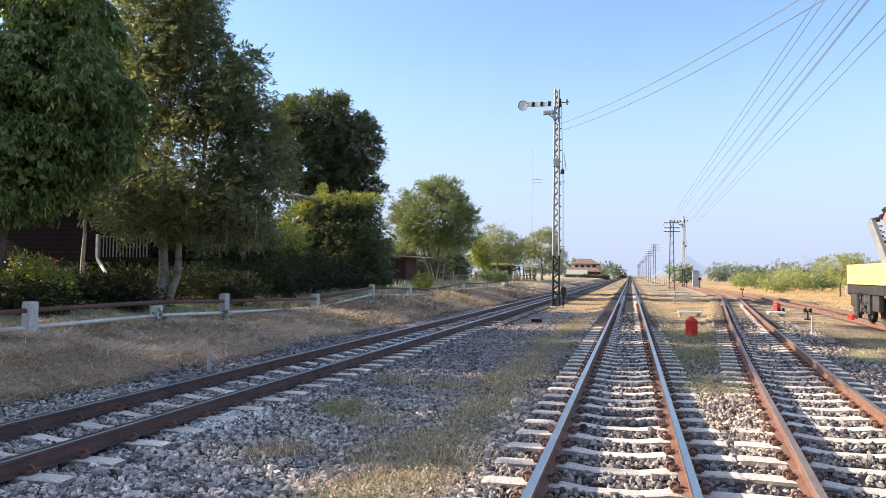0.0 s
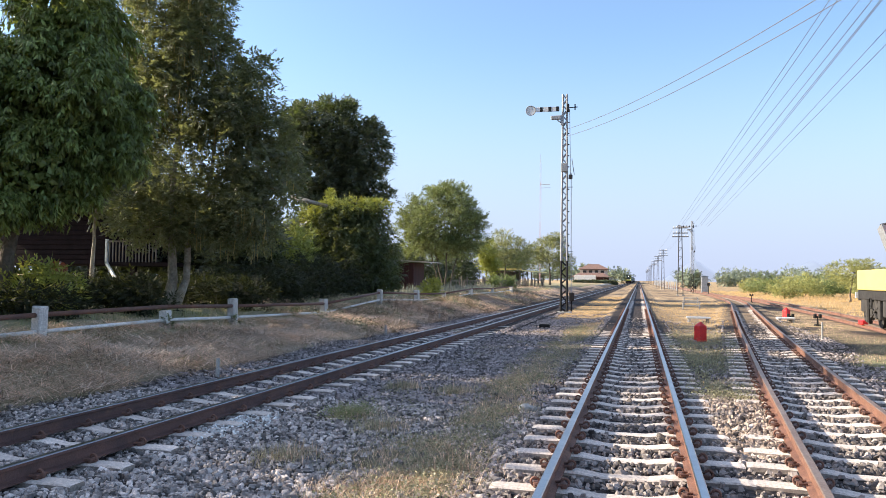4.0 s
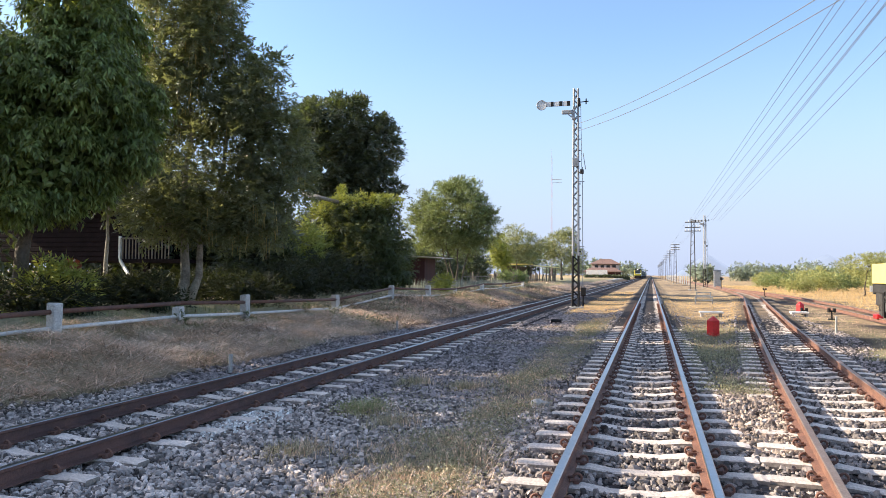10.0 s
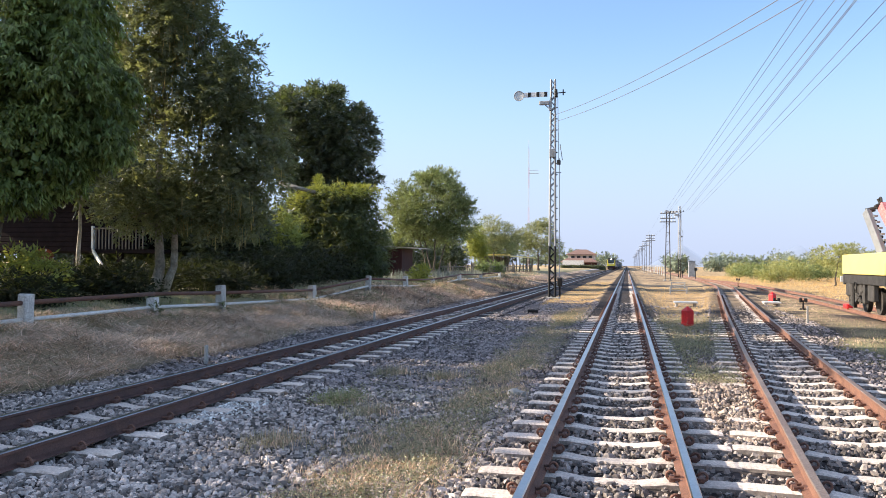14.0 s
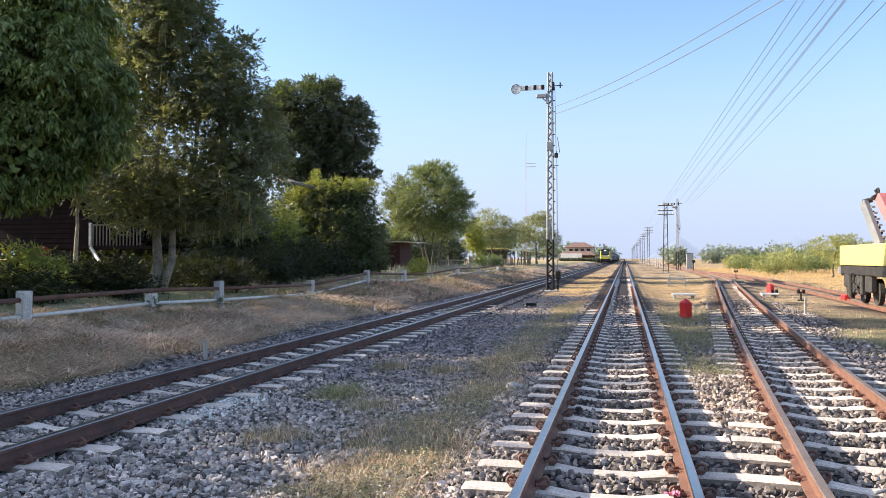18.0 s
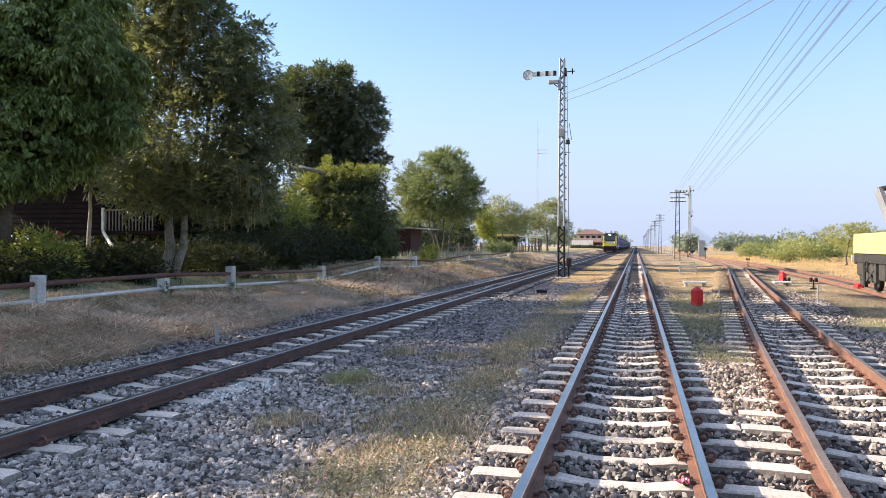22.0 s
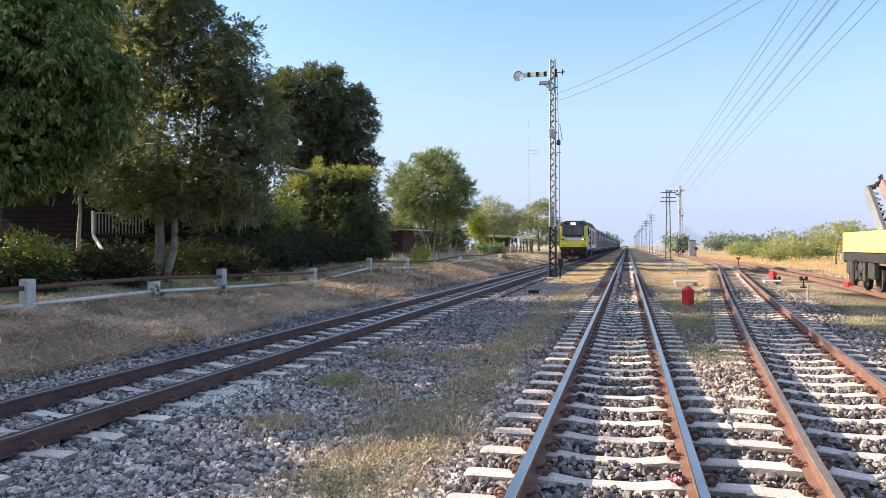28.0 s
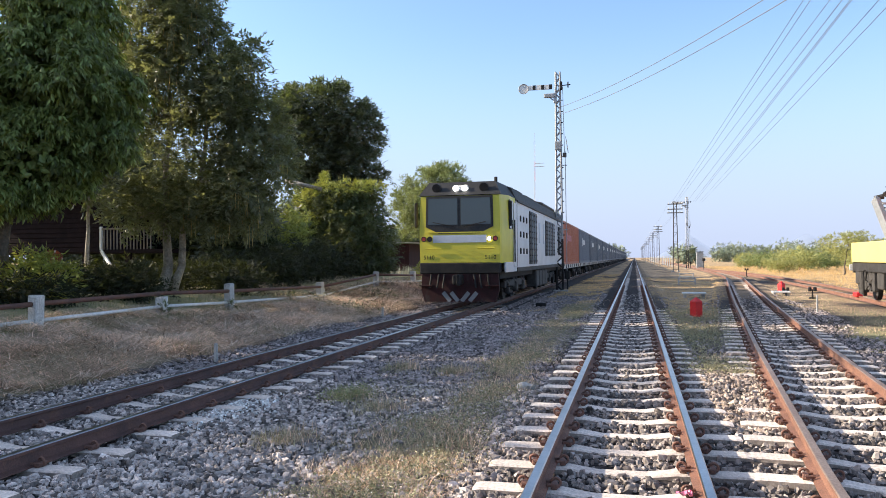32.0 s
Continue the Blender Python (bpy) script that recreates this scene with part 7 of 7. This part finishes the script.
def wagon_and_container(colour, label, first):
    """Both start at local y = 0 and run 12.6 m back."""
    w = thing("container_wagon", (LEFT_X, 500, RAIL_H), "low flat container wagon with pale side sills", "rail wagon", "container wagons of the train")
    part("deck", box(BM(), (0, 6.4, 0.98), (2.3, 12.6, 0.12), 0.01), M_DECK, w)
    for s in (-1, 1):
        part("side_sill", box(BM(), (s * 1.16, 6.4, 0.93), (0.06, 12.6, 0.26), 0.01), M_DECK, w)
        for k in range(8):
            part("stake_pocket", box(BM(), (s * 1.2, 0.8 + k * 1.6, 0.93), (0.06, 0.12, 0.2), 0.01), M_GREYMACH, w)
    part("centre_sill", box(BM(), (0, 6.4, 0.75), (0.5, 12.9, 0.34), 0.02), M_BLACKIRON, w)
    for cy in (1.9, 10.9):
        bogie(w, cy, 1.2, 0.40, (-0.8, 0.8), M_BLACKIRON, TRAIN_WHEELS if first else [])
    c = thing("shipping_container", (LEFT_X, 500, RAIL_H + 1.045), label, "container", "containers on the train")
    bm = BM()
    # corrugated sides, drawn as one loop of the plan
    n = 44
    L, W, H = 12.19, 1.22, 2.44
    y0 = 0.3
    for s in (-1, 1):
        pts = []
        for k in range(n):
            ya = y0 + 0.15 + (L - 0.3) * k / n
            d = (L - 0.3) / n
            pts += [(ya, 0.0), (ya + d * 0.35, 0.0), (ya + d * 0.5, 0.035), (ya + d * 0.85, 0.035)]
        pts.append((y0 + L - 0.15, 0.0))
        lo = [bm.verts.new((s * (W - 0.02 - e), y, 0.12)) for y, e in pts]
        hi = [bm.verts.new((s * (W - 0.02 - e), y, H - 0.1)) for y, e in pts]
        for k in range(len(pts) - 1):
            bm.faces.new((lo[k], lo[k + 1], hi[k + 1], hi[k]))
    box(bm, (0, y0 + L / 2, H - 0.06), (2 * W - 0.1, L - 0.1, 0.06))
    box(bm, (0, y0 + L / 2, 0.1), (2 * W - 0.1, L - 0.1, 0.1))
    box(bm, (0, y0 + 0.08, H / 2), (2 * W - 0.1, 0.08, H - 0.1))
    box(bm, (0, y0 + L - 0.08, H / 2), (2 * W - 0.1, 0.08, H - 0.1))
    part("corrugated_shell", bm, colour, c)
    bm = BM()
    for s in (-1, 1):
        for y in (y0 + 0.08, y0 + L - 0.08):
            box(bm, (s * (W - 0.07), y, H / 2), (0.15, 0.16, H), 0.01)
        box(bm, (s * (W - 0.05), y0 + L / 2, H - 0.06), (0.1, L, 0.12), 0.01)
        box(bm, (s * (W - 0.05), y0 + L / 2, 0.07), (0.1, L, 0.14), 0.01)
    part("frame", bm, colour, c)
    for k in range(6):
        part("marking", box(BM(), (W - 0.012, y0 + 3.0 + k * 0.55, 1.55), (0.012, 0.34, 0.36 if k else 0.6)), M_WHITE if colour is not M_ORANGE else M_CRANEPINK, c, "pale painted marking bar")
    return w, c


LOCO = locomotive()
TRAIN = [(LOCO, 0.0, RAIL_H)]
PITCH = 13.5
first_w, first_c = wagon_and_container(M_ORANGE, "orange corrugated shipping container on its wagon", True)
TRAIN += [(first_w, 19.9, RAIL_H), (first_c, 19.9, RAIL_H + 1.045)]
grey_w, grey_c = wagon_and_container(M_CONTGREY, "grey-blue corrugated shipping container on its wagon", True)
for k in range(24):
    w = grey_w if k == 0 else copy_thing(grey_w, pose(LEFT_X, 500, RAIL_H))
    c = grey_c if k == 0 else copy_thing(grey_c, pose(LEFT_X, 500, RAIL_H + 1.045))
    TRAIN += [(w, 19.9 + PITCH * (k + 1), RAIL_H), (c, 19.9 + PITCH * (k + 1), RAIL_H + 1.045)]

# seconds and distance of the locomotive's front along the line
FRONT = [(0, 432), (6, 358), (13, 270), (19, 193), (25, 113), (28, 73.8), (30, 47.2), (31, 34.5), (32, 22.1)]


def front_at(t):
    ts, ds = [r[0] for r in FRONT], [r[1] for r in FRONT]
    return float(np.interp(t, ts, ds))


def motions():
    for ob, back, z in TRAIN:
        walk(ob, [(t, pose(LEFT_X, d + back, z)) for t, d in FRONT])
    # wheels roll towards -y
    step = 2 / FPS
    for w, p, r in TRAIN_WHEELS:
        rows, t = [], 0.0
        while t < 32.0 + 1e-6:
            roll = (front_at(0) - front_at(t)) / r
            rows.append((t, pose(*p, math.degrees(roll) % 360)))
            t += step / 2
        walk(w, rows)


motions()
